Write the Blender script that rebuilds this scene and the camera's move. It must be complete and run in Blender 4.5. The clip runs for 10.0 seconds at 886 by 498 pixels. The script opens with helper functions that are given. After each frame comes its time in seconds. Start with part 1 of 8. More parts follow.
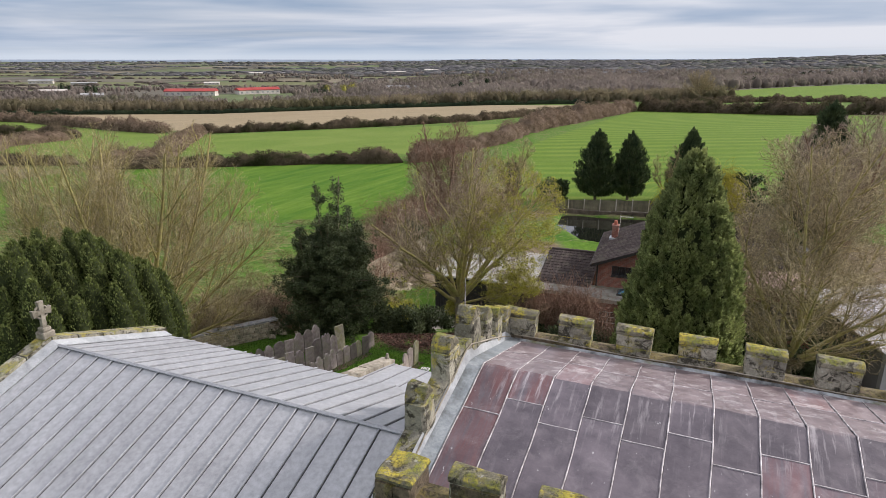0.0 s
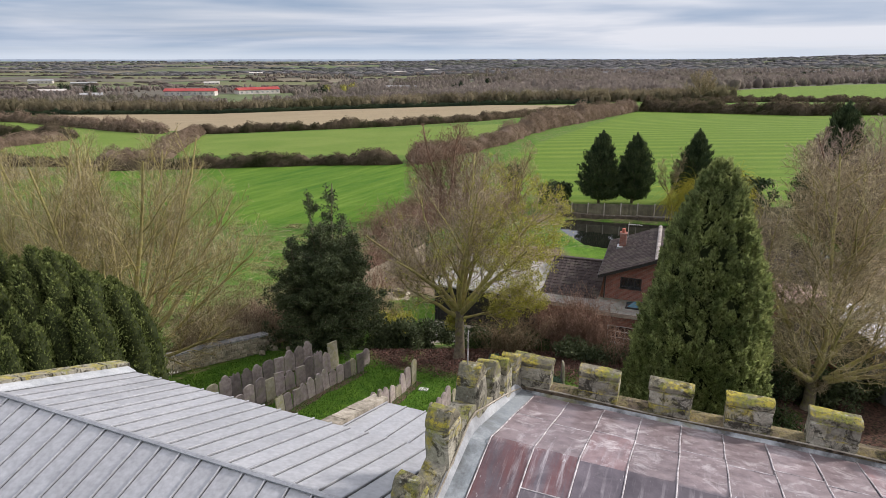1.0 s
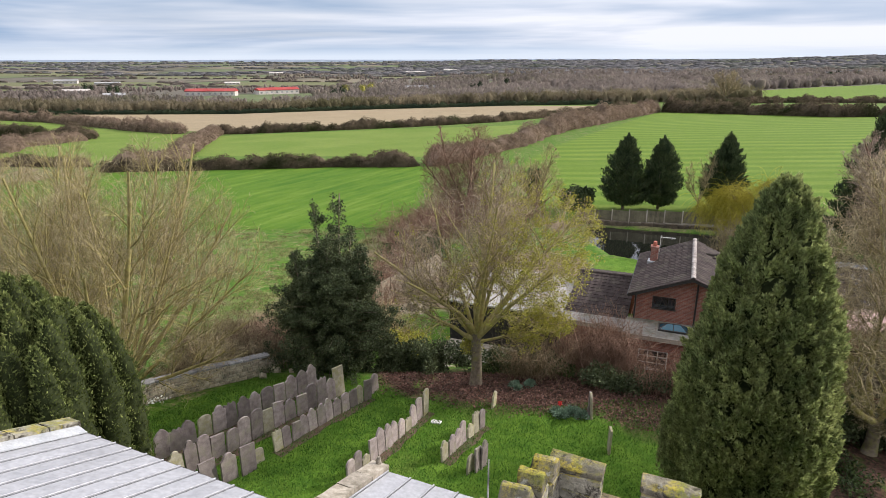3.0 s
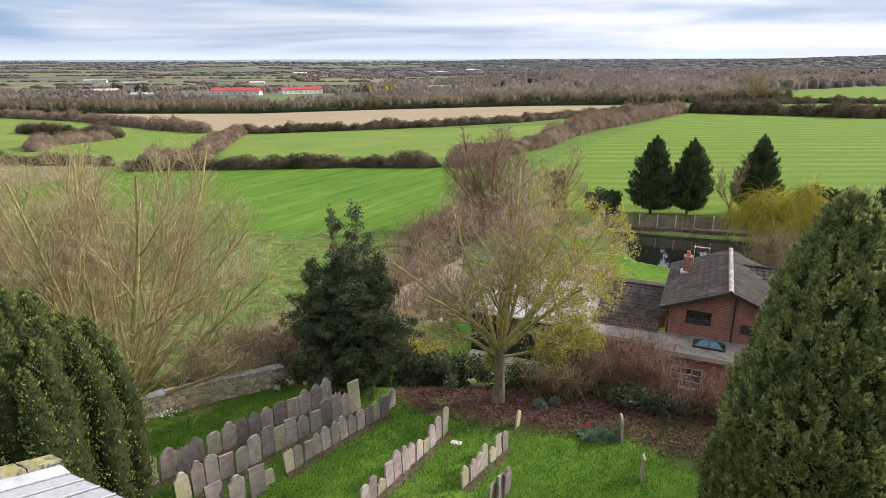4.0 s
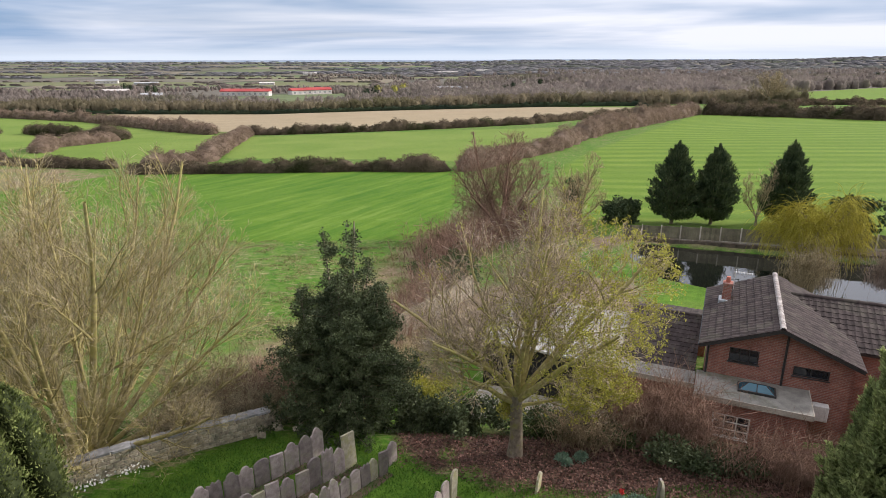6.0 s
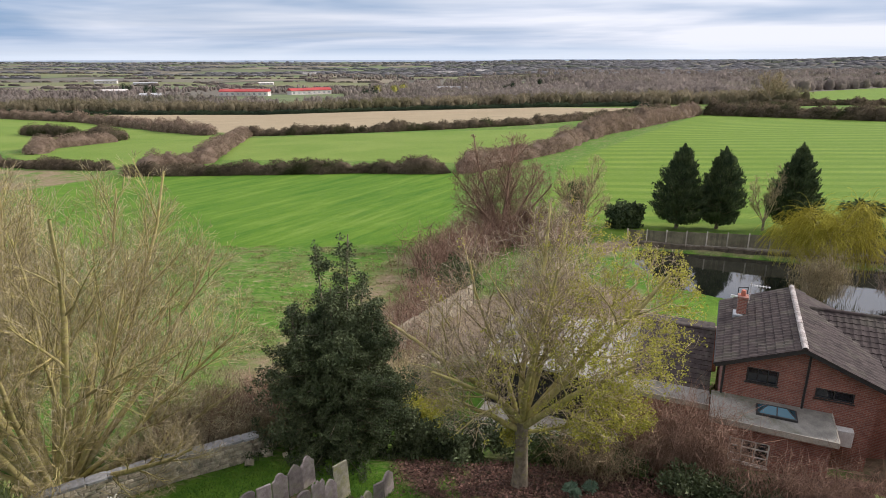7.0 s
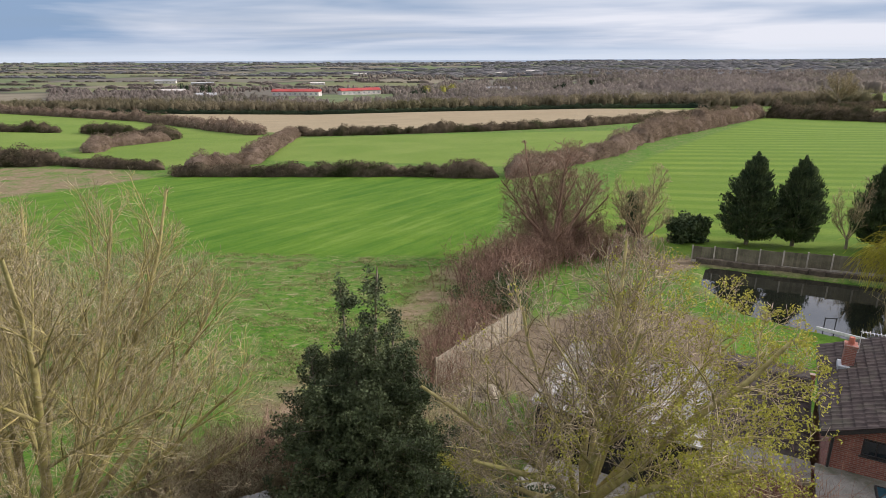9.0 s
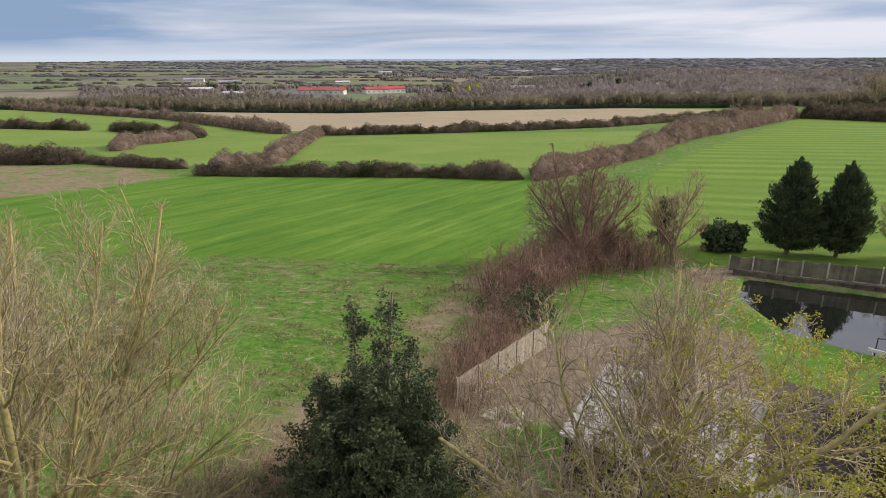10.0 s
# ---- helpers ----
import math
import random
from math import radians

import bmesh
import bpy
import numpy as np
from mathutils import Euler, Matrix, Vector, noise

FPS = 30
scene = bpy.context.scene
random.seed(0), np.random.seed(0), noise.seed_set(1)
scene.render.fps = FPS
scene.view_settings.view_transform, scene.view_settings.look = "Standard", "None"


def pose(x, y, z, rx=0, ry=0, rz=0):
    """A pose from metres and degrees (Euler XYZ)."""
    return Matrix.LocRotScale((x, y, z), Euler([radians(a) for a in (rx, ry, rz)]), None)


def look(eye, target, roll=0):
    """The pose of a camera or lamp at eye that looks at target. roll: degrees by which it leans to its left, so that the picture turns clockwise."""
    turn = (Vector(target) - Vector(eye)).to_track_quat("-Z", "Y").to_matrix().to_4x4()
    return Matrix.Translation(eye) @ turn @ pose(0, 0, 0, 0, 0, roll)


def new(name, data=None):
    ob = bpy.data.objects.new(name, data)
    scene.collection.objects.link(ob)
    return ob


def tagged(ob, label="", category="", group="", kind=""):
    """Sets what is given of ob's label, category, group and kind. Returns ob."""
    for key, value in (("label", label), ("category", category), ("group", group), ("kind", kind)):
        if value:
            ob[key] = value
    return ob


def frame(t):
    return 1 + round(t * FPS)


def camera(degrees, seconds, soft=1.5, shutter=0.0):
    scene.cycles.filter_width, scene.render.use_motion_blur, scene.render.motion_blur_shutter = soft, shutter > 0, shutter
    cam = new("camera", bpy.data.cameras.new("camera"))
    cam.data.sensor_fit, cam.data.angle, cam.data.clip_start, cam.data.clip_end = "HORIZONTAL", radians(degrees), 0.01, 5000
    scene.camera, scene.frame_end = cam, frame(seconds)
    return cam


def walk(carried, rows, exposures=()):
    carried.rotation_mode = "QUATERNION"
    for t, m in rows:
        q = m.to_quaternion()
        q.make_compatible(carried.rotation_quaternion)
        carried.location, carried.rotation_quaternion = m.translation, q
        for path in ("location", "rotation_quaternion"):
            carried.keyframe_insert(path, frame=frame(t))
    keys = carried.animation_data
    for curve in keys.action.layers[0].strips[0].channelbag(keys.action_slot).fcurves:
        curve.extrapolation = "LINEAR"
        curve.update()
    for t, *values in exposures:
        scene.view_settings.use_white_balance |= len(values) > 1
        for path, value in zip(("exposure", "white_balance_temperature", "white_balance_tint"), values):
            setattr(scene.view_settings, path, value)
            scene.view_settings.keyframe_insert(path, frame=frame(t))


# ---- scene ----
cam = camera(71.5, 10.0, soft=0.8)
PATH = [
    (0.0, (0.196, 0.049, 14.906), (0.191, 2.339, 14.189), 0.0),
    (0.5, (0.191, 1.049, 14.930), (0.186, 3.340, 14.213), 0.0),
    (1.0, (0.226, 2.028, 14.920), (0.220, 4.318, 14.202), 0.0),
    (1.5, (0.266, 2.837, 14.893), (0.258, 5.128, 14.176), 0.0),
    (2.0, (0.288, 3.524, 14.870), (0.276, 5.814, 14.153), -0.1),
    (2.5, (0.299, 4.163, 14.870), (0.265, 6.452, 14.153), -0.1),
    (4.0, (0.192, 6.282, 14.862), (0.035, 8.567, 14.144), -0.1),
    (4.5, (0.114, 7.256, 14.880), (-0.064, 9.540, 14.161), -0.1),
    (5.0, (0.060, 8.276, 14.888), (-0.131, 10.559, 14.172), -0.1),
    (5.5, (-0.011, 9.258, 14.880), (-0.203, 11.540, 14.164), -0.1),
    (7.0, (-0.226, 11.798, 14.970), (-0.416, 14.081, 14.254), -0.1),
    (7.5, (-0.313, 12.769, 14.970), (-0.516, 15.052, 14.255), -0.1),
    (8.0, (-0.414, 13.756, 14.952), (-0.652, 16.034, 14.236), -0.1),
    (8.5, (-0.499, 14.786, 14.952), (-0.797, 17.058, 14.237), -0.2),
    (9.0, (-0.623, 15.826, 14.959), (-0.990, 18.088, 14.244), -0.2),
    (9.5, (-0.781, 16.909, 14.980), (-1.201, 19.162, 14.262), -0.2),
    (10.0, (-0.986, 18.022, 15.012), (-1.440, 20.266, 14.293), -0.2),
]
walk(cam, [(t, look(e, g, r)) for t, e, g, r in PATH], [(0.0, -0.20, 6250, 16), (1.5, -0.12, 6250, 16), (2.5, 0.02, 6250, 16), (4.0, 0.22, 6250, 16), (5.5, 0.14, 6200, 17), (8.0, 0.00, 6200, 17), (10.0, -0.16, 6200, 17)])

# ---------------------------------------------------------------- light
SUN_EL, SUN_AZ = 30.0, 70.0          # degrees; azimuth clockwise from +y
sun_data = bpy.data.lights.new("sun", "SUN")
sun_data.energy, sun_data.angle, sun_data.color = 4.2, radians(5), (1.0, 0.93, 0.83)
sun = new("sun", sun_data)
sdir = Vector((math.sin(radians(SUN_AZ)) * math.cos(radians(SUN_EL)), math.cos(radians(SUN_AZ)) * math.cos(radians(SUN_EL)), math.sin(radians(SUN_EL))))
sun.matrix_world = look(sdir * 100, (0, 0, 0))

world = bpy.data.worlds.new("sky")
scene.world = world
world.use_nodes = True


class Nodes:
    """A small wrapper round a node tree."""

    def __init__(self, tree):
        self.tree = tree
        tree.nodes.clear()

    def add(self, kind, **sets):
        n = self.tree.nodes.new(kind)
        for key, value in sets.items():
            if key.startswith("in_"):
                slot = key[3:]
                n.inputs[int(slot) if slot.isdigit() else slot.replace("_", " ")].default_value = value
            elif key == "data_type":
                n.data_type = value
            elif key == "blend_type":
                n.blend_type = value
            elif key == "operation":
                n.operation = value
            elif key == "use_clamp":
                n.use_clamp = value
            elif key == "clamp":
                n.clamp = value
            elif key == "sky_type":
                n.sky_type = value
            elif key == "sun_disc":
                n.sun_disc = value
            elif key == "attribute_name":
                n.attribute_name = value
            elif key == "wave_type":
                n.wave_type = value
            elif key == "bands_direction":
                n.bands_direction = value
        return n

    def link(self, a, b):
        self.tree.links.new(a, b)

    def mix(self, fac, a, b, blend="MIX"):
        n = self.add("ShaderNodeMix", data_type="RGBA", blend_type=blend)
        for slot, v in ((0, fac), (6, a), (7, b)):
            if isinstance(v, (int, float)):
                n.inputs[slot].default_value = v
            elif isinstance(v, tuple):
                n.inputs[slot].default_value = (*v, 1)[:4]
            else:
                self.link(v, n.inputs[slot])
        return n.outputs[2]

    def maths(self, op, a, b=0.0, clamp=False):
        n = self.add("ShaderNodeMath", operation=op, use_clamp=clamp)
        for slot, v in ((0, a), (1, b)):
            if isinstance(v, (int, float)):
                n.inputs[slot].default_value = v
            else:
                self.link(v, n.inputs[slot])
        return n.outputs[0]

    def ramp(self, v, lo, hi, a=0.0, b=1.0):
        n = self.add("ShaderNodeMapRange", clamp=True)
        self.link(v, n.inputs[0])
        for i, x in enumerate((lo, hi, a, b)):
            n.inputs[i + 1].default_value = x
        return n.outputs[0]

    def noise(self, vec, scale, detail=4.0, rough=0.55, dist=0.0):
        n = self.add("ShaderNodeTexNoise", in_Scale=scale, in_Detail=detail, in_Roughness=rough, in_Distortion=dist)
        if vec is not None:
            self.link(vec, n.inputs["Vector"])
        return n.outputs["Fac"]

    def scaled(self, vec, s, rot=0.0, shift=(0, 0, 0)):
        n = self.add("ShaderNodeMapping")
        n.inputs["Location"].default_value = shift
        self.link(vec, n.inputs["Vector"])
        n.inputs["Scale"].default_value = s
        n.inputs["Rotation"].default_value = (0, 0, rot)
        return n.outputs[0]


def build_sky():
    k = Nodes(world.node_tree)
    sky = k.add("ShaderNodeTexSky", sky_type="NISHITA", sun_disc=False)
    sky.sun_elevation, sky.sun_rotation = radians(SUN_EL), radians(SUN_AZ)
    sky.air_density, sky.dust_density, sky.ozone_density = 1.0, 1.5, 1.0
    blue = k.mix(1.0, sky.outputs[0], (0.085, 0.085, 0.085), "MULTIPLY")
    tc = k.add("ShaderNodeTexCoord")
    sep = k.add("ShaderNodeSeparateXYZ")
    k.link(tc.outputs["Generated"], sep.inputs[0])
    up = k.maths("MAXIMUM", sep.outputs[2], 0.0)
    # cloud sheet seen in perspective
    den = k.maths("ADD", up, 0.035)
    comb = k.add("ShaderNodeCombineXYZ")
    k.link(k.maths("DIVIDE", sep.outputs[0], den), comb.inputs[0])
    k.link(k.maths("DIVIDE", sep.outputs[1], den), comb.inputs[1])
    sheet = k.scaled(comb.outputs[0], (0.085, 0.11, 1.0))
    n1 = k.noise(sheet, 1.0, 6.0, 0.5, 0.5)
    n2 = k.noise(k.scaled(comb.outputs[0], (0.26, 0.34, 1.0), 0.3), 1.0, 6.0, 0.6, 0.3)
    n3 = k.noise(k.scaled(tc.outputs["Generated"], (1.8, 1.8, 19.0), 0.0, (4.2, 1.7, 0.6)), 1.0, 4.5, 0.5, 0.4)
    both = k.maths("ADD", k.maths("ADD", k.maths("MULTIPLY", n1, 0.12), k.maths("MULTIPLY", n2, 0.13)), k.maths("MULTIPLY", n3, 0.75))
    # brighter towards the sun
    both = k.maths("ADD", both, k.maths("MULTIPLY", sep.outputs[0], 0.20))
    grey = k.mix(k.ramp(both, 0.41, 0.62), (0.30, 0.435, 0.60), (0.88, 0.91, 0.93))
    cover = k.ramp(k.noise(sheet, 0.7, 4.0, 0.5), 0.3, 0.5, 0.72, 0.97)
    col = k.mix(cover, blue, grey)
    low = k.ramp(up, 0.0, 0.022, 0.15, 1.0)
    col = k.mix(low, (0.78, 0.86, 0.91), col)
    # overhead the cloud is thick and nearly white
    col = k.mix(k.ramp(up, 0.15, 0.5, 0.0, 0.85), col, (0.70, 0.69, 0.685))
    # an overcast sky is brightest overhead
    col = k.mix(1.0, col, k.ramp(up, 0.08, 0.7, 1.0, 1.65), "MULTIPLY")
    bg = k.add("ShaderNodeBackground", in_Strength=1.0)
    k.link(col, bg.inputs[0])
    out = k.add("ShaderNodeOutputWorld")
    k.link(bg.outputs[0], out.inputs[0])


build_sky()

# ---------------------------------------------------------------- materials

def surface(name, c1, c2, scale=4.0, rough=0.85, bump=0.3, c3=None, low=0.3, metal=0.0, rnd=0.0, island=0.0, fine=10.0, stretch=(1, 1, 1), lo=0.35, hi=0.65, spec=0.4, bdist=0.02, trans=0.0):
    """A two-scale procedural surface in world metres; rnd varies whole objects, island varies loose pieces."""
    m = bpy.data.materials.new(name)
    m.use_nodes = True
    k = Nodes(m.node_tree)
    geo = k.add("ShaderNodeNewGeometry")
    pos = k.scaled(geo.outputs["Position"], stretch)
    a = k.noise(pos, scale, 6.0, 0.6)
    col = k.mix(k.ramp(a, lo, hi), c1, c2)
    b = k.noise(pos, scale * fine, 4.0, 0.65)
    if c3 is not None:
        col = k.mix(k.ramp(k.noise(pos, scale * low, 5.0, 0.6, 0.3), 0.5, 0.68), col, c3)
    col = k.mix(1.0, col, k.mix(k.ramp(b, 0.25, 0.75), (0.74, 0.74, 0.74), (1.2, 1.2, 1.2)), "MULTIPLY")
    if rnd:
        info = k.add("ShaderNodeObjectInfo")
        v = k.ramp(info.outputs["Random"], 0, 1, 1 - rnd, 1 + rnd)
        col = k.mix(1.0, col, v, "MULTIPLY")
    if island:
        v = k.ramp(geo.outputs["Random Per Island"], 0, 1, 1 - island, 1 + island)
        col = k.mix(1.0, col, v, "MULTIPLY")
    bs = k.add("ShaderNodeBsdfPrincipled", in_Roughness=rough, in_Metallic=metal)
    bs.inputs["Specular IOR Level"].default_value = spec
    k.link(col, bs.inputs["Base Color"])
    k.link(k.ramp(b, 0.2, 0.8, max(0.03, rough - 0.12), min(1.0, rough + 0.1)), bs.inputs["Roughness"])
    if bump:
        bp = k.add("ShaderNodeBump", in_Strength=bump, in_Distance=bdist)
        k.link(k.maths("ADD", a, k.maths("MULTIPLY", b, 0.5)), bp.inputs["Height"])
        k.link(bp.outputs[0], bs.inputs["Normal"])
    out = k.add("ShaderNodeOutputMaterial")
    if trans:
        tr = k.add("ShaderNodeBsdfTranslucent")
        k.link(col, tr.inputs[0])
        ms = k.add("ShaderNodeMixShader", in_0=trans)
        k.link(bs.outputs[0], ms.inputs[1])
        k.link(tr.outputs[0], ms.inputs[2])
        k.link(ms.outputs[0], out.inputs[0])
    else:
        k.link(bs.outputs[0], out.inputs[0])
    return m


def lichen_stone(name, a, b, amount):
    """Weathered stone with black stains and, mostly on its upper faces, yellow-green lichen."""
    m = bpy.data.materials.new(name)
    m.use_nodes = True
    k = Nodes(m.node_tree)
    geo = k.add("ShaderNodeNewGeometry")
    info = k.add("ShaderNodeObjectInfo")
    pos = geo.outputs["Position"]
    sep = k.add("ShaderNodeSeparateXYZ")
    k.link(geo.outputs["Normal"], sep.inputs[0])
    n1 = k.noise(pos, 6, 6, 0.7)
    n2 = k.noise(pos, 26, 5, 0.7)
    n3 = k.noise(pos, 2.6, 5, 0.65, 0.5)
    col = k.mix(k.ramp(n1, 0.32, 0.68), a, b)
    col = k.mix(1.0, col, k.ramp(info.outputs["Random"], 0, 1, 0.72, 1.22), "MULTIPLY")
    col = k.mix(k.maths("MULTIPLY", k.ramp(k.noise(pos, 4.2, 6, 0.75, 0.8), 0.50, 0.58), 0.88), col, (0.035, 0.031, 0.023))
    top = k.ramp(sep.outputs[2], 0.1, 0.8, 0.0, 0.10)
    li = k.ramp(k.maths("ADD", n3, top), 0.52, 0.64)
    li = k.maths("MULTIPLY", k.maths("MULTIPLY", li, k.ramp(n2, 0.34, 0.52)), amount, True)
    lich = k.mix(k.ramp(k.noise(pos, 3.5, 3), 0.42, 0.6), (0.21, 0.215, 0.05), (0.42, 0.345, 0.055))
    col = k.mix(li, col, lich)
    pale = k.maths("MULTIPLY", k.ramp(k.noise(pos, 9, 4, 0.6), 0.62, 0.7), 0.7 * amount)
    col = k.mix(pale, col, (0.42, 0.42, 0.36))
    col = k.mix(1.0, col, k.ramp(n2, 0.25, 0.75, 0.68, 1.3), "MULTIPLY")
    bs = k.add("ShaderNodeBsdfPrincipled", in_Roughness=0.95)
    bs.inputs["Specular IOR Level"].default_value = 0.2
    k.link(col, bs.inputs["Base Color"])
    bp = k.add("ShaderNodeBump", in_Strength=0.9, in_Distance=0.03)
    k.link(k.maths("ADD", n1, k.maths("MULTIPLY", n2, 0.6)), bp.inputs["Height"])
    k.link(bp.outputs[0], bs.inputs["Normal"])
    out = k.add("ShaderNodeOutputMaterial")
    k.link(bs.outputs[0], out.inputs[0])
    return m


def lead_surface(name, rusty=0.0):
    """Old sheet lead: violet grey, with rusty bays, pale runs below the crease and a worn pinkish far slope, painted
    lighter as if sunlit.
    """
    m = bpy.data.materials.new(name)
    m.use_nodes = True
    k = Nodes(m.node_tree)
    info = k.add("ShaderNodeObjectInfo")
    tc = k.add("ShaderNodeTexCoord")
    pos = tc.outputs["Object"]
    sep = k.add("ShaderNodeSeparateXYZ")
    k.link(pos, sep.inputs[0])
    a = k.noise(pos, 2.4, 6, 0.65)
    col = k.mix(k.ramp(a, 0.3, 0.7), (0.085, 0.073, 0.088), (0.185, 0.158, 0.178))
    # weathered pink beyond the crease, with that slope's sunlit lightness put into the colour
    north = k.ramp(k.maths("ADD", sep.outputs[1], k.maths("MULTIPLY", k.maths("SUBTRACT", a, 0.5), 0.25)), -2.68, -2.60)
    col = k.mix(k.maths("MULTIPLY", north, 0.85), col, k.mix(k.ramp(k.noise(pos, 5, 5, 0.7), 0.35, 0.65), (0.20, 0.150, 0.155), (0.36, 0.29, 0.295)))
    streak = k.noise(k.scaled(pos, (6, 0.8, 0.8)), 1.0, 5, 0.65, 0.3)
    rust = k.maths("MULTIPLY", k.ramp(info.outputs["Random"], 0.78 - rusty, 1.05 - rusty), k.ramp(streak, 0.36, 0.66))
    col = k.mix(k.maths("MULTIPLY", rust, 0.85), col, (0.19, 0.070, 0.066))
    # pale runs start at the crease and fade down the sheet
    runs = k.ramp(k.noise(k.scaled(pos, (13, 1.1, 1.1)), 1.0, 5, 0.7), 0.54, 0.66)
    reach = k.ramp(k.maths("ABSOLUTE", k.maths("ADD", sep.outputs[1], 2.75)), 0.05, 0.9, 1.0, 0.12)
    runs = k.maths("MULTIPLY", k.maths("MULTIPLY", runs, reach), k.ramp(k.noise(pos, 1.1, 4, 0.6), 0.36, 0.58))
    col = k.mix(k.maths("MULTIPLY", runs, 0.85), col, (0.48, 0.44, 0.455))
    spots = k.ramp(k.noise(k.scaled(pos, (1.6, 0.8, 1)), 7, 4, 0.7), 0.67, 0.72)
    col = k.mix(k.maths("MULTIPLY", spots, 0.8), col, (0.58, 0.56, 0.57))
    # chalky bloom in blotches
    bloom = k.maths("MULTIPLY", k.ramp(k.noise(pos, 3.3, 6, 0.75, 0.6), 0.52, 0.66), k.ramp(north, 0, 1, 0.12, 0.8))
    col = k.mix(bloom, col, (0.55, 0.50, 0.505))
    col = k.mix(1.0, col, k.ramp(info.outputs["Random"], 0, 1, 0.80, 1.2), "MULTIPLY")
    bs = k.add("ShaderNodeBsdfPrincipled", in_Metallic=0.25)
    k.link(col, bs.inputs["Base Color"])
    k.link(k.ramp(k.noise(pos, 5, 5, 0.7), 0.3, 0.7, 0.30, 0.52), bs.inputs["Roughness"])
    bp = k.add("ShaderNodeBump", in_Strength=0.3, in_Distance=0.03)
    k.link(k.noise(pos, 3.0, 4, 0.6), bp.inputs["Height"])
    k.link(bp.outputs[0], bs.inputs["Normal"])
    out = k.add("ShaderNodeOutputMaterial")
    k.link(bs.outputs[0], out.inputs[0])
    return m


STONE = lichen_stone("old lichened sandstone", (0.20, 0.188, 0.145), (0.44, 0.415, 0.335), 0.85)
STONE_DARK = lichen_stone("weathered dark stone", (0.085, 0.066, 0.048), (0.20, 0.16, 0.115), 0.25)
COPING = lichen_stone("lichened coping stone", (0.13, 0.12, 0.085), (0.28, 0.255, 0.19), 1.0)
PALE_STONE = surface("weathered limestone", (0.25, 0.22, 0.17), (0.42, 0.38, 0.31), 6, 0.9, 0.4, c3=(0.17, 0.15, 0.11), low=0.6, rnd=0.2)
ZINC = surface("grey metal roofing", (0.375, 0.382, 0.40), (0.43, 0.436, 0.45), 1.6, 0.42, 0.03, c3=(0.355, 0.36, 0.375), low=0.5, metal=0.1, rnd=0.07, fine=6)
LEAD = lead_surface("oxidised lead")
LEAD_RUST = lead_surface("rust-stained lead", 1.1)
LEAD_PALE = surface("pale lead flashing", (0.36, 0.38, 0.40), (0.54, 0.56, 0.57), 3, 0.5, 0.1, c3=(0.30, 0.31, 0.32), low=0.6, metal=0.2)
LEAD_EDGE = surface("worn lead roll", (0.20, 0.175, 0.18), (0.62, 0.58, 0.585), 7, 0.55, 0.1, metal=0.1)
SLATE_STONE = surface("grey headstone slate", (0.25, 0.205, 0.195), (0.43, 0.365, 0.345), 4, 0.8, 0.25, c3=(0.35, 0.32, 0.245), low=0.6, rnd=0.42)
EARTH = surface("bare brown earth", (0.085, 0.058, 0.036), (0.17, 0.12, 0.08), 5, 0.95, 0.5, c3=(0.07, 0.10, 0.03), low=0.5)
SLATE_WARM = surface("tan headstone stone", (0.34, 0.31, 0.22), (0.52, 0.48, 0.36), 5, 0.9, 0.3, c3=(0.38, 0.36, 0.17), low=0.6, rnd=0.25)
MORTAR = surface("mortar", (0.30, 0.25, 0.21), (0.40, 0.34, 0.29), 8, 0.95, 0.2)
TILE = surface("brown concrete tile", (0.040, 0.031, 0.029), (0.072, 0.056, 0.052), 3, 0.95, 0.3, c3=(0.085, 0.075, 0.060), low=0.4, rnd=0.18, spec=0.2)
TILE_MOSS = surface("mossy roof tile", (0.075, 0.06, 0.045), (0.16, 0.14, 0.06), 2.5, 0.9, 0.3, rnd=0.15)
FELT = surface("grey roofing felt", (0.19, 0.18, 0.16), (0.30, 0.285, 0.25), 2, 0.9, 0.2, c3=(0.13, 0.13, 0.09), low=0.5)
PALE_ROOF = surface("pale grey roof sheet", (0.30, 0.29, 0.26), (0.42, 0.40, 0.36), 1.5, 0.8, 0.15, c3=(0.22, 0.21, 0.16), low=0.5)
BLACK_WOOD = surface("black stained boards", (0.018, 0.018, 0.02), (0.04, 0.038, 0.038), 6, 0.8, 0.3, rnd=0.2)
DARK_FRAME = surface("dark window frame", (0.03, 0.03, 0.032), (0.05, 0.048, 0.045), 10, 0.5, 0.05)
WHITE_PAINT = surface("white paint", (0.62, 0.61, 0.58), (0.76, 0.75, 0.72), 6, 0.6, 0.1)
FENCE_WOOD = surface("weathered fence boards", (0.26, 0.22, 0.15), (0.40, 0.35, 0.26), 5, 0.9, 0.3, rnd=0.18)
FENCE_GREY = surface("mossy grey fence boards", (0.115, 0.105, 0.068), (0.21, 0.19, 0.125), 1.2, 0.9, 0.2, rnd=0.22)
CONCRETE = surface("concrete", (0.38, 0.345, 0.285), (0.54, 0.495, 0.42), 1.3, 0.9, 0.2, c3=(0.28, 0.25, 0.19), low=0.6, rnd=0.12)
BARK = surface("grey brown bark", (0.13, 0.105, 0.075), (0.25, 0.21, 0.155), 6, 0.95, 0.5, c3=(0.19, 0.18, 0.06), low=0.5, island=0.25)
BARK_OLIVE = surface("yellow green bark", (0.27, 0.23, 0.088), (0.48, 0.41, 0.185), 5, 0.95, 0.4, c3=(0.42, 0.38, 0.12), low=0.5, island=0.25)
TWIG_PALE = surface("pale grey twigs", (0.29, 0.235, 0.135), (0.53, 0.45, 0.31), 3, 0.9, 0, island=0.55, spec=0.06)
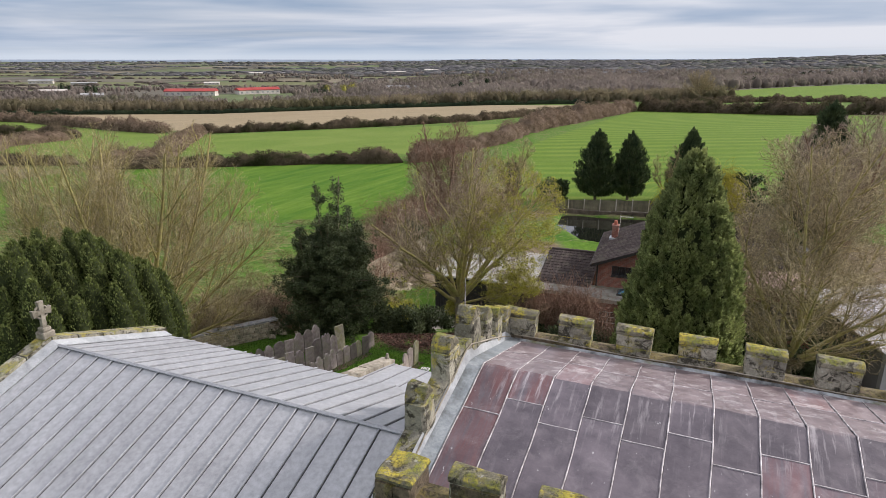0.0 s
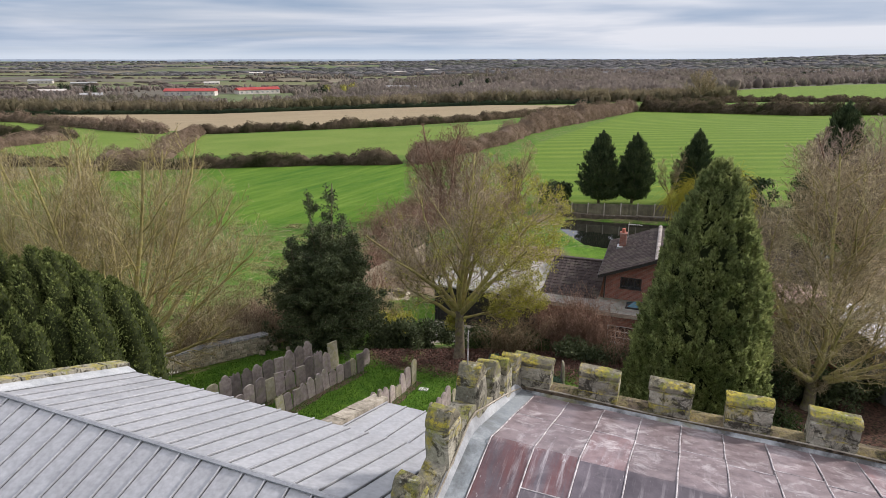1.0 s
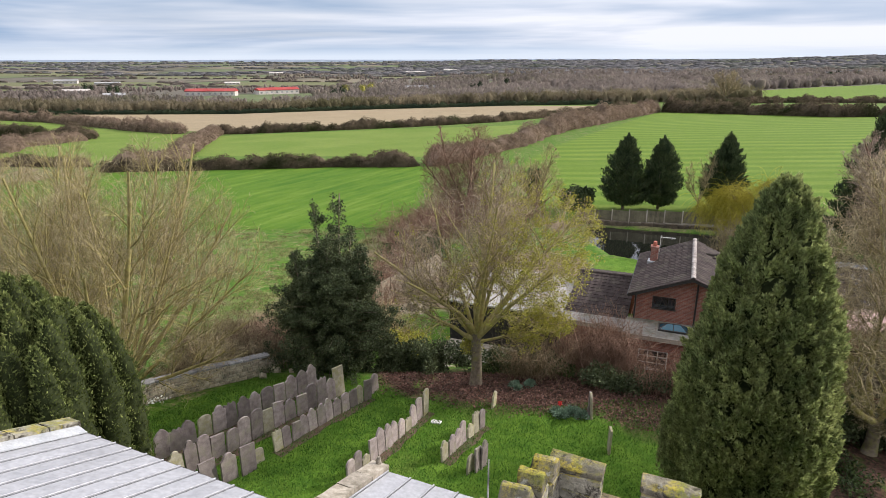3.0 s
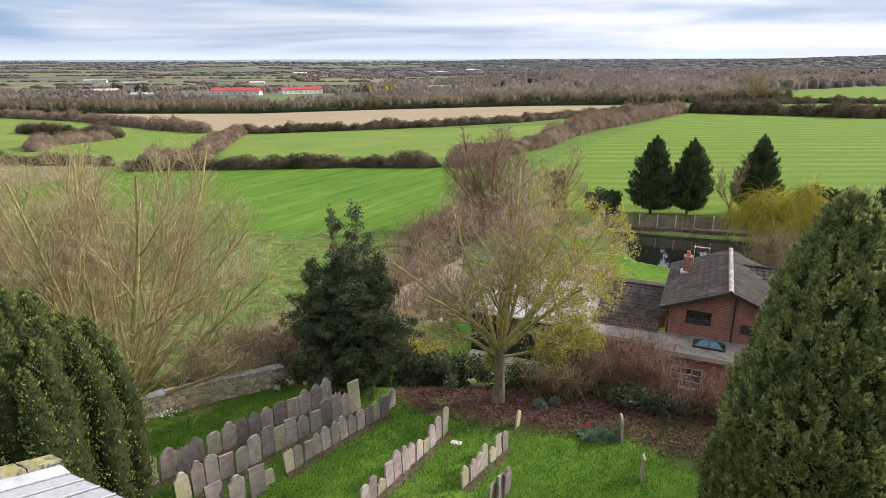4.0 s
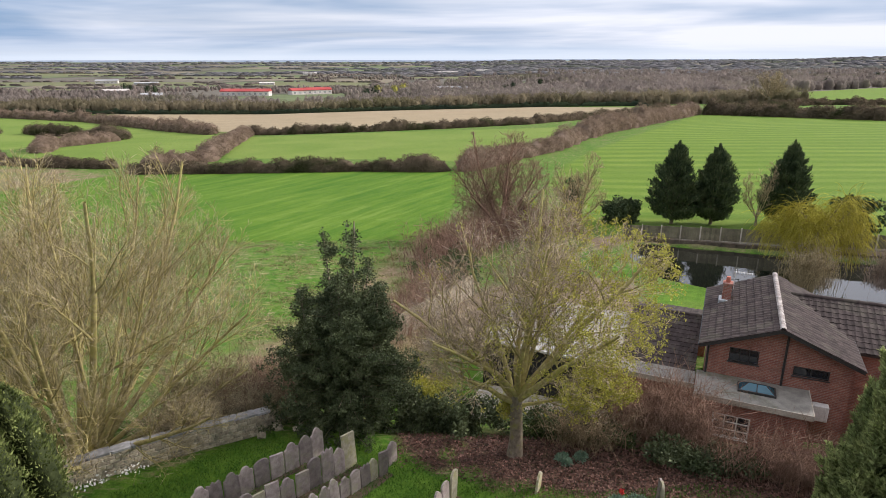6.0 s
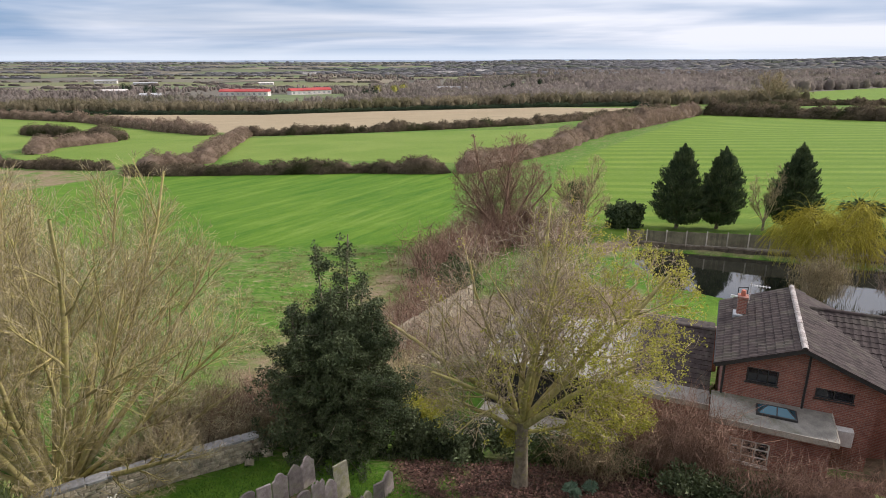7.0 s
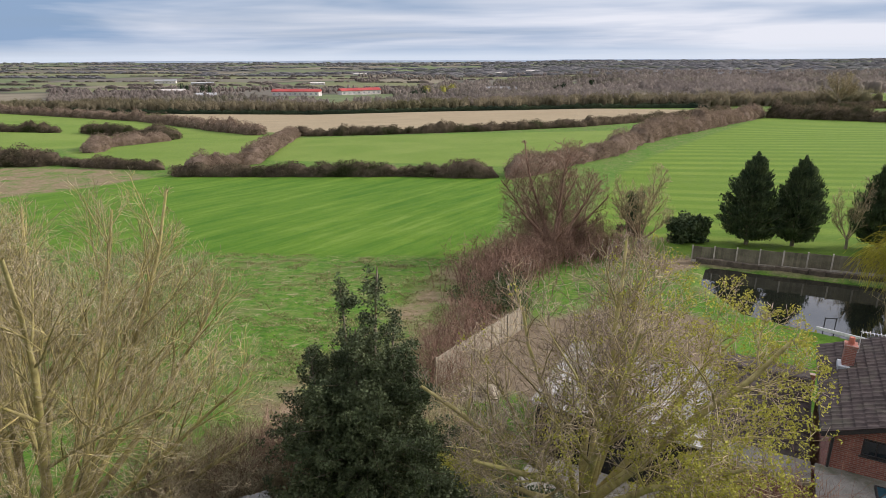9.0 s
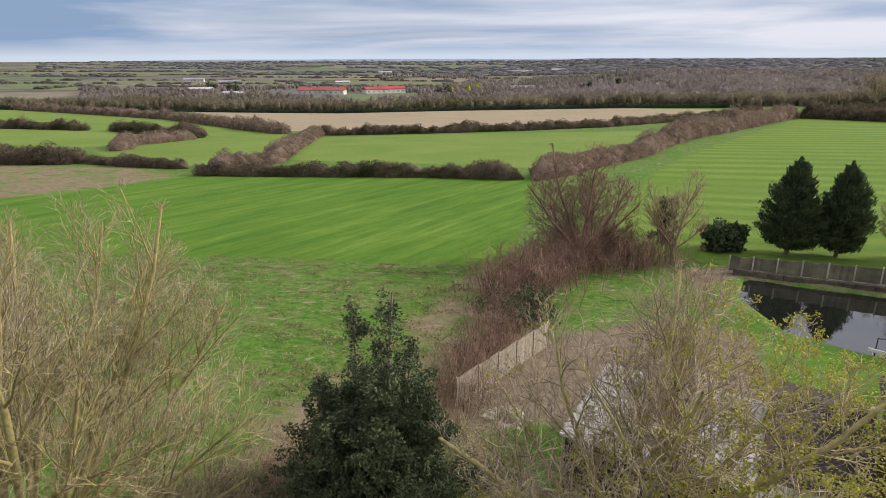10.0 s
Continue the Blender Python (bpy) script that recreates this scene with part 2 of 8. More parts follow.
TWIG_BROWN = surface("brown twigs", (0.165, 0.10, 0.07), (0.35, 0.23, 0.17), 1.5, 0.9, 0, island=0.35, spec=0.06)
TWIG_PINK = surface("pinkish grey twigs", (0.27, 0.205, 0.155), (0.48, 0.385, 0.31), 1.5, 0.9, 0, island=0.4, spec=0.06)
TWIG_DULL = surface("dull brown twigs", (0.18, 0.138, 0.08), (0.35, 0.275, 0.175), 1.5, 0.9, 0, island=0.5, spec=0.06)
TWIG_TAN = surface("tan twigs", (0.26, 0.207, 0.105), (0.51, 0.42, 0.26), 1.5, 0.9, 0, island=0.55, spec=0.06)
BUD = surface("yellow green buds", (0.30, 0.30, 0.045), (0.48, 0.45, 0.08), 2, 0.8, 0, island=0.3, trans=0.35)
YEW = surface("dark yew foliage", (0.080, 0.108, 0.032), (0.25, 0.285, 0.098), 6.0, 0.95, 0, island=0.38, trans=0.12, spec=0.04)
# inner foliage near black: the crown's inner shade is put into its colour
CORE = surface("shade-painted inner foliage", (0.024, 0.032, 0.012), (0.05, 0.062, 0.024), 6.0, 0.95, 0.6, spec=0.1)
TWIG_OLIVE = surface("olive tan twigs", (0.28, 0.235, 0.088), (0.50, 0.42, 0.19), 2, 0.9, 0, island=0.5, spec=0.06)
CYPRESS = surface("cypress foliage", (0.15, 0.19, 0.072), (0.38, 0.42, 0.165), 1.3, 0.9, 0, c3=(0.32, 0.35, 0.138), low=0.7, island=0.5, trans=0.42, spec=0.1)
HOLLY = surface("holly leaves", (0.042, 0.060, 0.026), (0.128, 0.155, 0.074), 1.4, 0.6, 0, island=0.5, trans=0.16, spec=0.2)
PINE = surface("pine needles", (0.036, 0.058, 0.028), (0.095, 0.125, 0.052), 0.9, 0.85, 0, island=0.45, trans=0.08, spec=0.2)
IVY = surface("ivy leaves", (0.03, 0.055, 0.014), (0.08, 0.12, 0.03), 1.2, 0.6, 0, island=0.5, trans=0.15)
WILLOW = surface("yellow willow shoots", (0.40, 0.36, 0.03), (0.58, 0.52, 0.07), 1.0, 0.8, 0, island=0.3, trans=0.3)
HEDGE = surface("brown green hedge twigs", (0.085, 0.068, 0.045), (0.20, 0.155, 0.105), 0.22, 0.95, 0, c3=(0.05, 0.058, 0.022), low=0.4, island=0.4, fine=4, spec=0.06, trans=0.4)
HEDGE_RED = surface("russet hedge twigs", (0.175, 0.128, 0.092), (0.33, 0.25, 0.185), 0.3, 0.95, 0, island=0.35, fine=4, spec=0.06, trans=0.4)
WOOD_FAR = surface("bare woodland", (0.20, 0.170, 0.150), (0.34, 0.29, 0.25), 0.012, 0.95, 0, c3=(0.19, 0.18, 0.12), low=0.5, island=0.05, fine=3, spec=0.06, trans=0.5)
# paler, bluer woodland colour that imitates haze on the farthest woods
WOOD_HAZE = surface("distant woodland with painted haze", (0.22, 0.215, 0.225), (0.32, 0.31, 0.31), 0.006, 0.95, 0, c3=(0.20, 0.225, 0.15), low=0.4, island=0.04, fine=3, spec=0.06, trans=0.45)
# blue-grey stands in for the air's haze over the ridge
RIDGE_HAZE = surface("far ridge in haze blue", (0.22, 0.27, 0.34), (0.27, 0.315, 0.37), 0.004, 1.0, 0, fine=6, stretch=(1, 0.2, 1), spec=0.0)
BELT = surface("bare roadside trees", (0.165, 0.142, 0.088), (0.29, 0.245, 0.16), 0.03, 0.95, 0, c3=(0.16, 0.155, 0.075), low=0.4, island=0.12, fine=3, spec=0.06, trans=0.5)
EVERGREEN_FAR = surface("distant evergreens", (0.02, 0.032, 0.02), (0.045, 0.06, 0.03), 0.05, 0.95, 0, island=0.4, spec=0.06)
WILLOW_FAR = surface("distant yellow willow", (0.24, 0.23, 0.05), (0.36, 0.34, 0.08), 0.1, 0.9, 0, island=0.3, spec=0.06)
RED_ROOF = surface("red roof sheet", (0.33, 0.035, 0.03), (0.42, 0.06, 0.05), 0.05, 0.6, 0)
WHITE_WALL = surface("white wall panel", (0.50, 0.46, 0.42), (0.66, 0.62, 0.57), 0.05, 0.8, 0)
GREY_WALL = surface("grey shed panel", (0.24, 0.24, 0.24), (0.34, 0.34, 0.34), 0.05, 0.8, 0, rnd=0.3)
FLOWER = surface("white petals", (0.75, 0.75, 0.70), (0.85, 0.85, 0.80), 5, 0.7, 0)
RED_FLOWER = surface("red petals", (0.55, 0.03, 0.03), (0.70, 0.06, 0.05), 5, 0.7, 0)
PLANT = surface("grey green clump leaves", (0.12, 0.20, 0.13), (0.22, 0.32, 0.22), 4, 0.8, 0, island=0.3)
PINK_ROOF = surface("faded pink roof sheet", (0.42, 0.27, 0.25), (0.55, 0.38, 0.35), 1.0, 0.8, 0.1)
TERRACOTTA = surface("terracotta", (0.38, 0.12, 0.08), (0.52, 0.18, 0.12), 6, 0.85, 0.2)


def glass_material():
    m = bpy.data.materials.new("window glass")
    m.use_nodes = True
    k = Nodes(m.node_tree)
    b = k.add("ShaderNodeBsdfPrincipled", in_Roughness=0.04)
    b.inputs["Base Color"].default_value = (0.02, 0.025, 0.03, 1)
    b.inputs["Specular IOR Level"].default_value = 0.9
    out = k.add("ShaderNodeOutputMaterial")
    k.link(b.outputs[0], out.inputs[0])
    return m


def water_material():
    m = bpy.data.materials.new("still pond water")
    m.use_nodes = True
    k = Nodes(m.node_tree)
    b = k.add("ShaderNodeBsdfPrincipled", in_Roughness=0.03)
    b.inputs["Base Color"].default_value = (0.012, 0.013, 0.010, 1)
    b.inputs["IOR"].default_value = 1.8
    b.inputs["Specular IOR Level"].default_value = 0.8
    geo = k.add("ShaderNodeNewGeometry")
    bp = k.add("ShaderNodeBump", in_Strength=0.05, in_Distance=0.05)
    k.link(k.noise(geo.outputs["Position"], 2.0, 3.0), bp.inputs["Height"])
    k.link(bp.outputs[0], b.inputs["Normal"])
    out = k.add("ShaderNodeOutputMaterial")
    k.link(b.outputs[0], out.inputs[0])
    return m


GLASS, WATER = glass_material(), water_material()


# ---------------------------------------------------------------- building helpers
def mesh_np(name, v, f, material):
    """A mesh from arrays of points and of equal-sided faces."""
    v, f = np.asarray(v, np.float32), np.asarray(f, np.int32)
    me = bpy.data.meshes.new(name)
    n, s = f.shape
    me.vertices.add(len(v))
    me.vertices.foreach_set("co", v.ravel())
    me.loops.add(n * s)
    me.loops.foreach_set("vertex_index", f.ravel())
    me.polygons.add(n)
    me.polygons.foreach_set("loop_start", np.arange(0, n * s, s, dtype=np.int32))
    me.update(calc_edges=True)
    if material:
        me.materials.append(material)
    return me


def part(name, data, material, parent=None, label="", at=None):
    """Links a bmesh or a mesh as one object under a thing."""
    if isinstance(data, bmesh.types.BMesh):
        me = bpy.data.meshes.new(name)
        data.to_mesh(me)
        data.free()
        me.materials.append(material)
    else:
        me = data
    ob = new(name, me)
    ob.parent = parent
    if at is not None:
        ob.matrix_basis = at
    if label:
        ob["label"] = label
    return ob


def thing(name, at, label, category, group="", kind=""):
    ob = new(name)
    ob.matrix_basis = at
    return tagged(ob, label, category, group, kind)


def box(bm, x0, y0, z0, x1, y1, z1, bevel=0.0):
    """Adds a block between two corners."""
    r = bmesh.ops.create_cube(bm, size=1.0, matrix=Matrix.Translation(((x0 + x1) / 2, (y0 + y1) / 2, (z0 + z1) / 2)) @ Matrix.Diagonal((abs(x1 - x0), abs(y1 - y0), abs(z1 - z0), 1)))
    if bevel:
        es = list({e for v in r["verts"] for e in v.link_edges})
        bmesh.ops.bevel(bm, geom=es, offset=bevel, segments=1, affect="EDGES")
    return bm


def block(x0, y0, z0, x1, y1, z1, bevel=0.0):
    return box(bmesh.new(), x0, y0, z0, x1, y1, z1, bevel)


def prism(outline, depth, axis="y", bevel=0.0):
    """A plate with the outline (pairs in the plane across the axis), from 0 to depth along the axis."""
    bm = bmesh.new()
    def p(a, b, c):
        return {"y": (a, c, b), "x": (c, a, b), "z": (a, b, c)}[axis]
    lo = [bm.verts.new(p(a, b, 0)) for a, b in outline]
    hi = [bm.verts.new(p(a, b, depth)) for a, b in outline]
    bm.faces.new(lo), bm.faces.new(hi[::-1])
    for i in range(len(lo)):
        j = (i + 1) % len(lo)
        bm.faces.new((lo[j], lo[i], hi[i], hi[j]))
    bmesh.ops.recalc_face_normals(bm, faces=bm.faces)
    if bevel:
        bmesh.ops.bevel(bm, geom=list(bm.edges), offset=bevel, segments=1, affect="EDGES")
    return bm


def slab(p0, p1, p2, p3, thick):
    """A sheet through four points, thickened downwards."""
    bm = bmesh.new()
    top = [bm.verts.new(p) for p in (p0, p1, p2, p3)]
    low = [bm.verts.new((p[0], p[1], p[2] - thick)) for p in (p0, p1, p2, p3)]
    bm.faces.new(top), bm.faces.new(low[::-1])
    for i in range(4):
        j = (i + 1) % 4
        bm.faces.new((top[j], top[i], low[i], low[j]))
    bmesh.ops.recalc_face_normals(bm, faces=bm.faces)
    return bm


def roughen(bm, amount, seed, cuts=2):
    """Wears a block's faces and edges by noise."""
    if cuts:
        bmesh.ops.subdivide_edges(bm, edges=list(bm.edges), cuts=cuts, use_grid_fill=True)
    for v in bm.verts:
        v.co += amount * noise.noise_vector(v.co * 3.1 + Vector((seed * 3.7, seed, -seed * 1.3)))
    return bm


def tubes(groups, sides):
    """Points and faces of tapered tubes. groups: dict of point count to lists of (points, radii)."""
    vs, fs, base = [], [], 0
    for n, items in groups.items():
        p = np.array([i[0] for i in items])
        r = np.array([i[1] for i in items])
        t = np.gradient(p, axis=1)
        t /= np.linalg.norm(t, axis=2, keepdims=True) + 1e-9
        ref = np.where(np.abs(t[..., 2:3]) > 0.9, np.array([1.0, 0, 0]), np.array([0, 0, 1.0]))
        a = np.cross(t, ref)
        a /= np.linalg.norm(a, axis=2, keepdims=True) + 1e-9
        b = np.cross(t, a)
        ang = np.arange(sides) * 2 * math.pi / sides
        ring = p[:, :, None] + r[:, :, None, None] * (a[:, :, None] * np.cos(ang)[:, None] + b[:, :, None] * np.sin(ang)[:, None])
        m = len(items)
        vs.append(ring.reshape(-1, 3))
        i = np.arange(m)[:, None, None] * n * sides + np.arange(n - 1)[None, :, None] * sides + np.arange(sides)[None, None]
        j = np.arange(m)[:, None, None] * n * sides + np.arange(n - 1)[None, :, None] * sides + ((np.arange(sides) + 1) % sides)[None, None]
        fs.append(base + np.stack((i, j, j + sides, i + sides), -1).reshape(-1, 4))
        base += m * n * sides
    return np.concatenate(vs), np.concatenate(fs)


def blades(p, d, length, width, rng, bend=0.15):
    """Leaf-shaped quads: at points p, along d, with random roll."""
    n = len(p)
    d = d / (np.linalg.norm(d, axis=1, keepdims=True) + 1e-9)
    s = np.cross(d, rng.normal(size=(n, 3)))
    s /= np.linalg.norm(s, axis=1, keepdims=True) + 1e-9
    u = np.cross(d, s)
    length = (np.ones(n) * length)[:, None]
    width = (np.ones(n) * width)[:, None]
    v = np.stack((p - d * length * 0.5, p + s * width * 0.5 + u * length * bend, p + d * length * 0.5, p - s * width * 0.5 + u * length * bend), 1)
    return v.reshape(-1, 3), np.arange(4 * n).reshape(-1, 4)


def leaves(p, d, length, width, rng):
    """Narrow three-cornered leaves or needles: at points p, along d, with random roll."""
    n = len(p)
    d = d / (np.linalg.norm(d, axis=1, keepdims=True) + 1e-9)
    s = np.cross(d, rng.normal(size=(n, 3)))
    s /= np.linalg.norm(s, axis=1, keepdims=True) + 1e-9
    length, width = (np.ones(n) * length)[:, None], (np.ones(n) * width)[:, None]
    v = np.stack((p - d * length * 0.5 + s * width * 0.55, p - d * length * 0.45 - s * width * 0.55, p + d * length * 0.55), 1)
    return v.reshape(-1, 3), np.arange(3 * n).reshape(-1, 3)


def halved(pair):
    """The same faces, cut into triangles."""
    v, f = pair
    return v, np.concatenate((f[:, (0, 1, 2)], f[:, (0, 2, 3)]))


def joined(*pairs):
    vs, fs, base = [], [], 0
    for v, f in pairs:
        vs.append(v)
        fs.append(f + base)
        base += len(v)
    return np.concatenate(vs), np.concatenate(fs)


# ---------------------------------------------------------------- ground
KY = [-5000, -60, 0, 15, 22, 28, 32, 34, 36.5, 45, 56, 70, 90, 126, 160, 210, 320, 500, 800, 1200, 2000, 3000, 4600, 7000]
KZ = [1.0, 1.0, 0.8, 0.6, 0.3, 0.05, -0.25, -1.0, -1.9, -2.1, -2.6, -3.2, -4.2, -6, -7, -9, -14, -19, -25, -30, -32, -28, -17, -16]
POND = [(14.2, 59.6), (17.5, 57.4), (22.0, 55.0), (31.0, 53.0), (37.0, 57.0), (36.0, 65.0), (25.6, 67.7), (14.0, 70.4), (12.6, 66.0)]
POND_Z = -2.95


def ground_z(x, y):
    """Height of the land, without the pond's hollow."""
    x, y = np.asarray(x, float), np.asarray(y, float)
    z = np.interp(y, KY, KZ)
    z = z + np.clip((y - 40) / 30, 0, 1) * 0.03 * np.clip(x, -150, 150)
    return z + 44 * np.exp(-((x - 2100) / 1000) ** 2 - ((y - 2700) / 800) ** 2)


def inside(poly, x, y):
    """Signed distance in metres to a polygon's edge, positive inside."""
    p = np.asarray(poly, float)
    q = np.roll(p, -1, 0)
    d = np.full(x.shape, 1e9)
    odd = np.zeros(x.shape, bool)
    for (ax, ay), (bx, by) in zip(p, q):
        ex, ey = bx - ax, by - ay
        t = np.clip(((x - ax) * ex + (y - ay) * ey) / (ex * ex + ey * ey), 0, 1)
        d = np.minimum(d, np.hypot(x - ax - t * ex, y - ay - t * ey))
        cross = ((ay > y) != (by > y)) & (x < (bx - ax) * (y - ay) / (by - ay + 1e-12) + ax)
        odd ^= cross
    return np.where(odd, d, -d)


def gz(x, y):
    return float(ground_z(x, y))


AREAS = {
    "yard": [[(-15, 15), (20, 10), (24, 25), (8, 30.0), (4.0, 29.0), (1, 29.3), (-2, 29.6), (-3.5, 31.4), (-9.5, 32.0), (-15, 25.5)],
             [(10.5, 49.3), (17, 48.5), (21.5, 54.4), (17.5, 57.2), (12.5, 58.2), (8, 58)], [(-5.2, 36.5), (0.5, 36.5), (0.6, 43.2), (-1.6, 44.6), (-4.6, 43.0)]],
    "litter": [[(-4, 32.5), (-3.8, 30.8), (-1.5, 29.6), (2.0, 28.6), (6.0, 28.4), (10.5, 24.5), (13, 21.5), (22, 20.5), (24, 26), (16, 33.5), (3, 33.5)]],
    "field": [[(-160, 72), (-61, 71.2), (-29, 71.1), (-7.2, 72), (-5.5, 84), (-6.0, 128), (-40, 132), (-78, 132), (-86, 112), (-100, 96), (-160, 88)]],
    "pale": [[(-91, 222), (-66, 156), (-25, 148), (-5.6, 142), (11.3, 165), (24.5, 199), (31.4, 240), (-40, 232)],
             [(-86, 146), (-108, 150), (-142, 180), (-132, 212), (-160, 246), (-260, 268), (-480, 300), (-480, 400), (-352, 396), (-222, 334), (-98, 232), (-75, 150)],
             [(-480, 178), (-150, 190), (-160, 236), (-200, 256), (-480, 262)],
             ],
    "farm": [[(-1110, 1040), (-560, 1080), (-480, 1120), (-640, 1290), (-1130, 1235)], [(-440, 1000), (-230, 1020), (-210, 1270), (-470, 1300)], [(-1900, 1700), (-1000, 1690), (-1080, 1990), (-2150, 2050)],
             [(-760, 800), (-520, 790), (-430, 900), (-800, 930)], [(-900, 1500), (-420, 1480), (-360, 1640), (-900, 1720)], [(-200, 1450), (120, 1480), (120, 1640), (-240, 1650)]],
    "stripe": [[(2.5, 80), (15, 74.5), (60, 68), (120, 60), (260, 120), (250, 186), (134, 232), (117, 264), (92, 304), (24, 160), (14, 134)],
               [(176, 425), (190, 396), (330, 380), (640, 500), (900, 880), (600, 880), (420, 760), (235, 575)]],
    "stubble": [[(-101, 250), (-67, 250), (-2.4, 268), (44, 298), (93, 372), (30, 414), (-76, 418), (-250, 404), (-235, 350)]],
    "straw": [[(-9, 44), (-6, 40), (-3.5, 45), (-1.5, 54), (-4.5, 66), (-9, 68), (-11, 56)], [(-160, 88), (-100, 96), (-86, 112), (-80, 130), (-98, 142), (-160, 150)], [(-9, 36), (-14, 40), (-17, 46), (-10, 47)]],
    "dirt": [[(10, 67), (14, 70.8), (25.6, 68.1), (37, 65.2), (38, 67.8), (26, 70.8), (13, 73.5), (9, 72)], [(-4.6, 43.2), (-5.7, 46), (-1.3, 55.5), (6, 60), (11.5, 58), (10.6, 47), (6, 44), (0.5, 43.4), (-1.6, 45)], [(14, 27.5), (40, 18), (60, 40), (40, 56), (21, 53), (16, 44)]],
}


def axis_steps(lo, hi, spans, grow=1.13):
    """Grid lines that are fine inside the spans (start, end, step) and coarsen outwards."""
    out = [spans[0][0]]
    for a, b, s in spans:
        while out[-1] < b - 1e-6:
            out.append(min(b, out[-1] + s))
    s = spans[-1][2]
    while out[-1] < hi:
        s *= grow
        out.append(out[-1] + s)
    s = spans[0][2]
    left = [out[0]]
    while left[-1] > lo:
        s *= grow
        left.append(left[-1] - s)
    return np.array(left[:0:-1] + out)


def ground_material():
    m = bpy.data.materials.new("grass fields and soil")
    m.use_nodes = True
    k = Nodes(m.node_tree)
    geo = k.add("ShaderNodeNewGeometry")
    pos = geo.outputs["Position"]
    tuft = k.noise(pos, 1.3, 6, 0.7)
    tuft2 = k.noise(pos, 0.28, 5, 0.65, 0.3)
    blade = k.noise(k.scaled(pos, (1, 1, 0.3)), 9.0, 5, 0.75)
    big = k.noise(pos, 0.045, 5, 0.6, 0.4)
    edge = k.maths("SUBTRACT", k.noise(pos, 0.6, 4, 0.6), 0.5)

    def mask(name, soft, wob):
        at = k.add("ShaderNodeAttribute", attribute_name=name)
        v = k.maths("ADD", at.outputs["Fac"], k.maths("MULTIPLY", edge, wob))
        return k.ramp(v, -soft, soft)

    # rough pasture
    col = k.mix(k.ramp(tuft, 0.35, 0.66), (0.045, 0.128, 0.010), (0.110, 0.205, 0.020))
    col = k.mix(k.ramp(tuft2, 0.52, 0.70), col, (0.135, 0.150, 0.048))
    low = k.noise(k.scaled(pos, (0.8, 1.8, 1)), 1.9, 5, 0.75, 0.5)
    col = k.mix(k.maths("MULTIPLY", k.ramp(low, 0.50, 0.64), k.ramp(k.noise(pos, 0.11, 4, 0.6), 0.34, 0.56)), col, (0.20, 0.185, 0.085))
    col = k.mix(k.maths("MULTIPLY", k.ramp(low, 0.46, 0.36), 0.7), col, (0.022, 0.062, 0.008))
    col = k.mix(k.ramp(k.noise(k.scaled(pos, (1, 1.6, 1)), 0.9, 6, 0.75, 0.6), 0.56, 0.66), col, (0.29, 0.25, 0.14))
    # mown churchyard and lawns
    c = k.mix(k.ramp(tuft, 0.35, 0.65), (0.066, 0.150, 0.013), (0.124, 0.228, 0.024))
    c = k.mix(k.ramp(tuft2, 0.56, 0.8), c, (0.13, 0.17, 0.035))
    col = k.mix(mask("yard", 0.25, 1.6), col, c)
    # young crop
    along = k.scaled(k.scaled(pos, (1, 1, 1), -1.17), (0.035, 0.42, 1))
    streak = k.noise(along, 1.0, 5, 0.65, 0.25)
    fine = k.noise(k.scaled(along, (3, 5, 1)), 1.0, 4, 0.7)
    streak = k.maths("ADD", k.maths("MULTIPLY", streak, 0.65), k.maths("ADD", k.maths("MULTIPLY", tuft2, 0.15), k.maths("MULTIPLY", fine, 0.20)))
    c = k.mix(k.ramp(streak, 0.38, 0.62), (0.050, 0.130, 0.008), (0.120, 0.207, 0.020))
    c = k.mix(k.maths("MULTIPLY", k.ramp(streak, 0.54, 0.68), k.ramp(big, 0.40, 0.60)), c, (0.165, 0.245, 0.05))
    col = k.mix(mask("field", 0.5, 2.0), col, c)
    c = k.mix(k.ramp(big, 0.35, 0.65), (0.125, 0.195, 0.03), (0.165, 0.226, 0.045))
    col = k.mix(mask("pale", 1.0, 2.0), col, c)
    # drilled rows
    wv = k.add("ShaderNodeTexWave", wave_type="BANDS", bands_direction="Y", in_Scale=0.045, in_Distortion=15.0, in_Detail=2.0)
    wv.inputs["Detail Scale"].default_value = 0.14
    k.link(k.scaled(pos, (1, 1, 0), 0.12), wv.inputs["Vector"])
    c = k.mix(k.ramp(wv.outputs["Fac"], 0.25, 0.8), (0.094, 0.170, 0.016), (0.152, 0.222, 0.030))
    c = k.mix(k.maths("MULTIPLY", k.ramp(big, 0.40, 0.62), 0.75), c, (0.105, 0.178, 0.018))
    c = k.mix(k.maths("MULTIPLY", k.ramp(k.noise(k.scaled(pos, (0.5, 1.4, 1)), 0.5, 5, 0.7), 0.5, 0.75), 0.5), c, (0.17, 0.22, 0.05))
    col = k.mix(mask("stripe", 0.8, 2.0), col, c)
    c = k.mix(k.ramp(k.noise(k.scaled(pos, (0.03, 0.4, 1), 0.1), 1.0, 4, 0.6), 0.35, 0.65), (0.27, 0.215, 0.13), (0.34, 0.275, 0.175))
    col = k.mix(mask("stubble", 1.0, 2.0), col, c)
    c = k.mix(k.ramp(tuft, 0.4, 0.6), (0.26, 0.195, 0.125), (0.17, 0.135, 0.07))
    col = k.mix(k.maths("MULTIPLY", mask("straw", 1.2, 5.0), k.ramp(tuft2, 0.35, 0.55)), col, c)
    c = k.mix(k.ramp(tuft, 0.35, 0.65), (0.13, 0.095, 0.06), (0.24, 0.19, 0.125))
    col = k.mix(mask("dirt", 0.5, 1.5), col, c)
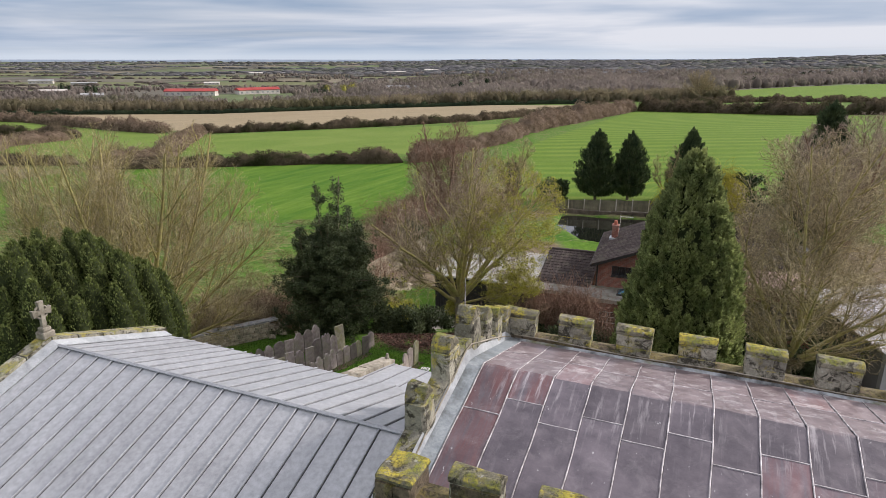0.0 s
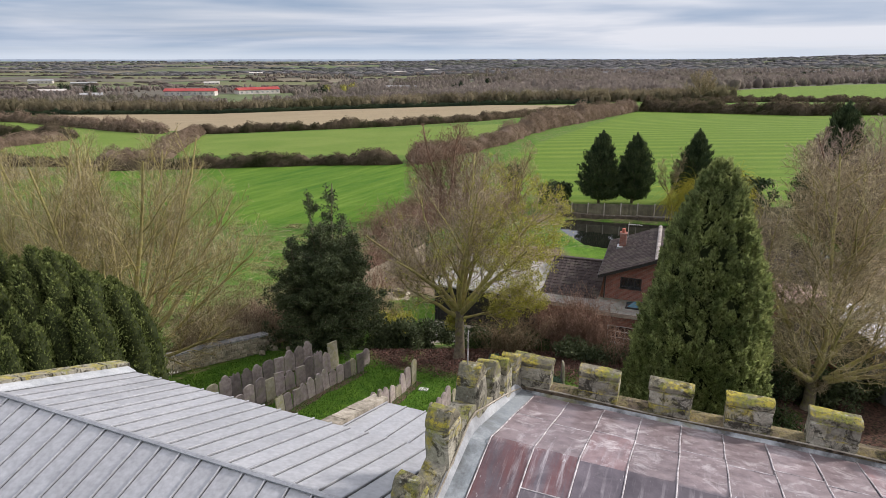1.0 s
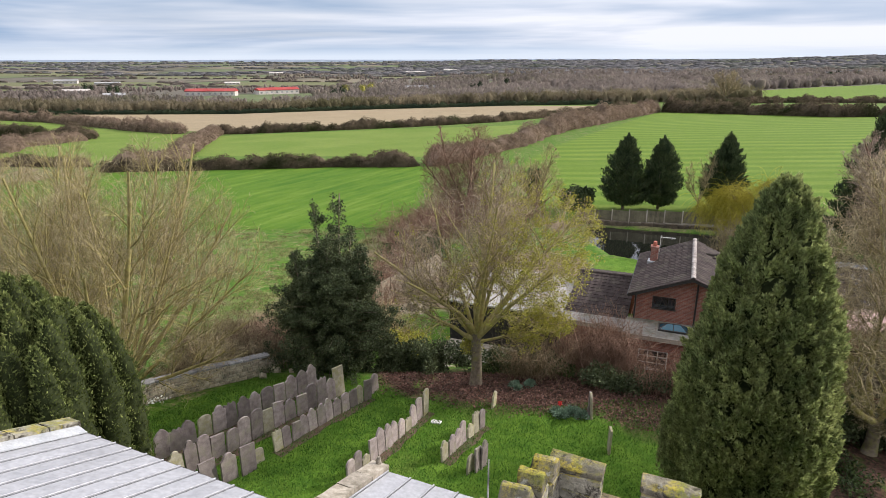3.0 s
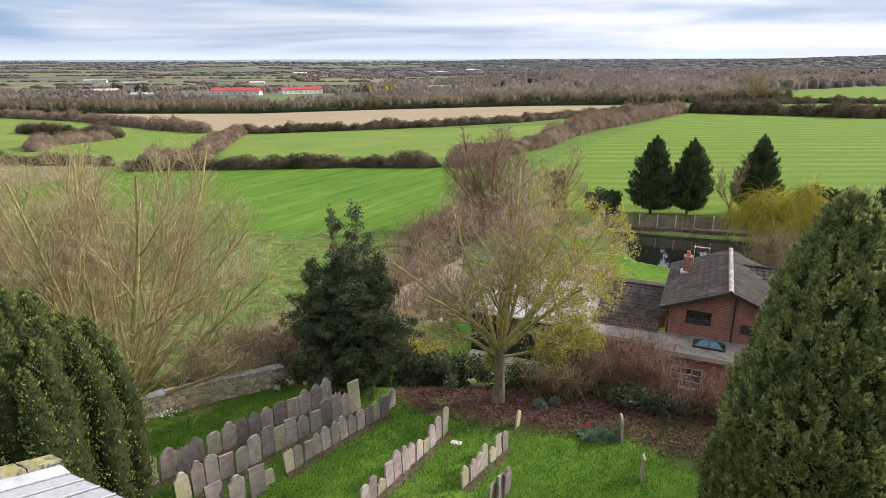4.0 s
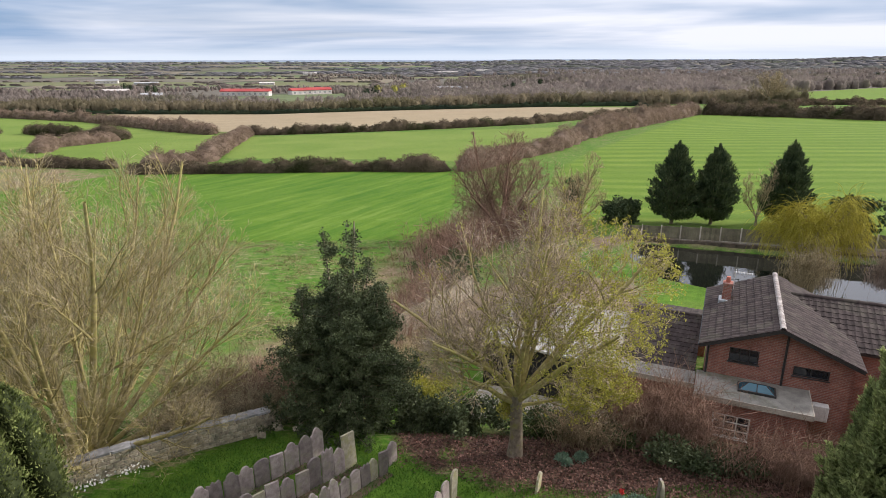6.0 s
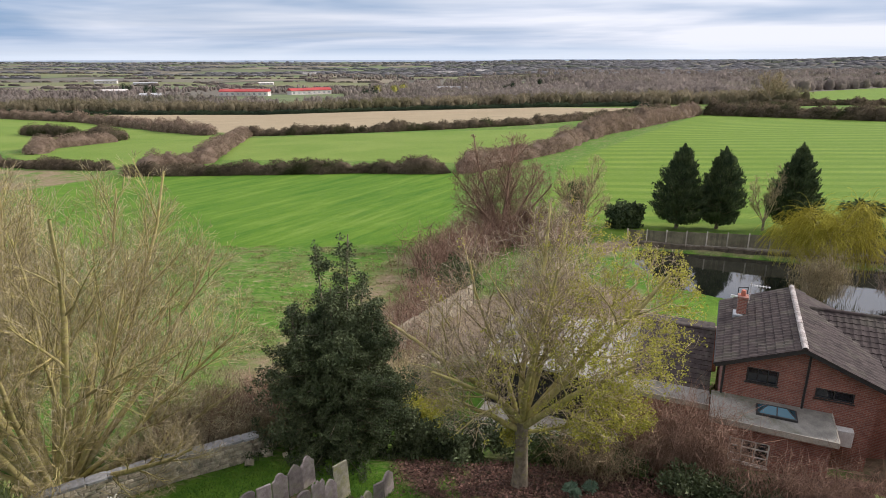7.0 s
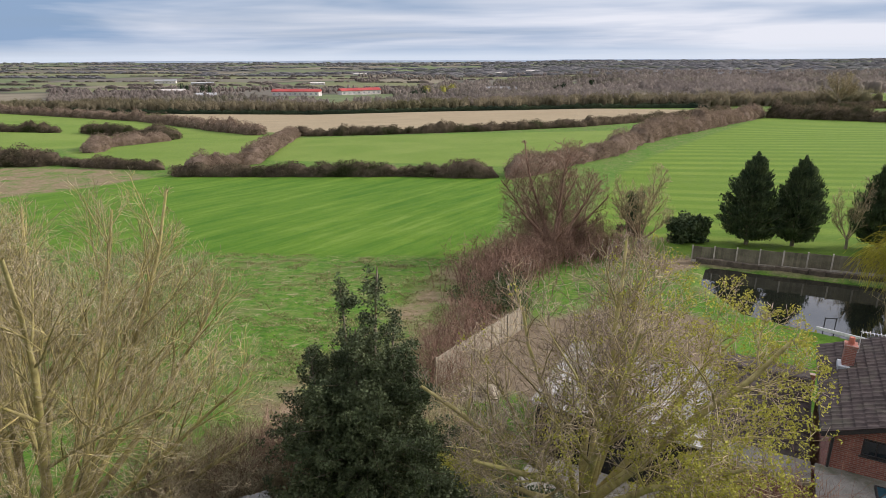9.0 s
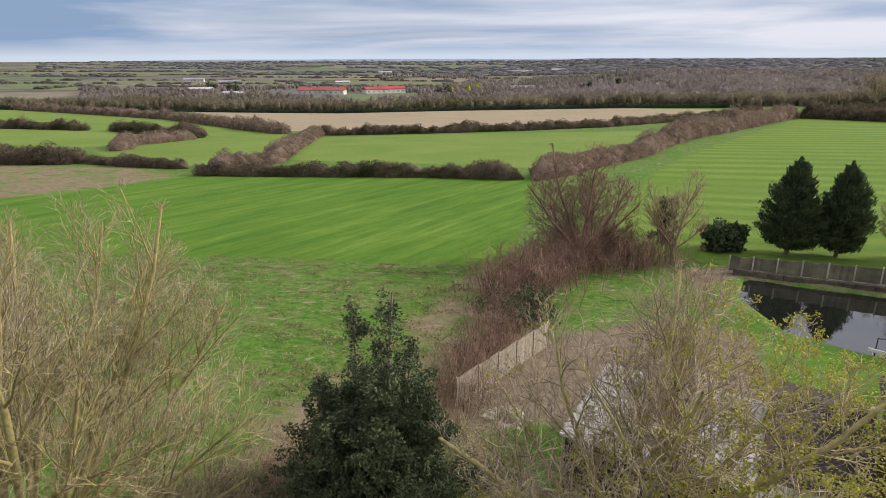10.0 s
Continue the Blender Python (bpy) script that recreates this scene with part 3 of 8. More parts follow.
    # fallen leaves
    leaf = k.add("ShaderNodeTexVoronoi", in_Scale=11.0)
    k.link(pos, leaf.inputs["Vector"])
    c = k.mix(k.ramp(leaf.outputs["Color"], 0.2, 0.9), (0.040, 0.028, 0.020), (0.135, 0.072, 0.054))
    c = k.mix(k.ramp(blade, 0.55, 0.75), c, (0.055, 0.08, 0.02))
    col = k.mix(k.maths("MULTIPLY", mask("litter", 0.6, 3.0), k.ramp(tuft2, 0.28, 0.42)), col, c)
    col = k.mix(1.0, col, k.mix(k.ramp(blade, 0.25, 0.75), (0.62, 0.62, 0.62), (1.35, 1.35, 1.35)), "MULTIPLY")
    c = k.mix(k.ramp(big, 0.35, 0.65), (0.12, 0.14, 0.06), (0.175, 0.17, 0.09))
    farm = mask("farm", 4.0, 4.0)
    # far land seen from afar: woods and hedges
    sep = k.add("ShaderNodeSeparateXYZ")
    k.link(pos, sep.inputs[0])
    plot = k.add("ShaderNodeTexVoronoi", in_Scale=0.0058, in_Randomness=0.9)
    k.link(k.scaled(pos, (1, 0.42, 0), 0.2), plot.inputs["Vector"])
    pick = k.add("ShaderNodeSeparateColor")
    k.link(plot.outputs["Color"], pick.inputs[0])
    rim = k.add("ShaderNodeTexVoronoi", in_Scale=0.0058, in_Randomness=0.9)
    rim.feature = "DISTANCE_TO_EDGE"
    k.link(k.scaled(pos, (1, 0.42, 0), 0.2), rim.inputs["Vector"])
    far = k.mix(k.ramp(pick.outputs[0], 0.42, 0.48), (0.135, 0.122, 0.096), (0.122, 0.152, 0.070))
    far = k.mix(k.ramp(pick.outputs[1], 0.66, 0.70), far, (0.19, 0.165, 0.115))
    far = k.mix(k.ramp(k.maths("ADD", rim.outputs["Distance"], k.maths("MULTIPLY", k.maths("SUBTRACT", k.noise(pos, 0.02, 4, 0.6), 0.5), 0.12)), 0.03, 0.09, 0.85, 0.0), far, (0.075, 0.07, 0.052))
    far = k.mix(1.0, far, k.ramp(k.noise(pos, 0.03, 6, 0.7), 0.3, 0.7, 0.75, 1.25), "MULTIPLY")
    fm = k.maths("MULTIPLY", k.ramp(sep.outputs[1], 440, 520), k.maths("SUBTRACT", 1.0, k.maths("MAXIMUM", mask("pale", 1.0, 2.0), mask("stripe", 0.8, 2.0))))
    col = k.mix(fm, col, far)
    col = k.mix(farm, col, c)
    bs = k.add("ShaderNodeBsdfPrincipled", in_Roughness=0.95)
    bs.inputs["Specular IOR Level"].default_value = 0.15
    k.link(col, bs.inputs["Base Color"])
    bp = k.add("ShaderNodeBump", in_Strength=0.7, in_Distance=0.12)
    k.link(k.maths("ADD", tuft, k.maths("MULTIPLY", blade, 0.6)), bp.inputs["Height"])
    k.link(bp.outputs[0], bs.inputs["Normal"])
    out = k.add("ShaderNodeOutputMaterial")
    k.link(bs.outputs[0], out.inputs[0])
    return m


def build_ground():
    gx = axis_steps(-5200, 5200, [(-130, -40, 3.0), (-40, -20, 1.2), (-20, 20, 0.5), (20, 40, 1.2), (40, 130, 3.0)], 1.10)
    gy = axis_steps(-1500, 4980, [(5, 60, 0.5), (60, 100, 1.2), (100, 440, 3.5)], 1.09)
    x, y = np.meshgrid(gx, gy)
    pd = inside(POND, x, y)
    z = ground_z(x, y)
    near = np.exp(-((np.abs(x) / 60) ** 2)) * np.clip((y + 20) / 30, 0, 1)
    bumps = np.array([noise.noise(Vector((a * 0.35, b * 0.35, 0))) for a, b in zip(x.ravel(), y.ravel())]).reshape(x.shape)
    z = z + bumps * 0.10 * np.clip(near, 0.15, 1)
    z = np.where(pd > -1.2, np.minimum(z, POND_Z + 0.12 - np.clip(pd + 0.15, -1.2, 1.0) * 0.5), z)
    nx, ny = len(gx), len(gy)
    i = np.arange(nx * ny).reshape(ny, nx)
    f = np.stack((i[:-1, :-1], i[:-1, 1:], i[1:, 1:], i[1:, :-1]), -1).reshape(-1, 4)
    me = mesh_np("ground", np.stack((x, y, z), -1).reshape(-1, 3), f, ground_material())
    for name, polys in AREAS.items():
        d = np.full(x.shape, -1e9)
        for poly in polys:
            d = np.maximum(d, inside(poly, x, y))
        a = me.attributes.new(name, "FLOAT", "POINT")
        a.data.foreach_set("value", np.clip(d, -60, 60).ravel().astype(np.float32))
    me.polygons.foreach_set("use_smooth", np.ones(len(me.polygons), bool))
    tagged(new("ground", me), "grassy churchyard, pasture and farmland falling to a valley", "ground", kind="structure")
    # water
    bm = bmesh.new()
    cx, cy = np.mean(POND, 0)
    vs = [bm.verts.new((cx + (px - cx) * 1.06, cy + (py - cy) * 1.06, POND_Z)) for px, py in POND]
    bm.faces.new(vs)
    tagged(part("water", bm, WATER), "dark still pond reflecting the bright sky", "pond", kind="structure")


build_ground()

# ---------------------------------------------------------------- church
CH = pose(1.45, 11.5, 0, 0, 0, -22.9)      # x along the north parapet, y north


def merlon_mesh(w, t, h, seed, cap=0.13):
    a = roughen(block(0, -t, 0, w, 0, h - cap, 0.012), 0.018, seed, 3)
    return a


def cap_mesh(w, t, cap, seed):
    o = 0.014
    bm = prism([(-t - o, 0), (o, 0), (o, cap * 0.5), (-t * 0.25, cap), (-t * 0.75, cap), (-t - o, cap * 0.55)], w + 2 * o, "x", 0.01)
    bmesh.ops.translate(bm, verts=bm.verts, vec=(-o, 0, 0))
    return roughen(bm, 0.022, seed, 2)


def nave():
    ch = thing("church_nave", CH, "battlemented stone church nave with a low lead roof", "church")
    L, W, wall_top, ridge = 16.0, 5.3, 9.2, 10.22
    # walls, hollow
    for nm, b in (("north_wall", (0, -0.45, 0.3, L, 0, wall_top)), ("south_wall", (0, -W, 0.3, L, -W + 0.45, wall_top)), ("east_wall", (L - 0.45, -W + 0.45, 0.3, L, -0.45, wall_top + 0.9))):
        part("wall", block(*b), STONE_DARK, ch)
    part("wall", prism([(-W + 0.45, 0.3), (-0.45, 0.3), (-0.45, 9.2), (-W / 2, 10.15), (-W + 0.45, 9.2)], 0.45, "x"), STONE_DARK, ch)
    # parapets: low wall, then merlons
    t = 0.28
    part("parapet", roughen(block(0, -t, wall_top, L, 0, 9.62, 0.01), 0.012, 2, 3), STONE, ch)
    part("parapet", roughen(block(0, -W, wall_top, L, -W + t, 9.62, 0.01), 0.012, 5, 3), STONE, ch)
    part("coping", roughen(prism([(-t - 0.03, 0), (0.04, 0), (0.04, 0.05), (-t / 2, 0.09), (-t - 0.03, 0.05)], L, "x"), 0.012, 7, 3), STONE_DARK, ch, at=pose(0, 0, 9.62))
    part("coping", roughen(prism([(-t - 0.03, 0), (0.04, 0), (0.04, 0.05), (-t / 2, 0.09), (-t - 0.03, 0.05)], L, "x"), 0.012, 8, 3), STONE_DARK, ch, at=pose(0, -W + t, 9.62))
    stones = [with_material(roughen(block(-0.5, -0.5, -0.5, 0.5, 0.5, 0.5, 0.05), 0.045, s, 2), "stone", STONE) for s in range(6)]
    brown = [with_material(roughen(block(-0.5, -0.5, -0.5, 0.5, 0.5, 0.5, 0.05), 0.03, s + 9, 1), "stone", STONE_DARK) for s in range(4)]
    variants = [(merlon_body(0.62, t, 0.60, s), cap_data(0.62, t, s)) for s in range(5)]
    i = 0
    for y in (0, -W + t):
        x = 0.04 if y == 0 else 0.95
        while x < L - 0.6:
            a, c = variants[(i * 3) % 5]
            m = part("merlon", a, None, ch, at=pose(x, y, 9.58))
            for z0, z1, cut in ((0.0, 0.235, (0.0, 0.33, 0.62)), (0.24, 0.46, (0.0, 0.62) if i % 3 == 0 else (0.0, 0.21, 0.62))):
                for q0, q1 in zip(cut, cut[1:]):
                    part("stone", (stones[(i + int(q0 * 10)) % 6] if y == 0 else brown[(i + int(q0 * 10)) % 4]), None, m, at=Matrix.Translation(((q0 + q1) / 2, -t / 2, (z0 + z1) / 2)) @ Matrix.Diagonal((q1 - q0 - 0.008, t + 0.03, z1 - z0 - 0.008, 1)))
            part("cap", c, None, m, at=pose(0, 0, 0.47))
            x += 1.08
            i += 1
    xw = -0.12
    # raking west parapet that climbs to the ridge and falls again
    def rake(y):
        return 9.55 + 1.05 * (1 - abs(y + W / 2) / (W / 2))
    part("west_parapet", roughen(prism([(-W, wall_top), (0, wall_top), (0, rake(0)), (-W / 2, rake(-W / 2)), (-W, rake(-W))], t, "x"), 0.01, 4, 4), STONE, ch, at=pose(xw, 0, 0))
    for n, y in enumerate((-0.42, -0.98, -1.58, -2.25, -3.25, -4.15)):
        w = 0.32 if n < 3 else 0.42
        bm = bmesh.new()
        zc = rake(y)
        box(bm, xw - 0.02, y - w / 2, zc - 0.22, xw + t + 0.02, y + w / 2, zc + 0.36, 0.04)
        roughen(bm, 0.03, 20 + n, 3)
        m = part("merlon", bm, STONE, ch)
        part("cap", roughen(prism([(-w / 2 - 0.005, 0), (w / 2 + 0.005, 0), (w / 2 - 0.02, 0.07), (w * 0.14, 0.21), (-w * 0.14, 0.21), (-w / 2 + 0.02, 0.07)], t + 0.02, "x", 0.014), 0.035, 40 + n, 2), COPING, m, at=pose(xw - 0.01, y, zc + 0.345))
    # corner pier
    pier = part("corner_pier", roughen(block(0.02, -W - 0.15, 8.2, 0.50, -W + 0.40, 9.92, 0.02), 0.015, 9, 4), STONE_DARK, ch)
    part("cap", roughen(block(-0.01, -W - 0.17, 9.90, 0.53, -W + 0.42, 9.99, 0.03), 0.03, 11, 3), COPING, pier)
    for r in range(7):
        for c in range(2):
            for y in (-W - 0.15, ):
                part("stone", brown[(r + c) % 4], None, pier, at=Matrix.Translation((0.02 + 0.24 * (c + 0.5), y, 9.78 - 0.235 * r)) @ Matrix.Diagonal((0.225, 0.05, 0.215, 1)))
            part("stone", brown[(r + c + 1) % 4], None, pier, at=Matrix.Translation((0.02, -W - 0.15 + 0.275 * (c + 0.5), 9.78 - 0.235 * r)) @ Matrix.Diagonal((0.05, 0.26, 0.215, 1)))
    # lightning cable on the inner face
    cu = bpy.data.curves.new("cable", "CURVE")
    cu.dimensions, cu.bevel_depth = "3D", 0.012
    sp = cu.splines.new("POLY")
    pts = [(xw + t + 0.03, -W * f, rake(-W * f) - 0.06 + 0.03 * math.sin(9 * f)) for f in np.linspace(0.03, 0.97, 24)]
    pts = [(L * f, -t - 0.03, 9.67 + 0.02 * math.sin(30 * f)) for f in np.linspace(1, 0.02, 30)] + pts
    sp.points.add(len(pts) - 1)
    for p, q in zip(sp.points, pts):
        p.co = (*q, 1)
    cu.materials.append(PALE_STONE)
    c = new("cable", cu)
    c.parent = ch
    # lightning rod
    bm = bmesh.new()
    bmesh.ops.create_cone(bm, segments=6, radius1=0.012, radius2=0.006, depth=1.0, matrix=Matrix.Translation((-0.02, -2.3, 11.0)))
    part("rod", bm, LEAD_EDGE, ch)
    # lead roof
    roof = part("roof", slab((t, -t, 9.52), (L - 0.45, -t, 9.52), (L - 0.45, -W / 2, ridge - 0.05), (t, -W / 2, ridge - 0.05), 0.12), LEAD, ch)
    part("roof_deck", slab((t, -W / 2, ridge - 0.05), (L - 0.45, -W / 2, ridge - 0.05), (L - 0.45, -W + t, 9.52), (t, -W + t, 9.52), 0.12), LEAD, ch)
    rng = random.Random(5)
    x0 = 0.45
    bays = [x0 + 0.565 * n for n in range(28)]
    yn, ys = -t - 0.12, -W + t + 0.12
    def zr(y):
        return 9.55 + (ridge - 9.56) * (1 - abs(y + W / 2) / (W / 2 - t))
    for n in range(len(bays) - 1):
        a, b = bays[n] + 0.012, bays[n + 1] - 0.012
        cut = -W / 2 - (0.64 if n % 2 else 0.92) - rng.uniform(-0.04, 0.04)
        cut0 = -W / 2 + (1.0 if n % 2 else 1.12) + rng.uniform(-0.04, 0.04)
        crest = -W / 2 + rng.uniform(-0.06, 0.06)
        for q0, q1 in ((yn, cut0), (cut0, crest), (crest, cut), (cut, ys)):
            bm = bmesh.new()
            g = 5
            grid = [[bm.verts.new((a + (b - a) * u / 3, q0 + (q1 - q0) * v / g, zr(q0 + (q1 - q0) * v / g) + 0.012 * (1 - v / g) + rng.uniform(-0.004, 0.004))) for u in range(4)] for v in range(g + 1)]
            for v in range(g):
                for u in range(3):
                    bm.faces.new((grid[v][u], grid[v + 1][u], grid[v + 1][u + 1], grid[v][u + 1]))
            r = bmesh.ops.extrude_face_region(bm, geom=list(bm.faces))
            bmesh.ops.translate(bm, verts=[e for e in r["geom"] if isinstance(e, bmesh.types.BMVert)], vec=(0, 0, 0.012))
            bmesh.ops.recalc_face_normals(bm, faces=bm.faces)
            part("lead_sheet", bm, LEAD_RUST if q1 < -W / 2 - 0.2 and (n == 0 or (n == 1 and q0 > cut)) else LEAD, roof)
        # the welt across the bay
        for wy in (cut0,):
            part("welt", roughen(block(a - 0.01, wy - 0.009, zr(wy) + 0.012, b + 0.01, wy + 0.009, zr(wy) + 0.030, 0.004), 0.006, n + 40, 3), LEAD_EDGE, roof)
        part("welt", roughen(block(a - 0.01, cut - 0.010, zr(cut) + 0.014, b + 0.01, cut + 0.010, zr(cut) + 0.032, 0.004), 0.006, n, 3), LEAD_EDGE, roof)
    for n, x in enumerate(bays):
        ps = [(x + 0.005 * math.sin(y * 5 + n), y, zr(y) + 0.024) for y in sorted([-W / 2, *np.linspace(yn, ys, 15)])]
        v, f = tubes({16: [(np.array(ps), np.full(16, 0.011))]}, 7)
        part("roll", mesh_np("roll", v, f, LEAD_EDGE), None, roof)
    # pale flashing and gutters round the edges
    part("gutter", slab((t, -t + 0.0, 9.64), (L - 0.5, -t, 9.64), (L - 0.5, -t - 0.09, 9.585), (t, -t - 0.09, 9.585), 0.06), GUTTER, ch)
    for y0, y1 in ((-t, -W / 2), (-W / 2, -W + t)):
        part("flashing", slab((xw + t - 0.005, y0, zr(y0) + 0.20), (xw + t - 0.005, y1, zr(y1) + 0.20), (xw + t + 0.05, y1, zr(y1) + 0.05), (xw + t + 0.05, y0, zr(y0) + 0.05), 0.03), LEAD_PALE, ch, "bright lead upstand flashing")
    for y0, y1 in ((-t, -W / 2 + 0.25), (-W / 2 + 0.25, -W / 2 - 0.12), (-W / 2 - 0.12, -W / 2 - 1.1), (-W / 2 - 1.1, -W + t)):
        part("apron_sheet", slab((xw + t + 0.03, y0, zr(y0) + 0.055), (xw + t + 0.03, y1, zr(y1) + 0.045), (x0 - 0.02, y1, zr(y1) + 0.012), (x0 - 0.02, y0, zr(y0) + 0.02), 0.02), APRON, ch, "blue-grey lead apron")
    return ch


GUTTER = surface("stained lead gutter", (0.10, 0.10, 0.10), (0.46, 0.48, 0.50), 2.2, 0.6, 0.1, c3=(0.16, 0.15, 0.06), low=0.8, lo=0.42, hi=0.58)
APRON = surface("blue grey lead", (0.22, 0.25, 0.27), (0.36, 0.39, 0.41), 2.5, 0.5, 0.1, c3=(0.15, 0.16, 0.16), low=0.8, metal=0.2)


def with_material(bm, name, material):
    me = bpy.data.meshes.new(name)
    bm.to_mesh(me)
    bm.free()
    me.materials.append(material)
    return me


def merlon_body(w, t, h, s):
    return with_material(merlon_mesh(w, t, h, s), "merlon", STONE)


def cap_data(w, t, s):
    return with_material(cap_mesh(w, t, 0.13, s + 30), "cap", COPING)


nave()


def seamed_roof(parent, x0, x1, y0, z0, y1, z1, pitch, name="roof_slope"):
    """A metal slope from (y0, z0) down to (y1, z1), with pans and standing seams."""
    # the dark deck shows between pans as painted shadow lines along the seams
    base = part(name, slab((x0, y0, z0), (x1, y0, z0), (x1, y1, z1), (x0, y1, z1), 0.10), ZINC_GAP_SHADE, parent)
    n = max(1, round((x1 - x0) / pitch))
    step = (x1 - x0) / n
    ln = math.hypot(y1 - y0, z1 - z0)
    seam = bmesh.new()
    box(seam, -0.016, 0, 0, 0.016, ln, 0.045, 0.008)
    seam_me = with_material(seam, "seam", ZINC_SEAM)
    pan = bmesh.new()
    rows = 6
    g = [[pan.verts.new((0.032 + (step - 0.064) * u / 2, ln * v / rows, 0.004 * math.sin(u * 1.57) + 0.002)) for u in range(3)] for v in range(rows + 1)]
    for v in range(rows):
        for u in range(2):
            pan.faces.new((g[v][u], g[v][u + 1], g[v + 1][u + 1], g[v + 1][u]))
    r = bmesh.ops.extrude_face_region(pan, geom=list(pan.faces))
    bmesh.ops.translate(pan, verts=[e for e in r["geom"] if isinstance(e, bmesh.types.BMVert)], vec=(0, 0, 0.008))
    bmesh.ops.recalc_face_normals(pan, faces=pan.faces)
    pan_me = with_material(pan, "roof_pan", ZINC)
    tilt = math.degrees(math.atan2(z1 - z0, abs(y1 - y0)))
    flip = 0 if y1 > y0 else 180
    for i in range(n + 1):
        x = x0 + i * step
        m = pose(x, y0, z0 + 0.004, tilt, 0, 0) if not flip else pose(x, y0, z0 + 0.004, -tilt, 0, 0) @ Matrix.Diagonal((1, -1, 1, 1))
        if i < n + 1:
            part("seam", seam_me, None, base, at=m)
        if i < n:
            part("roof_pan", pan_me, None, base, at=m)
    return base


# near-black deck colour that draws the seams' shadow lines
ZINC_GAP_SHADE = surface("painted roof seam shade", (0.05, 0.05, 0.052), (0.09, 0.09, 0.09), 3, 0.8, 0.1)
ZINC_SEAM = surface("roof seam metal", (0.30, 0.31, 0.33), (0.40, 0.41, 0.43), 2, 0.45, 0.05, metal=0.25)


def chancel():
    ch = thing("church_chancel", CH, "stone chancel with a grey standing-seam metal roof", "church")
    x0, x1, yr, half, rz, ez = -9.55, -0.02, -3.0, 3.0, 8.78, 7.72
    part("wall", block(x0, yr + half - 0.75, 0.3, x1, yr + half - 0.25, ez - 0.12), STONE_DARK, ch)
    part("wall", block(x0, yr - half + 0.25, 0.3, x1, yr - half + 0.75, ez - 0.12), STONE_DARK, ch)
    part("gable_wall", prism([(yr - half + 0.25, 0.3), (yr + half - 0.25, 0.3), (yr + half - 0.25, ez - 0.02), (yr, rz - 0.02), (yr - half + 0.25, ez - 0.02)], 0.5, "x"), STONE_DARK, ch, at=pose(x0 - 0.28, 0, 0))
    seamed_roof(ch, x0 + 0.2, x1, yr, rz, yr + half, ez, 0.42)
    seamed_roof(ch, x0 + 0.2, x1, yr, rz, yr - half, ez, 0.42)
    part("ridge_cap", prism([(-0.05, -0.02), (0, 0.0), (0.05, -0.02), (0.05, 0.0), (0, 0.022), (-0.05, 0.0)], x1 - x0 - 0.2, "x"), ZINC_SEAM, ch, at=pose(x0 + 0.2, yr, rz + 0.045))
    # coping stones up the gable, with a pale strip of flashing behind
    for s in (1, -1):
        n = 5
        for i in range(n):
            f0, f1 = i / n + 0.004, (i + 1) / n - 0.004
            ya, yb = yr + s * half * 1.02 * f0, yr + s * half * 1.02 * f1
            za, zb = rz + 0.20 - (rz - ez) * f0, rz + 0.20 - (rz - ez) * f1
            bm = slab((x0 - 0.33, ya, za), (x0 + 0.02, ya, za), (x0 + 0.02, yb, zb), (x0 - 0.33, yb, zb), 0.20)
            part("coping_stone", roughen(bm, 0.012, i + 10 * s, 2), STONE, ch)
        part("flashing", slab((x0 + 0.02, yr, rz + 0.13), (x0 + 0.26, yr, rz + 0.05), (x0 + 0.26, yr + s * half, ez + 0.05), (x0 + 0.02, yr + s * half, ez + 0.13), 0.02), LEAD_PALE, ch)
    part("eaves_gutter", block(x0, yr + half - 0.02, ez - 0.13, x1 - 1.9, yr + half + 0.07, ez - 0.03, 0.015), DARK_FRAME, ch)
    part("eaves_gutter", block(x0, yr - half - 0.07, ez - 0.13, x1, yr - half + 0.02, ez - 0.03, 0.015), DARK_FRAME, ch)
    # lean-to vestry roof on the north side
    vs = thing("church_vestry", CH, "low stone vestry with a pale metal lean-to roof", "church")
    part("wall", block(-3.95, 2.0, 0.2, -0.9, 2.4, 6.6), STONE_DARK, vs)
    part("wall", prism([(-0.2, 0.2), (2.4, 0.2), (2.4, 6.62), (-0.2, 7.35)], 0.4, "x"), STONE_DARK, vs, at=pose(-4.35, 0, 0))
    part("wall", prism([(-0.2, 0.2), (2.0, 0.2), (2.0, 6.7), (-0.2, 7.3)], 0.4, "x"), STONE_DARK, vs, at=pose(-1.3, 0, 0))
    seamed_roof(vs, -3.98, -0.85, 0.08, 7.38, 2.62, 6.70, 0.5)
    for i in range(4):
        f0, f1 = i / 4 + 0.004, (i + 1) / 4 - 0.004
        bm = slab((-4.38, 0.1 + 2.6 * f0, 7.52 - 0.70 * f0), (-4.0, 0.1 + 2.6 * f0, 7.52 - 0.70 * f0), (-4.0, 0.1 + 2.6 * f1, 7.52 - 0.70 * f1), (-4.38, 0.1 + 2.6 * f1, 7.52 - 0.70 * f1), 0.18)
        part("coping_stone", roughen(bm, 0.014, i + 50, 2), PALE_STONE, vs)
    kn = bmesh.new()
    bmesh.ops.create_cone(kn, cap_ends=True, segments=7, radius1=0.07, radius2=0.03, depth=0.16, matrix=Matrix.Translation((-4.2, 2.62, 6.92)))
    part("kneeler_stone", roughen(kn, 0.02, 4, 1), PALE_STONE, vs)
    # gable cross
    cr = thing("gable_cross", CH @ pose(x0 - 0.16, yr, rz + 0.16), "pale carved stone wheel cross on the gable", "cross")
    bm = bmesh.new()
    box(bm, -0.14, -0.14, 0.0, 0.14, 0.14, 0.16, 0.02)
    box(bm, -0.10, -0.10, 0.16, 0.10, 0.10, 0.26, 0.02)
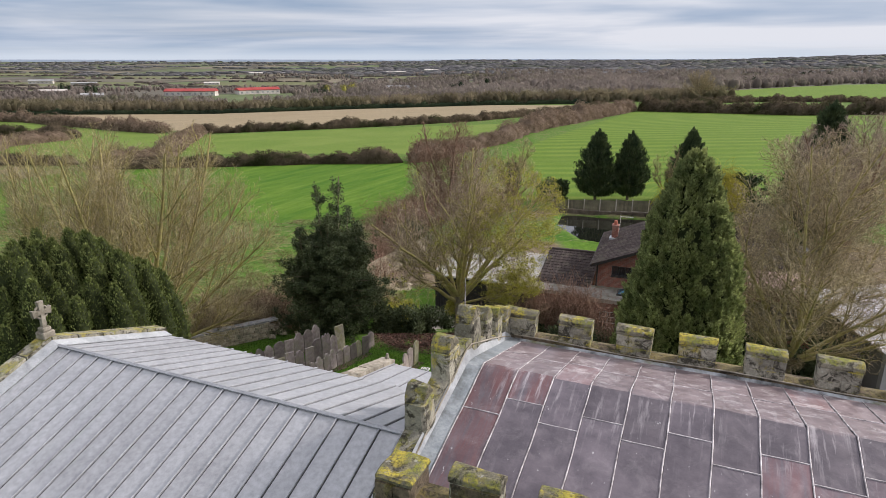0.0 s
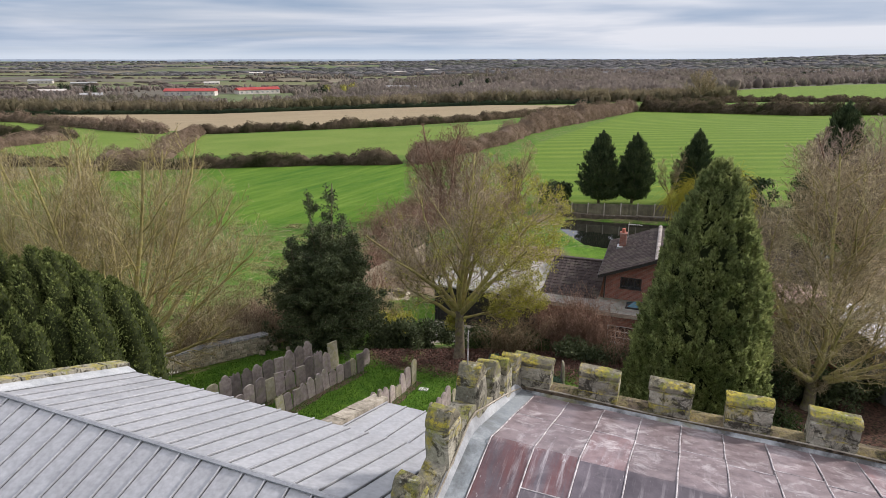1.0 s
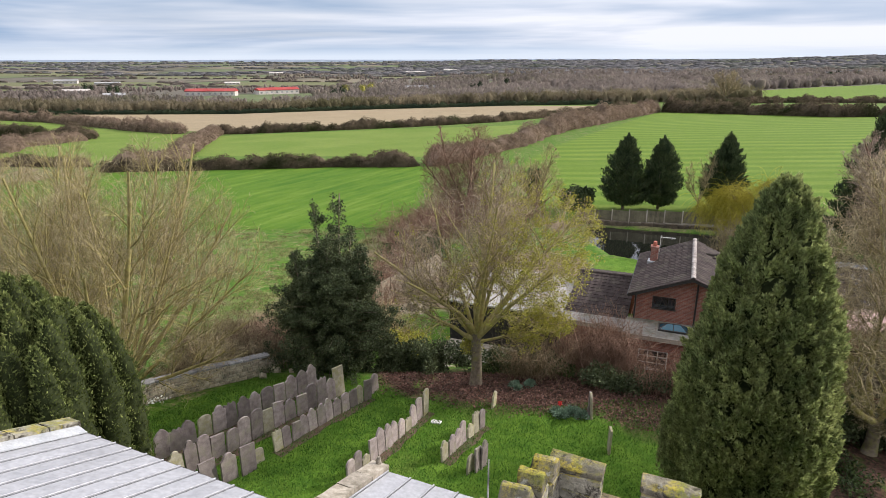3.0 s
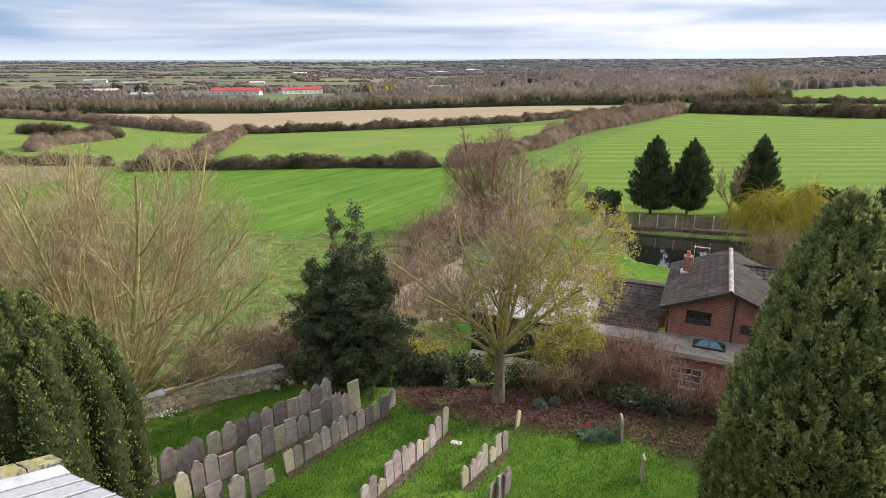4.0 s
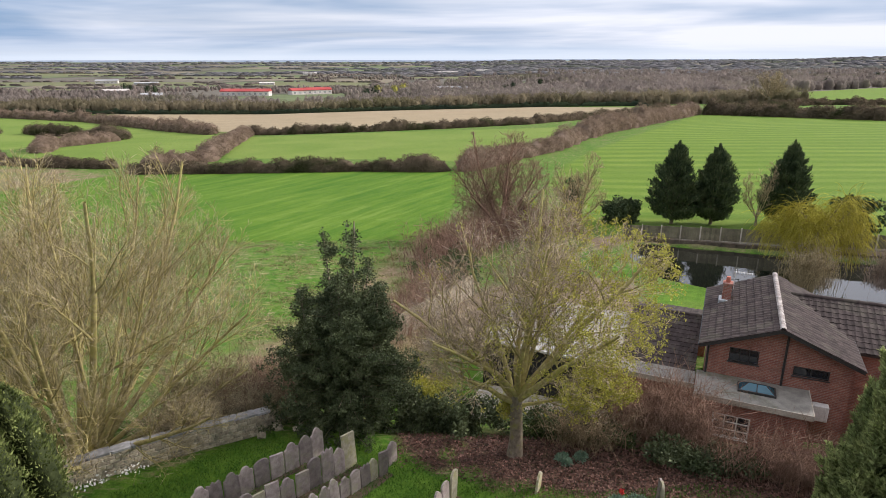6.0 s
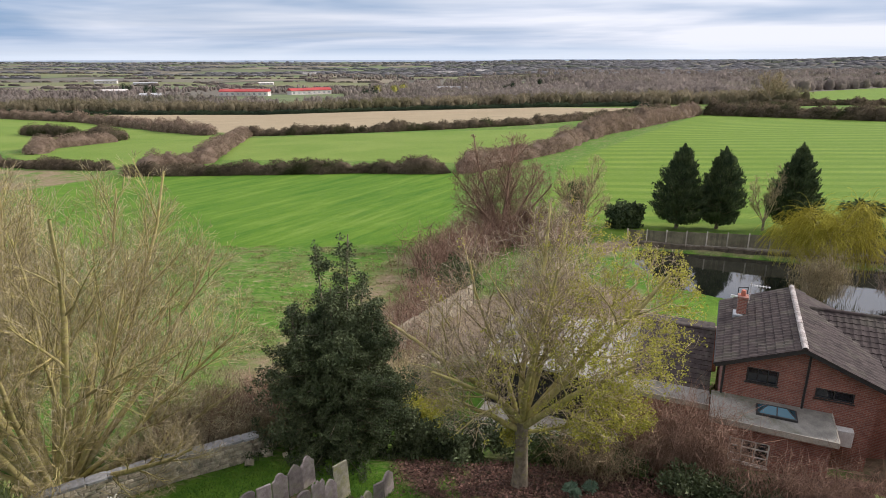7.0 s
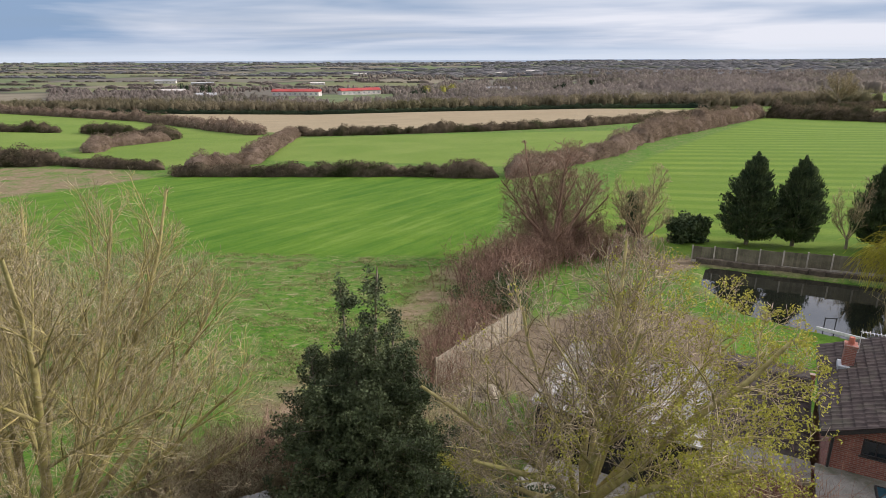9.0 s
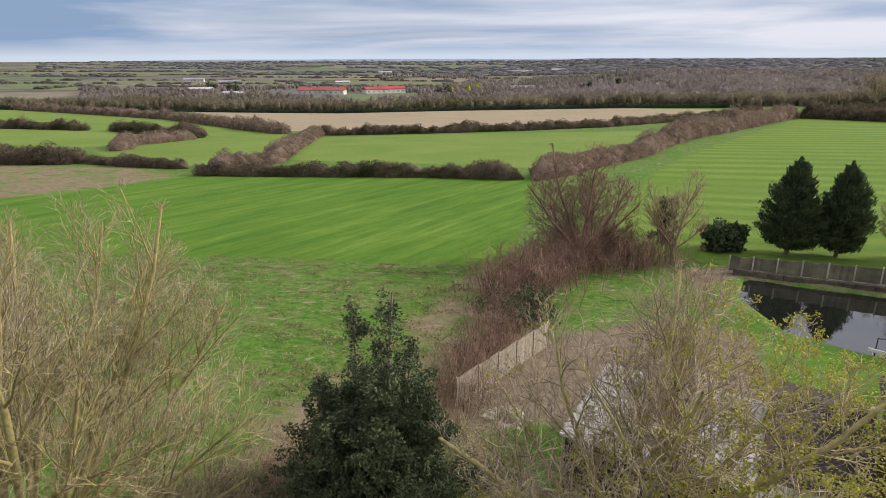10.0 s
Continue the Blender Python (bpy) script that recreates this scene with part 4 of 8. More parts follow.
    part("base", bm, PALE_STONE, cr)
    bm = prism([(-0.055, 0.26), (0.055, 0.26), (0.045, 0.56), (0.20, 0.52), (0.22, 0.70), (0.05, 0.66), (0.07, 0.86), (-0.07, 0.86), (-0.05, 0.66), (-0.22, 0.70), (-0.20, 0.52), (-0.045, 0.56)], 0.09, "x", 0.006)
    part("cross_arm", bm, PALE_STONE, cr, at=pose(-0.045, 0, 0))
    ring = [np.array([(0, 0.145 * math.cos(a), 0.61 + 0.145 * math.sin(a)) for a in np.linspace(0, 2 * math.pi, 17)])]
    v, f = tubes({17: [(ring[0], np.full(17, 0.026))]}, 6)
    part("ring", mesh_np("ring", v, f, PALE_STONE), None, cr)


chancel()

# ---------------------------------------------------------------- trees
def grow(rng, out, p, d, length, r, level, spec):
    """One branch and, from it, its own branches. rng is a random.Random; p and d are Vectors."""
    n = spec["pts"][level]
    pts, radii = [p.copy()], [r]
    step = length / (n - 1)
    tip, wig, up = spec["tip"][level], spec["wig"][level], spec["up"][level]
    gauss, uni = rng.gauss, rng.uniform
    for i in range(1, n):
        d = Vector((d.x + gauss(0, wig), d.y + gauss(0, wig), d.z + gauss(0, wig) + up)).normalized()
        p = p + d * step
        pts.append(p)
        radii.append(r * (1 - (1 - tip) * i / (n - 1)))
    out[level].append((pts, radii, len(out[level + 1]) if level + 1 < len(out) else 0))
    if level + 1 >= len(spec["pts"]):
        return
    kids = max(1, int(round(spec["kids"][level] * uni(0.75, 1.25))))
    az = uni(0, 6.28)
    start = spec["from"][level]
    for c in range(kids):
        f = start + (1 - start) * (c + rng.random()) / kids
        q = min(f * (n - 1), n - 1.001)
        i = int(q)
        base = pts[i].lerp(pts[i + 1], q - i)
        ax = (pts[i + 1] - pts[i]).normalized()
        az += 2.4 + gauss(0, 0.4)
        side = ax.cross(Vector((0.31, 0.87, 0.38))).normalized()
        other = ax.cross(side)
        ang = radians(spec["ang"][level] * uni(*spec["fan"][level]))
        nd = ax * math.cos(ang) + (side * math.cos(az) + other * math.sin(az)) * math.sin(ang)
        ln = spec["len"][level + 1] * uni(0.65, 1.2) * (1.15 - 0.5 * f * (level > 0))
        grow(rng, out, base, nd, ln, max(radii[i] * spec["thin"][level], spec["minr"]), level + 1, spec)


def tree_spec(**kw):
    s = dict(pts=[6, 8, 6, 4, 3], tip=[0.75, 0.3, 0.3, 0.4, 0.5], wig=[0.03, 0.09, 0.13, 0.15, 0.12], up=[0.0, 0.05, 0.05, 0.04, 0.03],
             kids=[11, 9, 8, 6], ang=[38, 36, 38, 36], len=[2.5, 6.0, 2.6, 1.2, 0.7], thin=[0.42, 0.45, 0.5, 0.6], minr=0.006)
    s["from"] = [0.75, 0.25, 0.2, 0.2]
    s["fan"] = [(0.7, 1.3)] * 5
    s.update(kw)
    return s


def bare_tree(name, x, y, seed, radius, spec, label, bark, twig, stems=1, lean=0.0, z=None, buds=0, bud_size=0.07, low_buds=0.0, sink=0.15):
    rng = np.random.RandomState(seed)
    z = gz(x, y) - sink if z is None else z
    ob = thing(name, pose(x, y, z), label, "tree")
    out = [[] for _ in spec["pts"]]
    dice = random.Random(seed)
    for s in range(stems):
        a = 6.28 * s / stems + dice.random()
        d = Vector((lean * math.cos(a), lean * math.sin(a), 1.0)).normalized()
        o = Vector((0.25 * math.cos(a), 0.25 * math.sin(a), 0)) if stems > 1 else Vector((0, 0, 0))
        grow(dice, out, o, d, spec["len"][0] * dice.uniform(0.85, 1.15), radius * dice.uniform(0.8, 1.1), 0, spec)
    def by_count(items):
        g = {}
        for p, r, *_ in items:
            g.setdefault(len(p), []).append((p, r))
        return g
    v, f = tubes(by_count(out[0]), 9)
    part("trunk", mesh_np("trunk", v, f, bark), None, ob)
    marks = [i[2] for i in out[1]] + [len(out[2])]
    for (p, r, m), m2 in zip(out[1], marks[1:]):
        v, f = tubes(by_count([(p, r)] + [(i[0], i[1]) for i in out[2][m:m2]]), 5)
        part("limb", mesh_np("limb", v, f, bark), None, ob)
    rest = [(i[0], i[1]) for lv in out[3:] for i in lv]
    if rest:
        v, f = tubes(by_count(rest), 3)
        part("crown", mesh_np("crown", v, f, twig), None, ob, "fine bare twigs")
    if buds:
        tips = np.array([tuple(i[0][-1]) for i in out[-1]] + [tuple(i[0][1]) for i in out[-1]])
        if low_buds:
            zmax = tips[:, 2].max()
            keep = rng.random(len(tips)) < np.clip(1.25 - tips[:, 2] / (zmax * low_buds), 0.05, 1) * np.clip(0.75 + tips[:, 0] * 0.10, 0.15, 1)
            tips = tips[keep]
        tips = tips[rng.randint(0, len(tips), buds)] + rng.normal(0, 0.07, (buds, 3))
        v, f = blades(tips, rng.normal(size=(buds, 3)), rng.uniform(0.6, 1.3, buds) * bud_size, rng.uniform(0.5, 1, buds) * bud_size * 0.7, rng)
        part("foliage", mesh_np("foliage", v, f, BUD), None, ob, "opening yellow-green buds")
    return ob


def spread_tree(name, x, y, seed, label, bark, twig, env, stems, tilt, fork=0.0, radius=0.2, counts=(12, 8, 5, 4), angle=(34, 38, 40, 42), share=(0.42, 0.40, 0.42, 0.5), rise=0.10, wig=0.05, start=0.22, thin=0.0075, top_len=None, buds=0, bud_size=0.09, bud_where=None, sink=0.15, spread=0.1, top_twig=None, low=0):
    """A bare tree: limbs that fan out from the fork, each with alternate branches, branchlets and twigs, all inside a rounded crown.
    env: the crown's centre and its three half-axes."""
    rng = random.Random(seed)
    ob = thing(name, pose(x, y, gz(x, y) - sink), label, "tree")
    cx, cy, cz, ax, ay, az = env
    shift = Vector((seed * 3.1, seed * 1.7, 0))

    def room(p, d):
        """How far from p along d the crown reaches."""
        q = Vector(((p.x - cx) / ax, (p.y - cy) / ay, (p.z - cz) / az))
        e = Vector((d.x / ax, d.y / ay, d.z / az))
        a, b, c = e.dot(e), q.dot(e), q.dot(q) - 1
        disc = b * b - a * c
        if disc <= 0:
            return 0.3
        t = (-b + math.sqrt(disc)) / a
        if t <= 0:
            return 0.3
        return t * (1 + 0.16 * noise.noise((q + e * t) * 2.1 + shift))

    limbs, twigs, shoots, ends = [], [], [], []

    def branch(p, d, length, r, level, bag):
        last = level == 4
        n = (7, 5, 4, 3, 2)[level]
        pts, radii = [p], [r]
        step = length / (n - 1)
        w = wig * (1, 1.6, 2.2, 2.4, 0)[level]
        for i in range(1, n):
            d = Vector((d.x + rng.gauss(0, w), d.y + rng.gauss(0, w), d.z + rng.gauss(0, w) + rise * (1 - d.z * 0.6))).normalized()
            p = p + d * step
            pts.append(p)
            radii.append(max(thin * 0.7, r + (max(thin, r * 0.28) - r) * i / (n - 1)))
        if level <= 1:
            bag.append((pts, radii))
        elif last:
            shoots.append((pts, radii, p.z))
        else:
            twigs.append((pts, radii))
        if level >= 3:
            ends.append(p)
        if last:
            return
        kids = max(2, round(counts[level] * rng.uniform(0.8, 1.2)))
        if level:
            kids = max(2, round(kids * min(1.3, 0.45 + 0.55 * length / (2.6, 2.4, 1.3, 0.7, 0.4)[level])))
        turn = rng.uniform(0, 6.28)
        f0 = start if level == 0 else 0.12
        for c in range(kids):
            f = f0 + (1 - f0) * (c + rng.uniform(0.2, 0.9)) / kids
            q = min(f * (n - 1), n - 1.001)
            i = int(q)
            base = pts[i].lerp(pts[i + 1], q - i)
            axis = (pts[i + 1] - pts[i]).normalized()
            turn += 2.4 + rng.gauss(0, 0.5)
            side = axis.cross(Vector((0.31, 0.87, 0.38))).normalized()
            other = axis.cross(side)
            ang = radians(angle[level] * rng.uniform(0.7, 1.25))
            nd = axis * math.cos(ang) + (side * math.cos(turn) + other * math.sin(turn)) * math.sin(ang)
            nd = Vector((nd.x, nd.y, nd.z + 0.12)).normalized()
            ln = min(length * share[level] * (1.25 - 0.75 * f) * rng.uniform(0.7, 1.3) + 0.12, room(base, nd) * rng.uniform(0.8, 1.05))
            if ln < 0.10:
                continue
            rr = radii[i] * rng.uniform(0.45, 0.65) if level < 2 else max(thin, radii[i] * 0.6)
            branch(base, nd, ln, max(thin, min(rr, 0.012 * ln + thin)), level + 1, bag)

    for k in range(stems):
        a = k * 2.4 + rng.uniform(-0.3, 0.3)
        th = radians(tilt[0] + (tilt[1] - tilt[0]) * ((k + 0.5) / stems) ** 0.8 + rng.uniform(-4, 4))
        d = Vector((math.sin(th) * math.cos(a), math.sin(th) * math.sin(a), math.cos(th)))
        p = Vector((spread * math.cos(a), spread * math.sin(a), fork * rng.uniform(0.75, 1.08)))
        bag = []
        if k >= stems - low:
            p.z *= 0.85
            d = Vector((math.cos(a) * 0.95, math.sin(a) * 0.95, 0.25)).normalized()
            branch(p, d, room(p, d) * rng.uniform(0.75, 1.0), radius * 0.28, 0, bag)
            limbs.append(bag)
            continue
        branch(p, d, room(p, d) * rng.uniform(0.86, 1.0), radius * (0.55 if fork else 0.42) * rng.uniform(0.7, 1.15), 0, bag)
        limbs.append(bag)
    if fork:
        tp = [Vector((0.03 * math.sin(5 * t), 0.03 * math.sin(4 * t + 1), fork * 1.12 * t)) for t in (0, 0.06, 0.3, 0.6, 0.85, 1.0)]
        v, f = tubes({6: [(tp, [radius * q for q in (1.7, 1.25, 1.0, 0.95, 0.9, 0.5)])]}, 10)
        part("trunk", mesh_np("trunk", v, f, BARK), None, ob)
    for bag in limbs:
        g = {}
        for p, r in bag:
            g.setdefault(len(p), []).append((p, r))
        v, f = tubes(g, 6)
        part("limb", mesh_np("limb", v, f, bark), None, ob)
    g = {}
    for p, r in twigs:
        g.setdefault(len(p), []).append((p, r))
    v, f = tubes(g, 3)
    part("crown", mesh_np("crown", v, f, twig), None, ob, "fine bare branchlets")
    v, f = tubes({2: [(p, r) for p, r, z in shoots]}, 3)
    part("spray", mesh_np("spray", v, f, top_twig or twig), None, ob, "pale fine outer twigs")
    if buds:
        nr = np.random.RandomState(seed)
        e = np.array([tuple(q) for q in ends])
        if bud_where:
            e = e[nr.random(len(e)) < np.array([bud_where(*q) for q in e])]
        e = e[nr.randint(0, len(e), buds)] + nr.normal(0, 0.08, (buds, 3))
        v, f = blades(e, nr.normal(size=(buds, 3)), nr.uniform(0.6, 1.3, buds) * bud_size, nr.uniform(0.5, 1, buds) * bud_size * 0.7, nr)
        part("foliage", mesh_np("foliage", v, f, BUD), None, ob, "opening yellow-green buds")
    return ob


def lathe_core(profile, sides, rng, rough, scale=0.8):
    """A lumpy inner body that keeps a dense crown from being seen through."""
    prof = np.array(profile)
    a = np.arange(sides) * 2 * math.pi / sides
    r = prof[:, 0:1] * scale * (1 + rough * rng.normal(size=(len(prof), sides)))
    v = np.stack((r * np.cos(a), r * np.sin(a), np.repeat(prof[:, 1:2], sides, 1)), -1).reshape(-1, 3)
    i = np.arange(len(prof) - 1)[:, None] * sides + np.arange(sides)
    j = np.arange(len(prof) - 1)[:, None] * sides + (np.arange(sides) + 1) % sides
    return v, np.stack((i, j, j + sides, i + sides), -1).reshape(-1, 4)


def trunk_part(ob, h, r, bark):
    v, f = tubes({5: [([(0, 0, -0.3 + (h + 0.3) * i / 4) for i in range(5)], [r * (1.25, 1.0, 0.85, 0.7, 0.5)[i] for i in range(5)])]}, 9)
    part("trunk", mesh_np("trunk", v, f, bark), None, ob)


def cone_conifer(name, x, y, height, radius, seed, n, material, label, leaf=0.34):
    """A dense evergreen, broad below and rounded at its tip, of many upswept sprays."""
    rng = np.random.RandomState(seed)
    ob = thing(name, pose(x, y, gz(x, y)), label, "tree")
    trunk_part(ob, height * 0.5, 0.32, BARK)
    kt, kr = (0.0, 0.08, 0.18, 0.30, 0.48, 0.66, 0.81, 0.90, 0.95, 0.98, 1.0), (0.62, 0.84, 0.96, 1.0, 0.92, 0.76, 0.54, 0.36, 0.24, 0.13, 0.02)
    def rad(t):
        return radius * np.interp(t, kt, kr)
    prof = [(float(rad(t)) + 0.03, 0.15 + t * (height - 0.35)) for t in np.linspace(0, 0.985, 40)]
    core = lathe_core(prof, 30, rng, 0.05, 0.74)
    # sprays: upright, pointed tufts set over the surface, deep gaps between them
    m = 3400
    tc = rng.choice(np.linspace(0.0, 0.995, 400), m, p=(lambda w: w / w.sum())(rad(np.linspace(0.0, 0.995, 400)) + 0.25))
    ac = rng.random(m) * 6.283
    lump = np.array([noise.noise(Vector((math.cos(a) * 2.2, math.sin(a) * 2.2, t * 5.5))) for a, t in zip(ac, tc)])
    rr = rad(tc) * (0.95 + 0.17 * lump + rng.normal(0, 0.035, m))
    out = np.stack((np.cos(ac), np.sin(ac), np.zeros(m)), 1)
    pc = out * rr[:, None] + np.stack((0 * tc, 0 * tc, 0.2 + tc * (height - 0.3)), 1)
    ln = rng.uniform(0.35, 0.75, m) * (0.55 + 0.45 * (1 - tc))
    lean = out * rng.uniform(0.25, 0.6, (m, 1)) + rng.normal(0, 0.14, (m, 3)) + np.array([0, 0, 1.0])
    lean /= np.linalg.norm(lean, axis=1, keepdims=True)
    i = rng.randint(0, m, n)
    f = rng.random((n, 1)) ** 0.9
    w = 0.17 * (1 - 0.75 * f) * (0.6 + 0.4 * ln[i, None] / 0.5)
    g = rng.normal(size=(n, 3))
    g /= np.linalg.norm(g, axis=1, keepdims=True)
    p = pc[i] + lean[i] * ln[i, None] * (f - 0.35) + g * w
    d = lean[i] * 0.9 + g * 0.6 + rng.normal(0, 0.25, (n, 3))
    lv = leaves(p, d, rng.uniform(0.7, 1.4, n) * leaf, rng.uniform(0.35, 0.6, n) * leaf, rng)
    part("crown_core", mesh_np("crown_core", *core, CORE), None, ob, "dark shade-painted inner foliage")
    part("crown", mesh_np("crown", *lv, material), None, ob)
    return ob


def column_yew(x, y, seed, z=None):
    """A spreading clump of upright yew columns, each thick with short needles."""
    rng = np.random.RandomState(seed)
    ob = thing("yew_tree", pose(x, y, gz(x, y)), "dark green yew with many upright columns", "tree")
    trunk_part(ob, 3.0, 0.4, BARK)
    cores, pairs = [], []
    count = 66
    for i in range(count):
        r = 2.9 * math.sqrt((i + 0.5) / count)
        a = i * 2.4
        cx, cy = r * math.cos(a) * 1.12 - 0.25, r * math.sin(a) * 0.95
        top = 9.0 - 0.17 * r * r + rng.uniform(-0.5, 0.25)
        cr = rng.uniform(0.34, 0.47)
        ln = math.hypot(cx, cy) + 1e-6
        lean = np.array([cx / ln, cy / ln]) * (0.25 + 0.5 * r / 3.1)
        def place(t, ang, k):
            w = cr * np.interp(t, (0, 0.15, 0.6, 0.85, 0.95, 1.0), (0.8, 1.0, 1.05, 0.90, 0.62, 0.15)) * k
            w = w * (1 + 0.15 * np.sin(ang * 2 + t * 17 + cx * 5) + 0.16 * np.sin(ang * 3 - t * 47 + cy * 7) + 0.12 * np.sin(ang * 4 + t * 113 + cx * 9))
            o = np.sin(np.clip(t, 0, 1) * 2.5) - 0.35 * t
            return np.stack((cx + lean[0] * o + w * np.cos(ang), cy + lean[1] * o + w * np.sin(ang), 0.2 + t * (top - 0.2)), 1)
        tt = np.repeat(np.linspace(0, 0.985, 18), 9)
        aa = np.tile(np.arange(9) * 6.283 / 9, 18)
        cv = place(tt, aa, 0.84)
        i0 = np.arange(17)[:, None] * 9 + np.arange(9)
        j0 = np.arange(17)[:, None] * 9 + (np.arange(9) + 1) % 9
        cores.append((cv, np.stack((i0, j0, j0 + 9, i0 + 9), -1).reshape(-1, 4)))
        n = 5200
        t0, a0 = rng.random(n) ** 0.85, rng.random(n) * 6.283
        p = place(t0, a0, 0.84 + 0.30 * rng.random(n) ** 2) + rng.normal(0, 0.015, (n, 3))
        d = np.stack((np.cos(a0) * 0.6, np.sin(a0) * 0.6, np.full(n, 0.85)), 1) + rng.normal(0, 0.28, (n, 3))
        pairs.append(leaves(p, d, rng.uniform(0.06, 0.115, n), rng.uniform(0.032, 0.052, n), rng))
    v, f = joined(*cores)
    part("crown_core", mesh_np("crown_core", v, f, CORE), None, ob, "dark shade-painted inner foliage")
    v, f = joined(*pairs)
    part("crown", mesh_np("crown", v, f, YEW), None, ob)


def leafy(name, x, y, seed, clumps, many, material, label, category="tree", leaf=0.13, trunk=None, clump=0.45, z=None, sparse=None):
    """Leaf clumps at given centres (an array), round an optional trunk."""
    rng = np.random.RandomState(seed)
    ob = thing(name, pose(x, y, gz(x, y) if z is None else z), label, category)
    if trunk or category == "shrub":
        trunk_part(ob, *(trunk or (0.9, 0.05)), BARK)
    c = np.asarray(clumps)
    n = many
    i = rng.randint(0, len(c), n)
    g = rng.normal(size=(n, 3))
    g *= (rng.random((n, 1)) ** 0.4) / (np.linalg.norm(g, axis=1, keepdims=True) + 1e-9)
    p = c[i] + g * clump
    v, f = leaves(p, g + rng.normal(0, 0.5, (n, 3)), rng.uniform(0.7, 1.5, n) * leaf, rng.uniform(0.5, 0.9, n) * leaf, rng)
    part("crown" if category == "tree" else "foliage", mesh_np("crown", v, f, material), None, ob)
    return ob


def holly(x, y):
    """Two thin leafy leaders over a broad, loose skirt of leafy branches."""
    rng = np.random.RandomState(31)
    cl, sticks = [], []
    def spray(p0, p1, m, w0, w1, r=0.03):
        p0, p1 = np.array(p0), np.array(p1)
        mid = (p0 + p1) / 2 + rng.normal(0, 0.12, 3)
        sticks.append(([p0, mid, p1], [r, r * 0.7, r * 0.3]))
        for _ in range(m):
            f = rng.random() ** 0.75
            w = w0 + (w1 - w0) * f
            c = p0 * (1 - f) ** 2 + 2 * mid * f * (1 - f) + p1 * f * f
            cl.append(tuple(c + rng.normal(0, 1, 3) * (w, w, w * 0.9)))
    for lx, ly, top, m in ((0.7, 0.0, 9.5, 20), (-0.7, 0.3, 8.9, 20), (0.1, -0.7, 7.6, 30), (1.7, -0.3, 6.9, 34), (-1.7, -0.3, 6.6, 34), (1.0, 1.1, 7.5, 30)):
        spray((lx * 0.4, ly * 0.4, 0.6), (lx, ly, top), m, 0.5, 0.08, 0.09)
        for q in range(34):
            f = rng.uniform(0.25, 0.97)
            a = rng.random() * 6.283
            b = np.array((lx * (0.4 + 0.6 * f), ly * (0.4 + 0.6 * f), 0.6 + (top - 0.6) * f))
            r = (1.9 * (1 - f) + 0.22) * rng.uniform(0.6, 1.2)
            spray(b, b + np.array((math.cos(a) * r, math.sin(a) * r, r * rng.uniform(0.2, 0.8))), 9 if f < 0.7 else 3, 0.18, 0.09, 0.015)
    for i in range(190):
        a = i * 2.4
        t = (i + 0.5) / 190
        h0 = 0.2 + 5.4 * t
        r = (3.75 - 1.9 * t ** 1.2) * rng.uniform(0.6, 1.12)
        spray((0.3 * math.cos(a), 0.3 * math.sin(a), h0), (r * math.cos(a) + 0.1, r * math.sin(a), h0 + r * rng.uniform(-0.02, 0.5)), 24, 0.34, 0.13)
    ob = leafy("holly_tree", x, y, 32, cl, 210000, HOLLY, "tall dark glossy-leaved holly tree", leaf=0.085, trunk=(5, 0.25), clump=0.20)
    v, f = tubes({3: sticks}, 4)
    part("limb", mesh_np("limb", v, f, BARK), None, ob, "grey-brown inner branches")


def pine(x, y, height, radius, seed, name="pine_tree", label="dark green pine with layered branches", n=26000):
    """A conifer of upswept, feathery branches with a ragged pointed outline."""
    rng = np.random.RandomState(seed)
    ob = thing(name, pose(x, y, gz(x, y)), label, "tree")
    trunk_part(ob, height * 0.95, 0.16, BARK)
    ps, ds, sticks = [], [], []
    many = 190
    per = n // many
    for i in range(many):
        t = ((i + rng.random()) / many) ** 1.1
        a = i * 2.4 + rng.uniform(-0.3, 0.3)
        zc = 0.5 + t * (height - 1.3)
        ln = radius * (np.interp(t, (0, 0.10, 0.35, 0.7, 0.9, 1), (0.80, 1.0, 0.84, 0.48, 0.24, 0.10))) * rng.uniform(0.72, 1.15)
        rise = rng.uniform(0.25, 0.65) + 0.5 * t
        s = 0.15 + 0.85 * rng.random(per) ** 0.6
        fan = rng.normal(0, 0.13, per)
        p = np.stack((np.cos(a + fan) * ln * s, np.sin(a + fan) * ln * s, zc + ln * rise * s ** 1.5), 1) + rng.normal(0, 1, (per, 3)) * (0.10, 0.10, 0.13)
        ps.append(p)
        ds.append(np.stack((np.full(per, math.cos(a)), np.full(per, math.sin(a)), np.full(per, 0.9 + rise)), 1) + rng.normal(0, 0.5, (per, 3)))
        sticks.append(([np.array((0, 0, zc)), np.array((math.cos(a) * ln * 0.5, math.sin(a) * ln * 0.5, zc + ln * rise * 0.35)), np.array((math.cos(a) * ln * 0.95, math.sin(a) * ln * 0.95, zc + ln * rise * 0.93))], [0.04, 0.03, 0.012]))
    ps.append(np.stack((rng.normal(0, 0.07, 160), rng.normal(0, 0.07, 160), height - 1.1 * rng.random(160)), 1))
    ds.append(np.tile((0.0, 0.0, 1.0), (160, 1)) + rng.normal(0, 0.35, (160, 3)))
    p, d = np.concatenate(ps), np.concatenate(ds)
    v, f = leaves(p, d, rng.uniform(0.2, 0.42, len(p)), rng.uniform(0.07, 0.13, len(p)), rng)
    part("crown", mesh_np("crown", v, f, PINE), None, ob)
    v, f = tubes({3: sticks}, 4)
    part("limb", mesh_np("limb", v, f, BARK), None, ob, "upswept brown branches")
    return ob


